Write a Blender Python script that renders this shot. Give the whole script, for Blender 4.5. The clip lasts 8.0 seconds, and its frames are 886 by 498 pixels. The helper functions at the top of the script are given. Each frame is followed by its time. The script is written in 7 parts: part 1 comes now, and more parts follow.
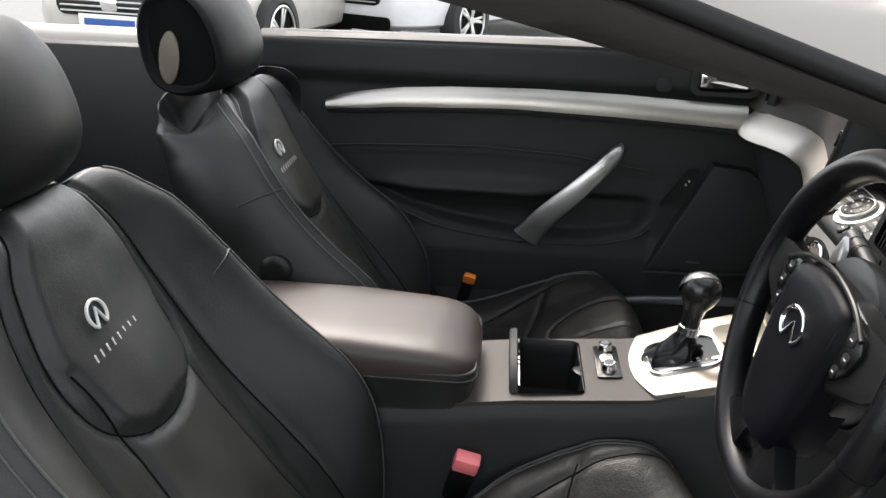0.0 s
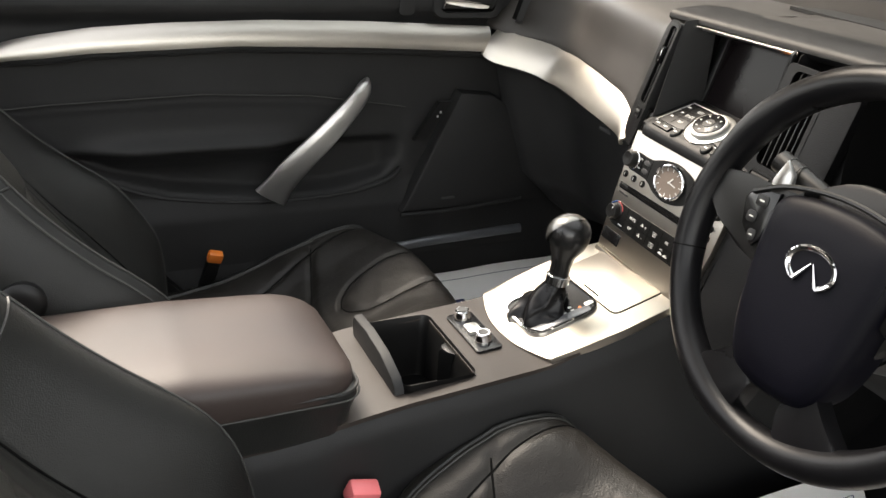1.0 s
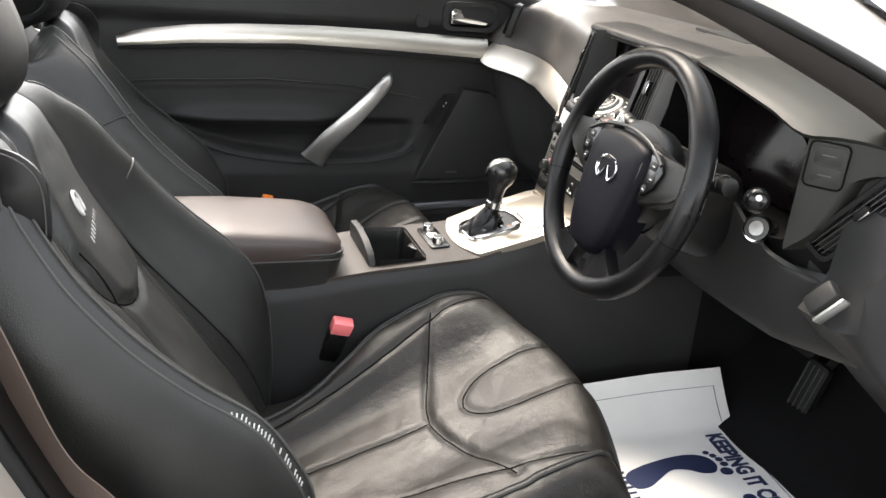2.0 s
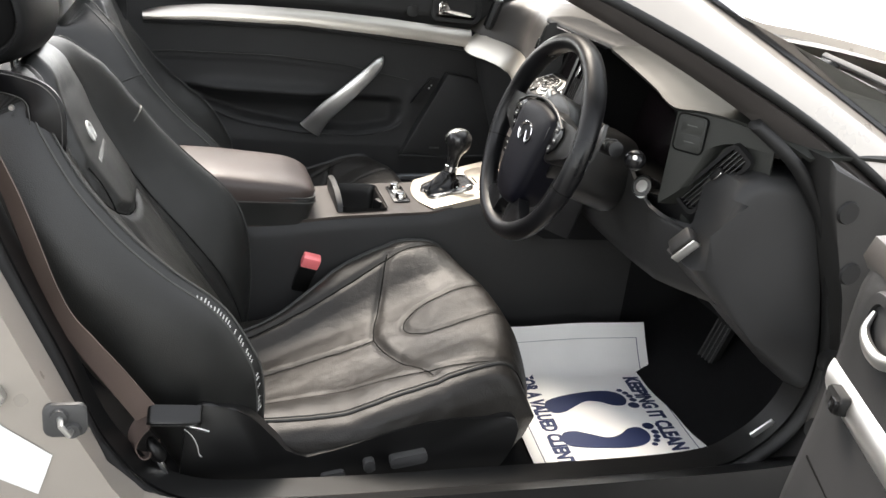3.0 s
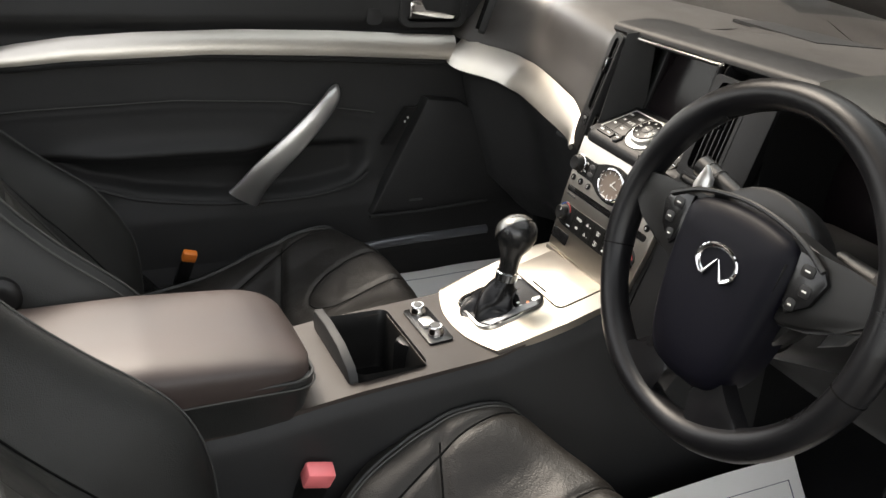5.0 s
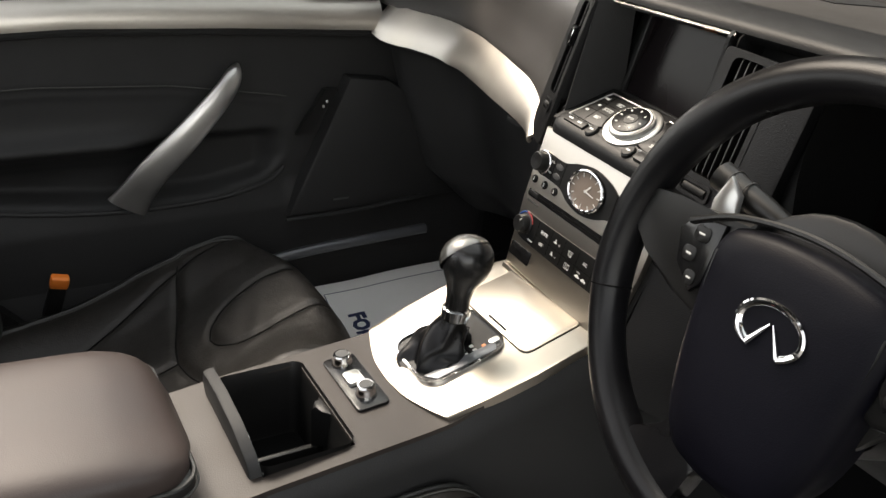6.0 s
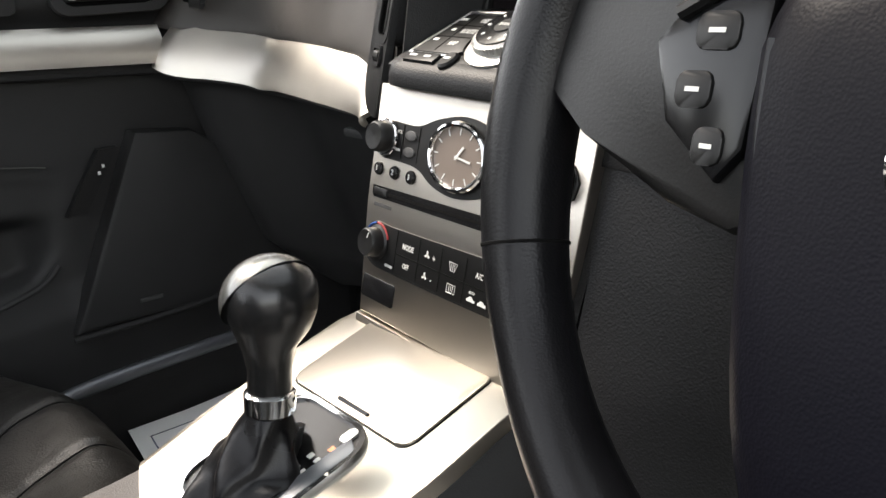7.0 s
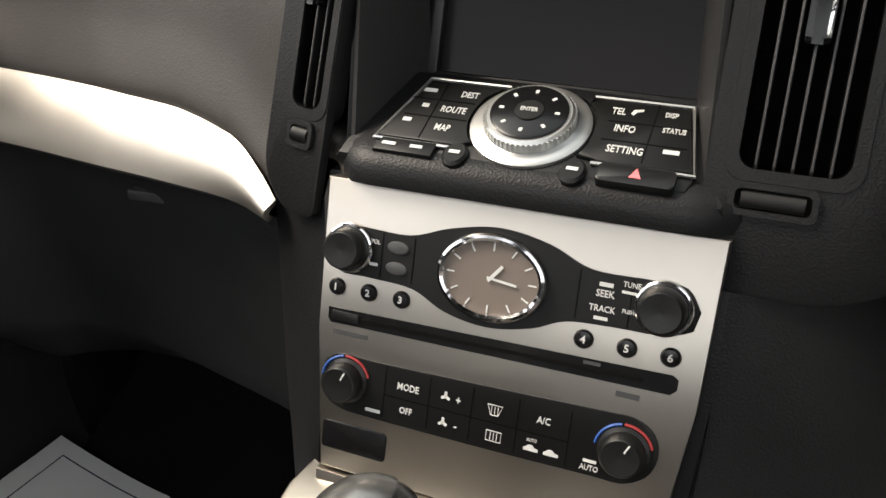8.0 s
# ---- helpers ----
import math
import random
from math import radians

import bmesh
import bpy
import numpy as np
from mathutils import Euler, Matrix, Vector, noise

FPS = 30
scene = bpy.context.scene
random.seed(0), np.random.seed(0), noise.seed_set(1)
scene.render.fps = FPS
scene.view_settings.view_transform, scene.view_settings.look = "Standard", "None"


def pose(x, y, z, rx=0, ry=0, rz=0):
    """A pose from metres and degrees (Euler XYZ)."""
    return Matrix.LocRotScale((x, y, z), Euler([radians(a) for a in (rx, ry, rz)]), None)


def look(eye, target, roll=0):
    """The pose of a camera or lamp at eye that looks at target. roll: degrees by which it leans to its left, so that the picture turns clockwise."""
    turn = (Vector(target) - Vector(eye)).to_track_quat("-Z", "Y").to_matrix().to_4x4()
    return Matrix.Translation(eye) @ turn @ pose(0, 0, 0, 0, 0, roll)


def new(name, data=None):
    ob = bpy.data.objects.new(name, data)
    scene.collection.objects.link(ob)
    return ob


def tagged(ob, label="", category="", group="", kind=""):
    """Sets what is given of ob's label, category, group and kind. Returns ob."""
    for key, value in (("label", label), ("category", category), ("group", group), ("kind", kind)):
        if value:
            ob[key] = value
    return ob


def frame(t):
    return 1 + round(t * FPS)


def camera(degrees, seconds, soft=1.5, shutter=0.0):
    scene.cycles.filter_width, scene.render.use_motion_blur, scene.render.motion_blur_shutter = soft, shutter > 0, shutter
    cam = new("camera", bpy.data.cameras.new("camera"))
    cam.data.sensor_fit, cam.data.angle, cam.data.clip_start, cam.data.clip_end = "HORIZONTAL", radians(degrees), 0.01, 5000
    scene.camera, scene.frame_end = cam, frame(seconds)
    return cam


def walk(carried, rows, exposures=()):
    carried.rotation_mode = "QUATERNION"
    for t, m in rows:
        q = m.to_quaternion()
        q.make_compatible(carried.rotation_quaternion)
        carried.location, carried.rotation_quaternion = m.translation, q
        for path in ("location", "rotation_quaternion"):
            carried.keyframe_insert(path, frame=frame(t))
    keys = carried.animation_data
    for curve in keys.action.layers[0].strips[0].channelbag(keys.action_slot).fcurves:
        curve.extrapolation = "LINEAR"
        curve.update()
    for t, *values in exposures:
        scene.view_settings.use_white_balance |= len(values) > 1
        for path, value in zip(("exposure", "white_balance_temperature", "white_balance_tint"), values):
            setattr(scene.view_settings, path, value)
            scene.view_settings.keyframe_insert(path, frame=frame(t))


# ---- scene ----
cam = camera(54.8, 8.0)
PATH = [
    (0, (0.107, -1.125, 1.18), (-0.024, 0.743, 0.477), 2.1),
    (0.5, (-0.082, -0.915, 1.137), (0.299, 0.895, 0.378), 3.3),
    (1, (-0.186, -0.836, 1.131), (0.603, 0.813, 0.321), 4.0),
    (1.5, (-0.214, -1.046, 1.157), (0.547, 0.636, 0.389), 3.6),
    (1.7, (-0.214, -1.19, 1.153), (0.479, 0.53, 0.403), 3.8),
    (2.8, (-0.191, -1.674, 1.173), (0.386, 0.094, 0.438), 7.2),
    (3, (-0.154, -1.688, 1.177), (0.415, 0.08, 0.434), 7.8),
    (3.5, (-0.099, -1.663, 1.182), (0.412, 0.116, 0.425), 7.7),
    (4, (-0.15, -1.437, 1.16), (0.485, 0.303, 0.405), 6.1),
    (4.5, (-0.198, -1.177, 1.172), (0.575, 0.498, 0.399), 4.7),
    (4.7, (-0.185, -1.064, 1.165), (0.594, 0.605, 0.386), 4.6),
    (5.8, (-0.103, -0.689, 1.132), (0.824, 0.856, 0.264), 3.9),
    (6, (-0.041, -0.668, 1.108), (0.888, 0.881, 0.248), 4.3),
    (6.5, (0.116, -0.599, 0.993), (1.043, 0.985, 0.196), 2.2),
    (7, (0.19, -0.428, 0.885), (1.351, 1.09, 0.293), -3.9),
    (7.5, (0.171, -0.239, 0.907), (1.712, 0.896, 0.325), -6.2),
    (8, (0.149, -0.133, 0.961), (1.859, 0.569, 0.198), -1.3),
]
EXPOSURES = [(0.0, 2.00, 6600, 10), (0.5, 2.32, 6850, 10), (1.0, 2.34, 7150, 10), (1.5, 2.88, 6950, 10), (3.0, 2.53, 6850, 10), (4.0, 2.47, 6850, 10), (4.5, 2.38, 6950, 10), (6.0, 1.92, 7150, 10), (6.5, 2.16, 6750, 10), (7.0, 2.34, 6800, 10), (7.5, 1.98, 6950, 10), (8.0, 1.88, 7000, 10)]
walk(cam, [(t, look(eye, target, roll)) for t, eye, target, roll in PATH], EXPOSURES)

# ---- daylight: bright overcast sky and a broad soft sun ----
world = bpy.data.worlds.new("world")
scene.world = world
world.use_nodes = True
wn = world.node_tree.nodes
sky = wn.new("ShaderNodeTexSky")
sky.sky_type, sky.sun_disc = "NISHITA", False
sky.sun_elevation, sky.sun_rotation = radians(48), radians(15)
soft_sky = wn.new("ShaderNodeHueSaturation")
soft_sky.inputs["Saturation"].default_value = 0.25
world.node_tree.links.new(sky.outputs[0], soft_sky.inputs["Color"])
world.node_tree.links.new(soft_sky.outputs[0], wn["Background"].inputs["Color"])
wn["Background"].inputs["Strength"].default_value = 0.15
sun = new("sun", bpy.data.lights.new("sun", "SUN"))
sun.data.energy, sun.data.angle, sun.data.color = 1.6, radians(26), (1.0, 0.92, 0.84)
sun.matrix_world = look((-0.9, 3.6, 5.3), (0.2, -0.1, 0.5))

# ---- materials ----
def material(name, color, rough=0.5, metal=0.0, grain=0.0, scale=60.0, bump=0.0, var=0.15, coat=0.0, spec=0.5, stretch=None, kind="noise"):
    m = bpy.data.materials.new(name)
    m.use_nodes = True
    nt = m.node_tree
    n, link = nt.nodes, nt.links.new
    bsdf = n["Principled BSDF"]
    bsdf.inputs["Metallic"].default_value = metal
    bsdf.inputs["Coat Weight"].default_value = coat
    bsdf.inputs["Specular IOR Level"].default_value = spec
    tc = n.new("ShaderNodeTexCoord")
    mp = n.new("ShaderNodeMapping")
    link(tc.outputs["Object"], mp.inputs["Vector"])
    if stretch:
        mp.inputs["Scale"].default_value = stretch
    # broad wear and stains
    big = n.new("ShaderNodeTexNoise")
    big.inputs["Scale"].default_value, big.inputs["Detail"].default_value = 9.0, 5.0
    link(tc.outputs["Object"], big.inputs["Vector"])
    ramp = n.new("ShaderNodeMapRange")
    ramp.inputs["From Min"].default_value, ramp.inputs["From Max"].default_value = 0.3, 0.7
    ramp.inputs["To Min"].default_value, ramp.inputs["To Max"].default_value = 1 - var, 1 + var
    link(big.outputs["Fac"], ramp.inputs["Value"])
    mul = n.new("ShaderNodeVectorMath")
    mul.operation = "SCALE"
    mul.inputs[0].default_value = color
    link(ramp.outputs[0], mul.inputs["Scale"])
    link(mul.outputs[0], bsdf.inputs["Base Color"])
    rr = n.new("ShaderNodeMapRange")
    rr.inputs["From Min"].default_value, rr.inputs["From Max"].default_value = 0.25, 0.75
    rr.inputs["To Min"].default_value, rr.inputs["To Max"].default_value = max(0.02, rough * (1 - 0.8 * var)), min(1, rough * (1 + 0.8 * var))
    link(big.outputs["Fac"], rr.inputs["Value"])
    link(rr.outputs[0], bsdf.inputs["Roughness"])
    if bump:
        if kind == "cells":
            tex = n.new("ShaderNodeTexVoronoi")
            tex.feature = "SMOOTH_F1"
            out = tex.outputs["Distance"]
        elif kind == "lines":
            tex = n.new("ShaderNodeTexNoise")
            tex.inputs["Detail"].default_value = 2.0
            out = tex.outputs["Fac"]
        else:
            tex = n.new("ShaderNodeTexNoise")
            tex.inputs["Detail"].default_value = 6.0
            out = tex.outputs["Fac"]
        tex.inputs["Scale"].default_value = scale
        link(mp.outputs[0], tex.inputs["Vector"])
        soft = n.new("ShaderNodeTexNoise")
        soft.inputs["Scale"].default_value, soft.inputs["Detail"].default_value = 26.0, 3.0
        link(tc.outputs["Object"], soft.inputs["Vector"])
        add = n.new("ShaderNodeMath")
        add.operation = "MULTIPLY_ADD"
        add.inputs[1].default_value = grain
        link(soft.outputs["Fac"], add.inputs[0])
        link(out, add.inputs[2])
        bm_ = n.new("ShaderNodeBump")
        bm_.inputs["Strength"].default_value = bump
        bm_.inputs["Distance"].default_value = 0.001
        link(add.outputs[0], bm_.inputs["Height"])
        link(bm_.outputs[0], bsdf.inputs["Normal"])
    return m


LEATHER = material("black_leather", (0.0160, 0.0164, 0.0155), 0.41, bump=0.30, scale=800, grain=2.6, kind="cells", var=0.30, spec=0.42)
# armrest lid: lighter and browner than the black leather of its sides
ARM_LEATHER = material("brown_armrest_leather", (0.043, 0.032, 0.0285), 0.42, bump=0.10, scale=900, grain=1.2, kind="cells", var=0.22, spec=0.42)
SEAT_LEATHER = material("worn_cushion_leather", (0.0155, 0.0142, 0.0128), 0.43, bump=0.40, scale=600, grain=6.5, kind="cells", var=0.25, spec=0.26)
# the black leather again, with overhead shade put into a darker, duller colour
SHADED_LEATHER = material("shaded_black_leather", (0.0050, 0.0051, 0.0054), 0.52, bump=0.16, scale=900, grain=1.0, kind="cells", var=0.18, spec=0.16)
WHEEL_LEATHER = material("wheel_leather", (0.0045, 0.0045, 0.0052), 0.33, bump=0.10, scale=1000, grain=1.0, kind="cells", var=0.45, spec=0.26)
DECK = material("worn_console_deck", (0.038, 0.031, 0.027), 0.45, bump=0.15, scale=900, grain=0.4, kind="cells", var=0.22, spec=0.35)
SOFT = material("soft_black_plastic", (0.0225, 0.0225, 0.0228), 0.52, bump=0.2, scale=900, grain=0.3, kind="cells", var=0.15, spec=0.26)
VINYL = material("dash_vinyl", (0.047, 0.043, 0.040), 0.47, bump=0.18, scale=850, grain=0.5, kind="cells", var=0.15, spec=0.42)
# driver's side dash vinyl, shade put into a darker, greener colour
SHADED_VINYL = material("shaded_dash_vinyl", (0.0185, 0.0195, 0.0175), 0.50, bump=0.18, scale=850, grain=0.4, kind="cells", var=0.15, spec=0.30)
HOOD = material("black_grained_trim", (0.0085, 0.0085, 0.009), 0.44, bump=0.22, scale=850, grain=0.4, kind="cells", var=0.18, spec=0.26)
AIRBAG = material("airbag_vinyl", (0.0022, 0.0022, 0.0045), 0.48, bump=0.10, scale=1100, grain=0.4, kind="cells", var=0.2, spec=0.11)
PLASTIC = material("dark_plastic", (0.006, 0.006, 0.006), 0.38, bump=0.1, scale=900, var=0.2, spec=0.4)
GREY_PLASTIC = material("grey_plastic", (0.05, 0.05, 0.05), 0.45, bump=0.2, scale=700, var=0.15)
GLOSS = material("gloss_black", (0.006, 0.006, 0.0065), 0.22, var=0.3, spec=0.4)
# black of seams and joints; in recesses, vents and cowl it paints the shade
VOID = material("seam_and_shade_black", (0.003, 0.003, 0.003), 0.9, var=0.2, spec=0.1)
ALU = material("brushed_aluminium", (0.62, 0.585, 0.53), 0.40, metal=1.0, bump=0.03, scale=1400, stretch=(0.05, 0.03, 1.0), kind="lines", var=0.06)
ALU_STACK = material("stack_aluminium", (0.49, 0.455, 0.405), 0.33, metal=1.0, bump=0.03, scale=1400, stretch=(0.05, 0.03, 1.0), kind="lines", var=0.08)
ALU_PLATE = material("satin_aluminium_plate", (0.37, 0.34, 0.295), 0.33, metal=1.0, bump=0.03, scale=1400, stretch=(0.04, 1.0, 1.0), kind="lines", var=0.06)
PILLAR_TRIM = material("pillar_cloth", (0.036, 0.032, 0.030), 0.6, bump=0.3, scale=700, grain=0.5, var=0.15, spec=0.3)
TAN = material("tan_inlay", (0.10, 0.082, 0.062), 0.5, var=0.1)
RAIL = material("satin_dark_rail", (0.13, 0.135, 0.145), 0.32, metal=0.5, var=0.1)
SATIN = material("satin_silver", (0.60, 0.60, 0.58), 0.32, metal=0.9, bump=0.05, scale=400, var=0.1)
CHROME = material("chrome", (0.82, 0.82, 0.82), 0.07, metal=1.0, var=0.15)
CARPET = material("black_carpet", (0.009, 0.009, 0.0095), 0.95, bump=1.0, scale=900, grain=1.0, var=0.3, spec=0.1)
PAPER = material("white_paper", (0.86, 0.85, 0.82), 0.7, bump=0.25, scale=60, grain=1.5, var=0.03)
INK = material("navy_ink", (0.012, 0.022, 0.075), 0.6, var=0.1)
RUBBER = material("black_rubber", (0.010, 0.010, 0.010), 0.55, bump=0.1, scale=500, var=0.25, spec=0.3)
PAINT = material("champagne_paint", (0.33, 0.30, 0.265), 0.28, metal=0.2, coat=0.7, bump=0.02, scale=900, var=0.05)
WHITE = material("white_plastic", (0.75, 0.75, 0.74), 0.4, var=0.05)
PRINT = material("white_print", (0.62, 0.62, 0.6), 0.5, var=0.05)
DARK_RED = material("dark_red_print", (0.30, 0.03, 0.03), 0.5, var=0.1)
RED = material("red_plastic", (0.85, 0.20, 0.21), 0.35, var=0.12)
ORANGE = material("orange_plastic", (0.75, 0.20, 0.03), 0.4, var=0.12)
BLUE = material("blue_print", (0.02, 0.08, 0.3), 0.5, var=0.1)
WEB = material("belt_webbing", (0.11, 0.08, 0.068), 0.6, bump=0.6, scale=700, var=0.15)
THREAD = material("grey_thread", (0.05, 0.05, 0.047), 0.7, bump=0.5, scale=900, var=0.2)
EMBROIDERY = material("silver_embroidery", (0.5, 0.5, 0.48), 0.55, bump=0.6, scale=900, var=0.15)
SCREEN = material("dark_screen", (0.006, 0.0045, 0.005), 0.14, var=0.3, spec=0.12)
SHELL = material("worn_silver_shell", (0.20, 0.20, 0.19), 0.26, metal=0.8, bump=0.04, scale=300, var=0.25)
KNOB_LEATHER = material("polished_knob_leather", (0.010, 0.010, 0.010), 0.27, bump=0.04, scale=900, grain=0.8, kind="cells", var=0.3, spec=0.55)
HANDLE = material("satin_handle_silver", (0.62, 0.61, 0.59), 0.36, metal=0.95, bump=0.04, scale=500, var=0.12)
PILLAR = material("hinge_pillar_paint", (0.016, 0.0155, 0.015), 0.5, bump=0.15, scale=500, var=0.25)
KEY = material("matt_black_key", (0.006, 0.006, 0.006), 0.42, var=0.2, spec=0.3)
DIAL = material("clock_dial", (0.17, 0.14, 0.12), 0.2, var=0.1)
CAR_BEIGE = material("beige_car_paint", (0.46, 0.44, 0.40), 0.30, coat=0.6, var=0.05)
CAR_WHITE = material("white_car_paint", (0.72, 0.72, 0.72), 0.25, coat=0.8, var=0.04)
TYRE = material("tyre_rubber", (0.02, 0.02, 0.02), 0.8, bump=0.3, scale=200, var=0.2)
ASPHALT = material("grey_paving", (0.14, 0.138, 0.132), 0.85, bump=0.5, scale=120, grain=1.0, var=0.2)
SCREEN_GLASS = bpy.data.materials.new("thin_screen_glass")
SCREEN_GLASS.use_nodes = True
_n, _l = SCREEN_GLASS.node_tree.nodes, SCREEN_GLASS.node_tree.links.new
_mix, _tr, _gl, _fr = _n.new("ShaderNodeMixShader"), _n.new("ShaderNodeBsdfTransparent"), _n.new("ShaderNodeBsdfGlossy"), _n.new("ShaderNodeFresnel")
_tr.inputs["Color"].default_value = (0.86, 0.90, 0.88, 1)
_gl.inputs["Roughness"].default_value = 0.02
_fr.inputs["IOR"].default_value = 1.55
_l(_fr.outputs[0], _mix.inputs[0])
_l(_tr.outputs[0], _mix.inputs[1])
_l(_gl.outputs[0], _mix.inputs[2])
_l(_mix.outputs[0], _n["Material Output"].inputs["Surface"])

# ---- builders ----
V = Vector


def thing(name, base, label, category, group="", kind=""):
    ob = new(name)
    ob.location = base
    ob.empty_display_size = 0.05
    return tagged(ob, label, category, group, kind)


def part(name, bm, mat, parent=None, label="", smooth=True, angle=40):
    """Links a bmesh, made in world coordinates, as one mesh under a thing or a part."""
    bmesh.ops.recalc_face_normals(bm, faces=bm.faces)
    me = bpy.data.meshes.new(name)
    for f in bm.faces:
        f.smooth = smooth
    if smooth:
        lim = radians(angle)
        for e in bm.edges:
            if len(e.link_faces) == 2 and e.calc_face_angle(0) > lim:
                e.smooth = False
    bm.to_mesh(me)
    bm.free()
    me.materials.append(mat)
    ob = new(name, me)
    if parent is not None:
        ob.parent = parent
        if parent.type == "EMPTY":
            ob.matrix_parent_inverse = Matrix.Translation(parent.location).inverted()
    if label:
        ob["label"] = label
    return ob


def fr(o, u, v):
    """A frame: origin, local x and local y as given, local z = x cross y."""
    u, v = V(u).normalized(), V(v).normalized()
    n = u.cross(v).normalized()
    v = n.cross(u)
    m = Matrix((u, v, n)).transposed().to_4x4()
    m.translation = V(o)
    return m


def rbox(x0, x1, y0, y1, z0, z1, r=0.004, m=None, seg=2):
    bm = bmesh.new()
    bmesh.ops.create_cube(bm, size=1)
    for v in bm.verts:
        v.co = V(((x0 + x1) / 2 + v.co.x * (x1 - x0), (y0 + y1) / 2 + v.co.y * (y1 - y0), (z0 + z1) / 2 + v.co.z * (z1 - z0)))
    if r:
        bmesh.ops.bevel(bm, geom=bm.edges[:], offset=min(r, 0.49 * min(abs(x1 - x0), abs(y1 - y0), abs(z1 - z0))), segments=seg, affect="EDGES", profile=0.5)
    if m is not None:
        bm.transform(m)
    return bm


def rounded(w, h, r, n=5, cx=0.0, cy=0.0):
    """A rounded rectangle as a list of points."""
    pts = []
    for sx, sy, a in ((1, 1, 0), (-1, 1, 90), (-1, -1, 180), (1, -1, 270)):
        for i in range(n + 1):
            t = radians(a + 90 * i / n)
            pts.append((cx + sx * (w / 2 - r) + r * math.cos(t), cy + sy * (h / 2 - r) + r * math.sin(t)))
    return pts


def oval(a, b, n=40, cx=0.0, cy=0.0):
    return [(cx + a * math.cos(2 * math.pi * i / n), cy + b * math.sin(2 * math.pi * i / n)) for i in range(n)]


def prism(pts, m, z0, z1, r=0.0, seg=2):
    """A plate with the outline pts in the frame m, from height z0 to z1, its upper edge rounded."""
    bm = bmesh.new()
    low = [bm.verts.new((x, y, z0)) for x, y in pts]
    top = [bm.verts.new((x, y, z1)) for x, y in pts]
    n = len(pts)
    bm.faces.new(low[::-1])
    lid = bm.faces.new(top)
    for i in range(n):
        bm.faces.new((low[i], low[(i + 1) % n], top[(i + 1) % n], top[i]))
    if r:
        bmesh.ops.bevel(bm, geom=list(lid.edges), offset=r, segments=seg, affect="EDGES", profile=0.5)
    bm.transform(m)
    return bm


def ring_plate(outer, inner, m, z0, z1, r=0.0):
    """A frame between two outlines with equally many points."""
    bm = bmesh.new()
    n = len(outer)
    rows = [[bm.verts.new((x, y, z)) for x, y in p] for p, z in ((outer, z0), (outer, z1 - r), ([(x + (a - x) * r * 40, y + (b - y) * r * 40) for (x, y), (a, b) in zip(outer, inner)], z1), (inner, z1), (inner, z0))]
    for a in range(5):
        p, q = rows[a], rows[(a + 1) % 5]
        for i in range(n):
            bm.faces.new((p[i], p[(i + 1) % n], q[(i + 1) % n], q[i]))
    bm.transform(m)
    return bm


def cyl(m, r0, r1, z0, z1, n=32, bevel=0.0, seg=2):
    bm = bmesh.new()
    bmesh.ops.create_cone(bm, cap_ends=True, segments=n, radius1=r0, radius2=r1, depth=z1 - z0)
    bmesh.ops.translate(bm, verts=bm.verts[:], vec=(0, 0, (z0 + z1) / 2))
    if bevel:
        bmesh.ops.bevel(bm, geom=[e for e in bm.edges if len(e.link_faces) == 2 and e.calc_face_angle(0) > 0.9], offset=bevel, segments=seg, affect="EDGES", profile=0.5)
    bm.transform(m)
    return bm


def turned(m, profile, n=32):
    """A body of revolution round the frame's z: profile rows of (radius, height)."""
    rings = [[(r * math.cos(2 * math.pi * i / n), r * math.sin(2 * math.pi * i / n), z) for i in range(n)] for r, z in profile]
    bm = loft(rings)
    bm.transform(m)
    return bm


def loft(rings, closed=True, caps=True):
    bm = bmesh.new()
    rows = [[bm.verts.new(p) for p in ring] for ring in rings]
    n = len(rings[0])
    for a, b in zip(rows, rows[1:]):
        for i in range(n if closed else n - 1):
            bm.faces.new((a[i], a[(i + 1) % n], b[(i + 1) % n], b[i]))
    if caps and closed:
        bm.faces.new(rows[0][::-1])
        bm.faces.new(rows[-1])
    return bm


def sheet(f, nu, nv, thick=0.0):
    """A surface f(u, v), u and v from 0 to 1, with a thickness."""
    bm = loft([[f(i / nu, j / nv) for j in range(nv + 1)] for i in range(nu + 1)], closed=False)
    if thick:
        bmesh.ops.recalc_face_normals(bm, faces=bm.faces)
        bmesh.ops.solidify(bm, geom=bm.faces[:], thickness=thick)
    return bm


def spline(pts, n=12, closed=False):
    """A smooth curve through points."""
    p = [V(q) for q in pts]
    out = []
    k = len(p)
    for i in range(k if closed else k - 1):
        a, b, c, d = (p[(i + j) % k] if closed else p[min(max(i + j, 0), k - 1)] for j in (-1, 0, 1, 2))
        for s in range(n):
            t = s / n
            out.append(0.5 * ((2 * b) + (c - a) * t + (2 * a - 5 * b + 4 * c - d) * t * t + (3 * b - a - 3 * c + d) * t ** 3))
    if not closed:
        out.append(p[-1])
    return out


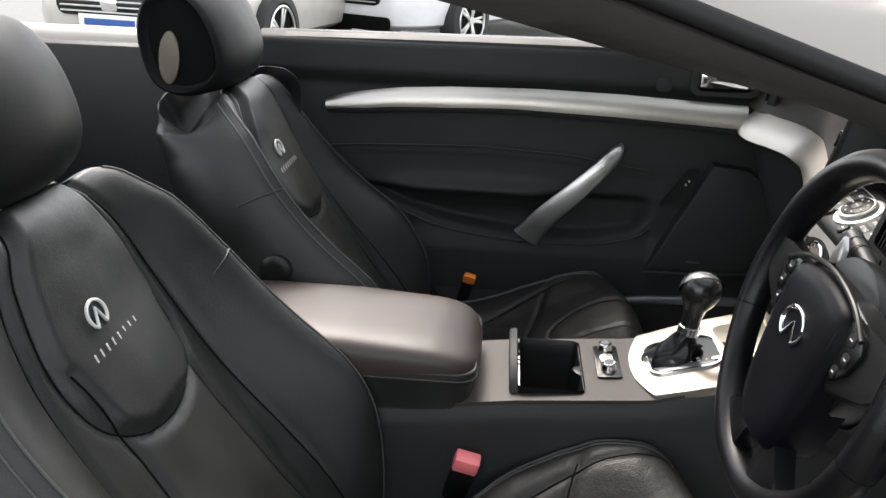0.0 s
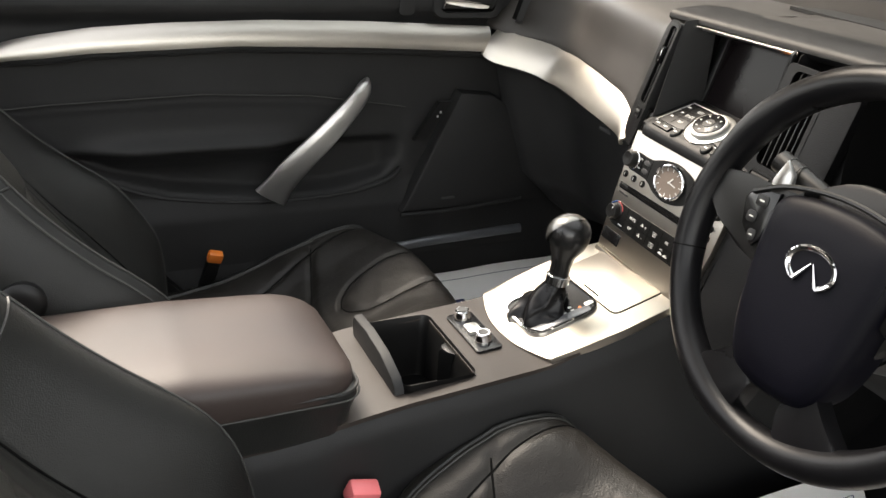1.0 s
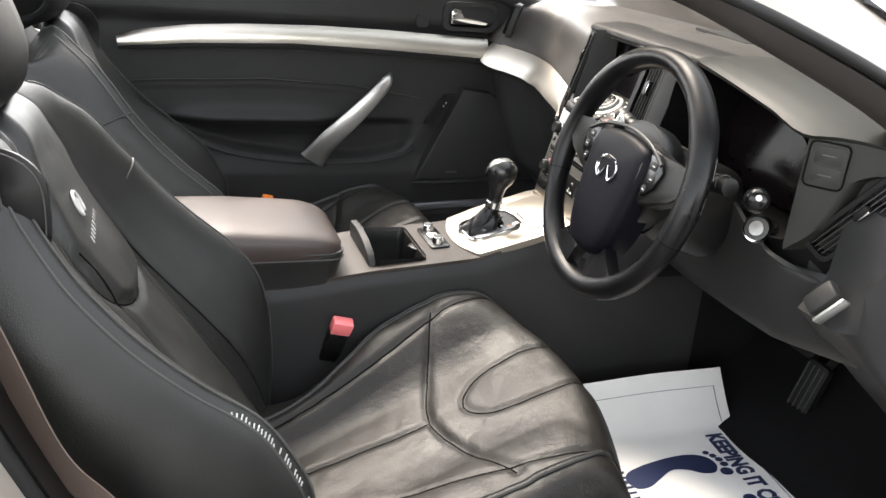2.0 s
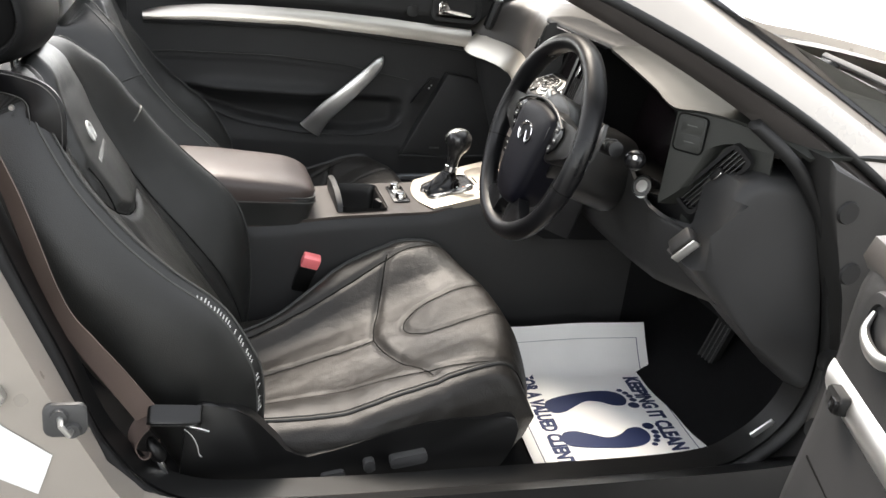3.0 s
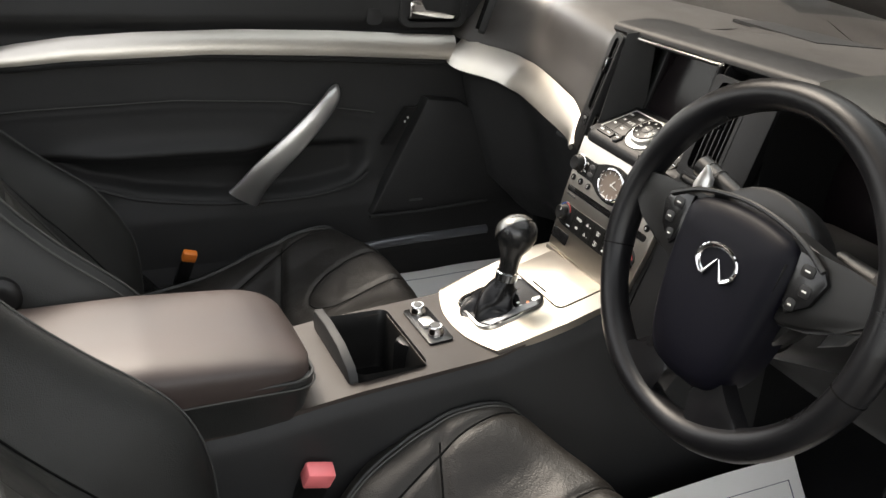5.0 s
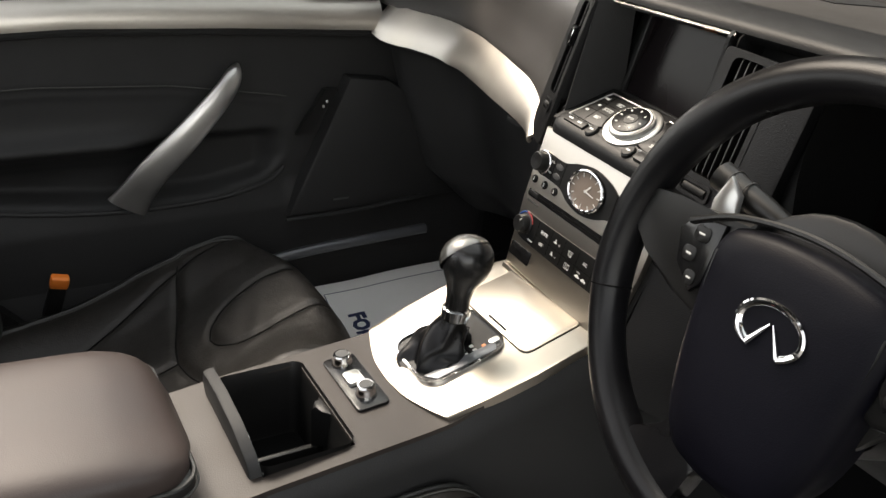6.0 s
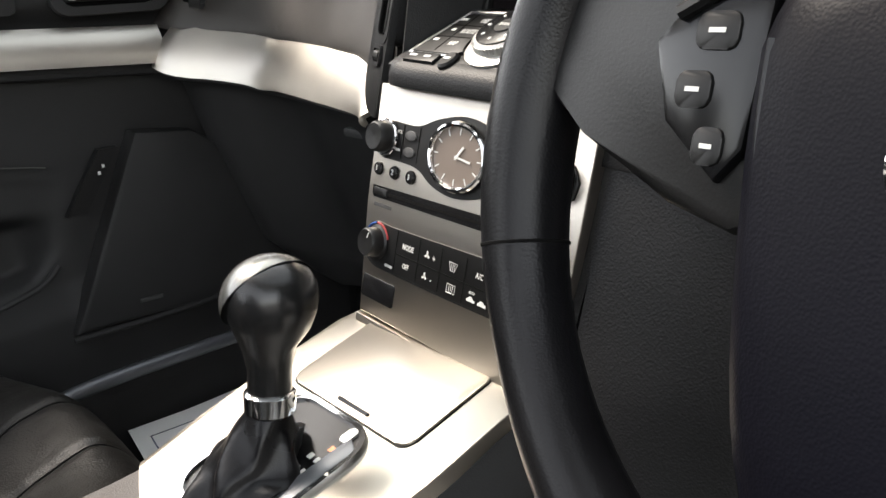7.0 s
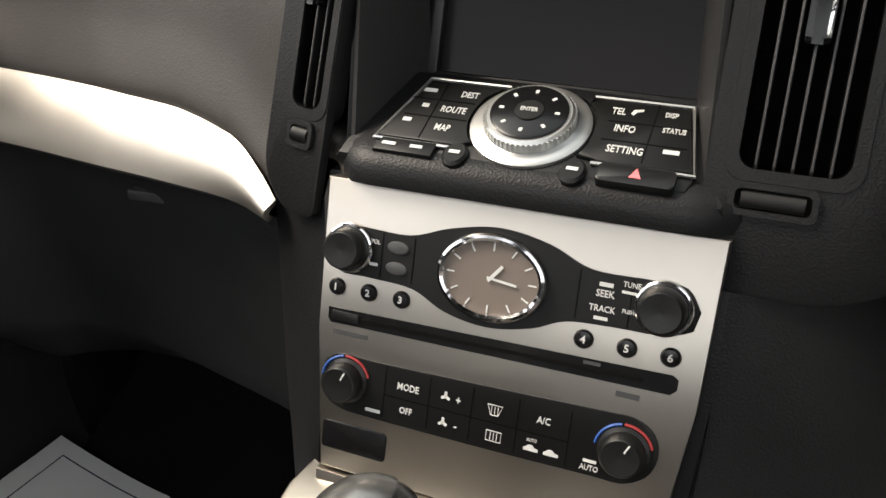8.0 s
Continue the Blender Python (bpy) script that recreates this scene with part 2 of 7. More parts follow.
def tube(path, radius, segs=8, closed=False, flat=1.0):
    """A tube along points; radius a number or a function of 0..1."""
    p = [V(q) for q in path]
    k = len(p)
    rings = []
    side = None
    for i in range(k):
        a, b = (p[(i - 1) % k], p[(i + 1) % k]) if closed else (p[max(i - 1, 0)], p[min(i + 1, k - 1)])
        d = (b - a).normalized()
        if side is None:
            side = d.orthogonal().normalized()
        side = (side - d * side.dot(d)).normalized()
        up = d.cross(side)
        r = radius(i / (k - 1)) if callable(radius) else radius
        rings.append([p[i] + side * (r * math.cos(2 * math.pi * j / segs)) + up * (r * flat * math.sin(2 * math.pi * j / segs)) for j in range(segs)])
    if closed:
        rings.append(rings[0])
    bm = loft(rings, caps=not closed)
    if closed:
        bmesh.ops.remove_doubles(bm, verts=bm.verts[:], dist=1e-6)
    return bm


def ribbon(path, wide, thick):
    """A flat band along points; wide: direction of its width."""
    w = V(wide)
    rings = []
    p = [V(q) for q in path]
    for i in range(len(p)):
        d = (p[min(i + 1, len(p) - 1)] - p[max(i - 1, 0)]).normalized()
        n = d.cross(w).normalized() * thick / 2
        rings.append([p[i] - w / 2 - n, p[i] + w / 2 - n, p[i] + w / 2 + n, p[i] - w / 2 + n])
    return loft(rings)


def lettering(body, m, size, mat, parent, name="lettering", align="CENTER", squeeze=1.0, bold=0.012):
    cu = bpy.data.curves.new(name, "FONT")
    cu.body, cu.size, cu.align_x, cu.align_y, cu.extrude = body, size, align, "CENTER", 0.00015
    cu.resolution_u = 2
    cu.offset = size * bold
    tmp = new(name, cu)
    me = bpy.data.meshes.new_from_object(tmp.evaluated_get(bpy.context.evaluated_depsgraph_get()))
    bpy.data.objects.remove(tmp)
    bpy.data.curves.remove(cu)
    bm = bmesh.new()
    bm.from_mesh(me)
    bpy.data.meshes.remove(me)
    bm.transform(m @ Matrix.Diagonal((squeeze, 1, 1, 1)))
    return part(name, bm, mat, parent, smooth=False)


def bars(m, w, h, parent, n=1, mat=None, name="print_bar"):
    """Unreadable small print: plain bars."""
    for i in range(n):
        part(name, rbox(-w / 2, w / 2, -h / 2 - i * h * 2, h / 2 - i * h * 2, 0, 0.0003, 0, m), mat or PRINT, parent, smooth=False)


def lerp(x, xs, ys):
    return float(np.interp(x, xs, ys))


def smooth_lerp(x, xs, ys):
    """Interpolation through points with a smooth slope."""
    if x <= xs[0]:
        return ys[0]
    if x >= xs[-1]:
        return ys[-1]
    i = max(k for k in range(len(xs)) if xs[k] <= x)
    i = min(i, len(xs) - 2)
    sl = [(ys[min(k + 1, len(xs) - 1)] - ys[max(k - 1, 0)]) / (xs[min(k + 1, len(xs) - 1)] - xs[max(k - 1, 0)]) for k in (i, i + 1)]
    h = xs[i + 1] - xs[i]
    t = (x - xs[i]) / h
    return (2 * t ** 3 - 3 * t * t + 1) * ys[i] + (t ** 3 - 2 * t * t + t) * h * sl[0] + (3 * t * t - 2 * t ** 3) * ys[i + 1] + (t ** 3 - t * t) * h * sl[1]


def smoothstep(a, b, x):
    t = min(1, max(0, (x - a) / (b - a)))
    return t * t * (3 - 2 * t)


def at(m, x, y, z=0.0):
    return m @ Matrix.Translation((x, y, z))

# ---- seats ----
BACK = spline([(-0.045, 0, 0.335), (-0.095, 0, 0.44), (-0.165, 0, 0.55), (-0.235, 0, 0.655), (-0.305, 0, 0.77), (-0.336, 0, 0.845), (-0.353, 0, 0.888), (-0.380, 0, 0.910)], 20)


def poly_dist(p, line):
    """Distance of a plan point from a polyline."""
    best = 9.0
    for (ax, ay), (bx, by) in zip(line, line[1:]):
        dx, dy = bx - ax, by - ay
        t = min(1, max(0, ((p[0] - ax) * dx + (p[1] - ay) * dy) / (dx * dx + dy * dy + 1e-12)))
        best = min(best, math.hypot(p[0] - ax - t * dx, p[1] - ay - t * dy))
    return best


def flat_spline(pts, n=8):
    return [(p.x, p.y) for p in spline([(a, b, 0) for a, b in pts], n)]


def mirrored(line):
    return [(a, -b) for a, b in line]


# seams of the backrest as (height 0..1, side in metres), of the cushion as (forward, side)
SHIELD = flat_spline([(1.0, 0.058), (0.86, 0.072), (0.72, 0.094), (0.60, 0.110), (0.53, 0.110), (0.485, 0.094), (0.455, 0.052), (0.445, 0.0)])
BACK_SEAMS = [SHIELD, mirrored(SHIELD)]
_inner = flat_spline([(0.97, 0.075), (0.84, 0.095), (0.72, 0.118), (0.6, 0.135), (0.35, 0.150), (0.1, 0.165), (0.0, 0.17)])
_tail = flat_spline([(0.56, 0.098), (0.44, 0.085), (0.28, 0.10), (0.12, 0.125), (0.0, 0.135)])
BACK_SEAMS += [_inner, mirrored(_inner), _tail, mirrored(_tail)]
_u = flat_spline([(0.230, 0.200), (0.222, 0.178), (0.211, 0.140), (0.196, 0.090), (0.180, 0.040), (0.173, 0.0)])
_loop = flat_spline([(0.405, 0.058), (0.34, 0.060), (0.27, 0.050), (0.236, 0.025), (0.226, 0.0)])
_side = flat_spline([(-0.08, 0.092), (0.03, 0.118), (0.125, 0.150), (0.24, 0.190), (0.33, 0.208), (0.39, 0.205)])
_mid = [(-0.08, 0.0), (0.173, 0.0)]
CUSHION_SEAMS = [_u, mirrored(_u), _loop, mirrored(_loop), _side, mirrored(_side), _mid]


def back_width(h):
    return smooth_lerp(h, (0, 0.2, 0.43, 0.52, 0.60, 0.70, 0.80, 0.88, 0.94, 0.98, 1.0), (0.245, 0.262, 0.262, 0.256, 0.244, 0.224, 0.199, 0.176, 0.150, 0.124, 0.095))


GROOVES = {}


def back_groove(h, s):
    """Depth of the seams, and the slightly raised shield between them."""
    key = (round(h, 4), round(s, 4))
    if key not in GROOVES:
        d = min((poly_dist((h * 0.72, s), [(p * 0.72, q) for p, q in seam[::2] + seam[-1:]]) for seam in BACK_SEAMS), default=9)
        GROOVES[key] = 0.0055 * math.exp(-(d / 0.006) ** 2)
        edge = lerp(h, (0.445, 0.455, 0.485, 0.53, 0.60, 0.72, 0.86, 1.0), (0.0, 0.052, 0.094, 0.110, 0.110, 0.094, 0.072, 0.058))
        if h > 0.445:
            GROOVES[key] -= 0.009 * smoothstep(0, 0.016, edge - abs(s)) * smoothstep(0.448, 0.470, h)
    return GROOVES[key]


def bolster(h, outer):
    """Height of a side bolster; the outer one is cut lower at the shoulder."""
    if outer:
        return smooth_lerp(h, (0, 0.05, 0.1, 0.15, 0.2, 0.3, 0.4, 0.5, 0.65, 0.82, 1), (0.0, 0.018, 0.040, 0.062, 0.078, 0.082, 0.056, 0.032, 0.014, 0.004, 0.0))
    return smooth_lerp(h, (0, 0.05, 0.1, 0.15, 0.2, 0.25, 0.3, 0.35, 0.42, 0.5, 0.65, 0.82, 1), (0.0, 0.02, 0.045, 0.070, 0.092, 0.105, 0.107, 0.100, 0.084, 0.068, 0.050, 0.020, 0.0))


def back_point(h, side, yc, lift=0.0):
    """A point of the backrest's front: h 0..1 up, side in metres from the middle."""
    k = h * (len(BACK) - 1)
    i = min(int(k), len(BACK) - 2)
    c = BACK[i].lerp(BACK[i + 1], k - i)
    t = (BACK[min(i + 2, len(BACK) - 1)] - BACK[max(i - 1, 0)]).normalized()
    n = V((t.z, 0, -t.x))
    w = back_width(h)
    a = min(abs(side) / w, 1.0)
    b = bolster(h, side * yc > 0)
    up = b * smoothstep(0.48, 0.86, a) - 0.014 * smoothstep(0.86, 0.92, a) - 0.060 * max(0, (a - 0.91) / 0.09) ** 1.5
    up += 0.012 * math.cos(min(1, a / 0.55) * math.pi / 2) * lerp(h, (0, 0.3, 0.5, 1), (0.4, 1.2, 1.0, 0.2))
    up -= 0.022 * max(0, (h - 0.93) / 0.07) ** 2
    s = side
    if abs(s) < 0.2:
        up -= back_groove(h, s)
    up += 0.0018 * noise.noise(V((h * 9, s * 18, yc * 3)))
    return V((c.x, yc + side, c.z)) + n * (up + lift)


DENTS = {}
CX = (-0.10, -0.04, 0.06, 0.17, 0.23, 0.30, 0.35, 0.40, 0.45)


def cushion_front(side):
    """How far forward the cushion reaches at one side."""
    return 0.432 - 0.050 * (abs(side) / 0.24) ** 3


def piping(x, out):
    """Side and height of the piped edge; out: the bolster beside the door."""
    if out:
        return (smooth_lerp(x, (-0.10, -0.04, 0.08, 0.18, 0.28, 0.34, 0.39, 0.44), (0.205, 0.212, 0.226, 0.228, 0.224, 0.217, 0.205, 0.19)),
                smooth_lerp(x, (-0.10, -0.04, 0.08, 0.18, 0.28, 0.34, 0.39, 0.44), (0.395, 0.400, 0.418, 0.456, 0.486, 0.497, 0.497, 0.49)))
    return (smooth_lerp(x, (-0.10, -0.05, 0.02, 0.085, 0.145, 0.216, 0.28, 0.34, 0.40, 0.44), (0.115, 0.125, 0.145, 0.182, 0.214, 0.230, 0.230, 0.224, 0.21, 0.19)),
            smooth_lerp(x, (-0.10, -0.05, 0.02, 0.085, 0.145, 0.216, 0.28, 0.34, 0.40, 0.44), (0.375, 0.382, 0.410, 0.446, 0.480, 0.510, 0.527, 0.522, 0.50, 0.49)))


def cushion_point(x, side, yc, lift=0.0):
    """A point of the cushion's top, between its two piped edges."""
    out = side * yc > 0
    sp, zp = piping(x, out)
    zc = smooth_lerp(x, CX, (0.338, 0.352, 0.385, 0.424, 0.449, 0.484, 0.504, 0.514, 0.516))
    a = min(abs(side) / sp, 1.0)
    z = zc + (zp - zc) * smoothstep(0.30, 1.0, a) + 0.006 * math.sin(math.pi * min(1, max(0, (a - 0.55) / 0.45))) * smoothstep(0.38, 0.30, x)
    xf = cushion_front(side)
    z -= 0.085 * max(0.0, (x - xf + 0.070) / 0.070) ** 2.4
    key = (round(x, 4), round(abs(side), 4))
    if key not in DENTS:
        d = min(poly_dist(key, line[::2] + line[-1:]) for line in (_u, _loop, _side, _mid))
        DENTS[key] = 0.0042 * math.exp(-(d / 0.0065) ** 2)
        # the panel inside the U stands a little proud
        DENTS[key] -= 0.004 * smoothstep(0.0, 0.02, x - lerp(key[1], (0.0, 0.04, 0.09, 0.14, 0.178, 0.2), (0.173, 0.180, 0.196, 0.211, 0.222, 0.23)))
    z -= DENTS[key]
    # soft creases
    z += 0.0026 * noise.noise(V((x * 14, side * 9, yc * 5))) + 0.0011 * noise.noise(V((x * 40, side * 26, 3)))
    return V((x, yc + side, z + lift))


def panel_top(x):
    return smooth_lerp(x, (-0.10, -0.03, 0.007, 0.05, 0.09, 0.177, 0.239, 0.30, 0.37), (0.40, 0.385, 0.366, 0.372, 0.383, 0.410, 0.421, 0.422, 0.42))


def cushion_ring(f, yc, nf):
    """One cross-section of the cushion, from its rear (f = 0) to its front (f = 1)."""
    def at_side(side):
        return -0.10 + (cushion_front(side) + 0.10) * f
    ring = []
    for sg in (-1, 1):
        sp, zp = piping(at_side(0.22), sg * yc > 0)
        x = at_side(sp)
        top = [cushion_point(at_side(sp * q / nf), sg * sp * q / nf, yc) for q in range(nf + 1)]
        edge = top[-1]
        low = panel_top(x) - 0.012
        roll = []
        for q in range(1, 15):
            a = radians(100) * q / 14
            crease = 0.0025 * noise.noise(V((x * 30, q * 0.5, yc * 7 + sg))) * math.sin(math.pi * q / 14)
            roll.append(V((x, edge.y + sg * (0.034 * math.sin(a) ** 0.8 * smoothstep(0, 0.25, q / 14) + 0.004 * math.sin(a) + crease), edge.z + (low - edge.z) * (1 - math.cos(a)) / 1.174)))
        roll.append(V((x, roll[-1].y - sg * 0.03, 0.318 + 0.03 * smoothstep(0.95, 1.0, f))))
        half = top + roll
        ring = half[:0:-1] + half[:1] if sg < 0 else ring + half[1:]
    return ring


def outer_sign(yc):
    return 1 if yc > 0 else -1


def seat(yc, outer, label):
    """A bucket seat; outer: the side (-1 or 1) of its switch panel."""
    s = thing("bucket_seat", (0.15, yc, 0.30), label, "car seat", "front seats")
    # backrest
    rings = []
    nh, nf = 170, 120
    for i in range(nh + 1):
        h = i / nh
        w = back_width(h)
        k = h * (len(BACK) - 1)
        j = min(int(k), len(BACK) - 2)
        c = BACK[j].lerp(BACK[j + 1], k - j)
        t = (BACK[min(j + 2, len(BACK) - 1)] - BACK[max(j - 1, 0)]).normalized()
        n = V((t.z, 0, -t.x))
        front = [back_point(h, w * (-1 + 2 * q / nf), yc) for q in range(nf + 1)]
        deep = lerp(h, (0, 0.3, 0.8, 0.95, 1), (0.12, 0.15, 0.13, 0.10, 0.085))
        back = n.lerp(V((1, 0, 0.02)), smoothstep(0.6, 1.0, h)).normalized()
        wide = max(w, smooth_lerp(h, (0, 0.6, 0.75, 0.9, 0.97, 1.0), (0.2, 0.235, 0.215, 0.196, 0.185, 0.165)))
        rear = []
        for q in range(1, 12):
            a = math.pi * q / 12
            e = math.copysign(abs(math.cos(a)) ** 0.35, math.cos(a))
            f = abs(math.sin(a)) ** 0.8
            edge = front[-1] if e > 0 else front[0]
            p = edge.lerp(c - back * deep, f)
            rear.append(V((p.x, yc + (w + (wide - w) * min(1, f * 1.5)) * 1.01 * e, p.z)))
        rings.append(front + rear)
    part("backrest", loft(rings), LEATHER, s, "black leather backrest with raised side bolsters", angle=60)
    # cushion
    part("cushion", loft([cushion_ring((i / 130) ** 0.92, yc, 56) for i in range(131)]), SEAT_LEATHER, s, "creased black leather cushion with a looped seam", angle=60)
    # dark sewn seams
    for seam in BACK_SEAMS:
        part("seam", tube([back_point(h, side, yc, 0.0002) for h, side in seam if h < 0.985], 0.0014, 6), VOID, s)
    for seam in CUSHION_SEAMS:
        line = seam if len(seam) > 2 else [(seam[0][0] + (seam[1][0] - seam[0][0]) * k / 40, 0.0) for k in range(41)]
        part("seam", tube([cushion_point(x, side, yc, 0.0002) for x, side in line if x < 0.405], 0.0014, 6), VOID, s)
    # stitched piping along the bolsters
    for sg in (-1, 1):
        for da, r in ((0.865, 0.0016), (0.905, 0.0018)):
            part("seam", tube([back_point(h / 60, sg * back_width(h / 60) * da, yc, 0.0005) for h in range(2, 56)], r, 6), THREAD, s)
        for da, r, mat_ in ((1.0, 0.0026, LEATHER), (0.965, 0.0012, THREAD)):
            path = []
            for q in range(61):
                x = -0.07 + 0.435 * q / 60
                sp = piping(x, sg * yc > 0)[0] * da
                path.append(cushion_point(x, sg * sp, yc, 0.0006))
            part("seam", tube(path, r, 6), mat_, s)
        if sg * yc > 0:
            continue
        h0 = 0.53
        part("seam", tube([back_point(h0 + 0.03 * q / 10, sg * back_width(h0) * (0.72 + 0.26 * q / 10), yc, 0.0002) for q in range(11)], 0.0018, 6), LEATHER, s)
    bm = bmesh.new()
    rng = random.Random(7)
    for k in range(46):
        h = 0.05 + 0.30 * k / 46
        side = outer_sign(yc) * back_width(h) * 0.905
        if rng.random() < 0.25:
            continue
        p, q = back_point(h, side, yc, 0.001), back_point(h + 0.0035, side * (0.99 - 0.012 * rng.random()), yc, 0.001)
        d = (q - p).normalized()
        w = d.orthogonal().normalized() * 0.0007
        x_ = d.cross(w)
        vs = [bm.verts.new(c) for c in (p - w - x_, p + w - x_, p + w + x_, p - w + x_, q - w - x_, q + w - x_, q + w + x_, q - w + x_)]
        for f in ((0, 1, 2, 3), (7, 6, 5, 4), (0, 4, 5, 1), (1, 5, 6, 2), (2, 6, 7, 3), (3, 7, 4, 0)):
            bm.faces.new([vs[i] for i in f])
    part("stitching", bm, EMBROIDERY, s, "frayed pale stitching", smooth=False)
    # embroidered badge: a plain ring and bars
    q = back_point(0.608, -0.030, yc, 0.0)
    u = (back_point(0.605, 0.02, yc) - back_point(0.605, -0.02, yc)).normalized()
    v = (back_point(0.62, 0, yc) - back_point(0.59, 0, yc)).normalized()
    m = fr(q, u, v)
    lift = 0.0025
    part("badge", tube([m @ V((0.0175 * math.cos(a), 0.0145 * math.sin(a), lift)) for a in (math.radians(-60 + k * 12) for k in range(26))], 0.0020, 6), EMBROIDERY, s)
    part("badge", tube([m @ V(p) for p in ((0.009, -0.012, lift), (0.001, 0.006, lift), (-0.008, -0.011, lift))], 0.0019, 6), EMBROIDERY, s)
    for k in range(8):
        part("print_bar", rbox(-0.0012, 0.0012, -0.0045, 0.0045, 0, 0.001, 0.0003, at(m, -0.040 + k * 0.0135, -0.034, 0.002)), EMBROIDERY, s)
    # headrest: a thick oval cushion with flat sides, each with a dark recess, on two posts
    lean = V((-0.26, 0, 1)).normalized()
    fore = V((lean.z, 0, -lean.x))

    def head_ring(y, k, set_back=0.0):
        c = V((-0.414 - set_back, yc + y, 0.984))
        out = []
        for a in (2 * math.pi * j / 44 for j in range(44)):
            e, f = math.cos(a), math.sin(a)
            u = 0.069 * k * math.copysign(abs(e) ** 0.86, e) * (1 - 0.10 * f)
            v = 0.092 * k * math.copysign(abs(f) ** 0.86, f) * (1.06 if f > 0 else 0.92)
            out.append(c + fore * u + lean * v)
        return out

    rings = []
    for y, k in ((-0.112, 0.74), (-0.113, 0.80), (-0.122, 0.835), (-0.128, 0.88), (-0.126, 0.93), (-0.118, 0.965), (-0.10, 0.99), (-0.06, 1.0), (0.0, 1.0), (0.06, 1.0), (0.10, 0.99), (0.118, 0.965), (0.126, 0.93), (0.128, 0.88), (0.122, 0.835), (0.113, 0.80), (0.112, 0.74)):
        rings.append(head_ring(y * 0.95, k, 0.024 * (abs(y) / 0.128) ** 2))
    # darkened leather stands in for the shade on the headrest
    head = part("headrest", loft(rings), SHADED_LEATHER, s, "black leather headrest with flat sides, shade in its colour", angle=70)
    for sg in (-1, 1):
        part("post", tube([(-0.388, yc + sg * 0.045, 0.86), (-0.396, yc + sg * 0.045, 0.93)], 0.006, 10), CHROME, head)
        part("side_recess", loft([head_ring(sg * y, k, 0.020) for y, k in ((0.102, 0.70), (0.108, 0.77), (0.1095, 0.72), (0.1095, 0.30))][::sg]), VOID, head)
        part("inlay", prism(oval(0.017, 0.044, 28), fr((-0.455, yc + sg * 0.110, 0.964), (-sg * 0.98, 0, 0.10 * sg), (-0.06, 0, 1)), -0.004, 0.004, 0.002), TAN, head, "light trim inlay")
    # side panel with power switches
    o = outer
    prof = spline([(-0.15, 0, 0.455), (-0.10, 0, 0.466), (-0.06, 0, 0.444), (-0.03, 0, 0.412), (0.007, 0, 0.373), (0.05, 0, 0.378), (0.09, 0, 0.389), (0.177, 0, 0.417), (0.239, 0, 0.428), (0.30, 0, 0.428), (0.345, 0, 0.430), (0.364, 0, 0.412), (0.360, 0, 0.370), (0.338, 0, 0.328), (0.29, 0, 0.292), (0.15, 0, 0.272), (0.0, 0, 0.265), (-0.15, 0, 0.265)], 5, closed=True)
    pm = fr((0, yc + o * 0.252, 0), (1, 0, 0), (0, 0, 1))
    z0, z1 = (-0.01, 0.016) if o < 0 else (-0.016, 0.01)
    panel = part("side_panel", prism([(p.x, p.z) for p in prof], pm, z0, z1, 0.004 if o < 0 else 0), PLASTIC, s, "moulded black side panel", angle=35)
    part("recline_hinge_cover", prism(rounded(0.10, 0.18, 0.03, cx=-0.11, cy=0.36), fr((0, yc + o * 0.243, 0), (1, 0, 0), (0, 0, 1)), -0.01, 0.012, 0.004), PLASTIC, s)
    if o < 0:
        for cx, cz, w, h, t in ((0.066, 0.335, 0.038, 0.018, 0.008), (0.121, 0.355, 0.018, 0.022, 0.012), (0.183, 0.364, 0.060, 0.020, 0.014)):
            part("switch", prism(rounded(w, h, 0.006), at(pm, cx, cz, 0.016) @ Matrix.Rotation(radians(10), 4, "Z"), 0, t, 0.003), GREY_PLASTIC, panel)
        part("switch", prism(rounded(0.012, 0.006, 0.002), at(pm, 0.070, 0.328, 0.0245), 0, 0.0008), PRINT, panel)
    # round recline cover with a small lever on the inner side
    km = fr((-0.245, yc - o * 0.263, 0.660), (1, 0, 0), (0, 0, 1)) if o > 0 else fr((-0.245, yc - o * 0.263, 0.660), (-1, 0, 0), (0, 0, 1))
    knob = part("recline_cover", turned(km, [(0.026, -0.02), (0.026, 0.004), (0.022, 0.008), (0.012, 0.010), (0.0, 0.010)], 28), PLASTIC, s)
    part("lever", rbox(-0.018, 0.006, -0.022, -0.015, 0.004, 0.010, 0.002, km), SATIN, knob)
    part("seat_frame", rbox(-0.06, 0.34, yc - 0.20, yc + 0.20, 0.265, 0.345, 0.01), PLASTIC, s)
    for sg in (-1, 1):
        part("rail", rbox(-0.10, 0.34, yc + sg * 0.17 - 0.018, yc + sg * 0.17 + 0.018, 0.235, 0.268, 0.004), RUBBER, s)
    return s


seat(-0.335, -1, "black leather bucket seat behind the steering wheel, silver badge embroidered")
far_seat = seat(0.377, 1, "black leather bucket seat beside the far door, silver badge embroidered")
# the far cushion is a little shorter
for ob in far_seat.children:
    if ob.name.split(".")[0] in ("cushion", "seam"):
        for v in ob.data.vertices:
            v.co.x -= 0.028 * smoothstep(0.08, 0.40, v.co.x)

# ---- centre console ----
def console_z(x):
    return lerp(x, (-0.45, 0.0, 0.13, 0.33, 0.50, 0.52), (0.53, 0.553, 0.572, 0.588, 0.639, 0.65))


console = thing("centre_console", (0.15, 0.008, 0.26), "black centre console with open cup holder and silver plate", "console")
CY = 0.008
CUP_X0, CUP_X1, CUP_W = 0.145, 0.237, 0.076
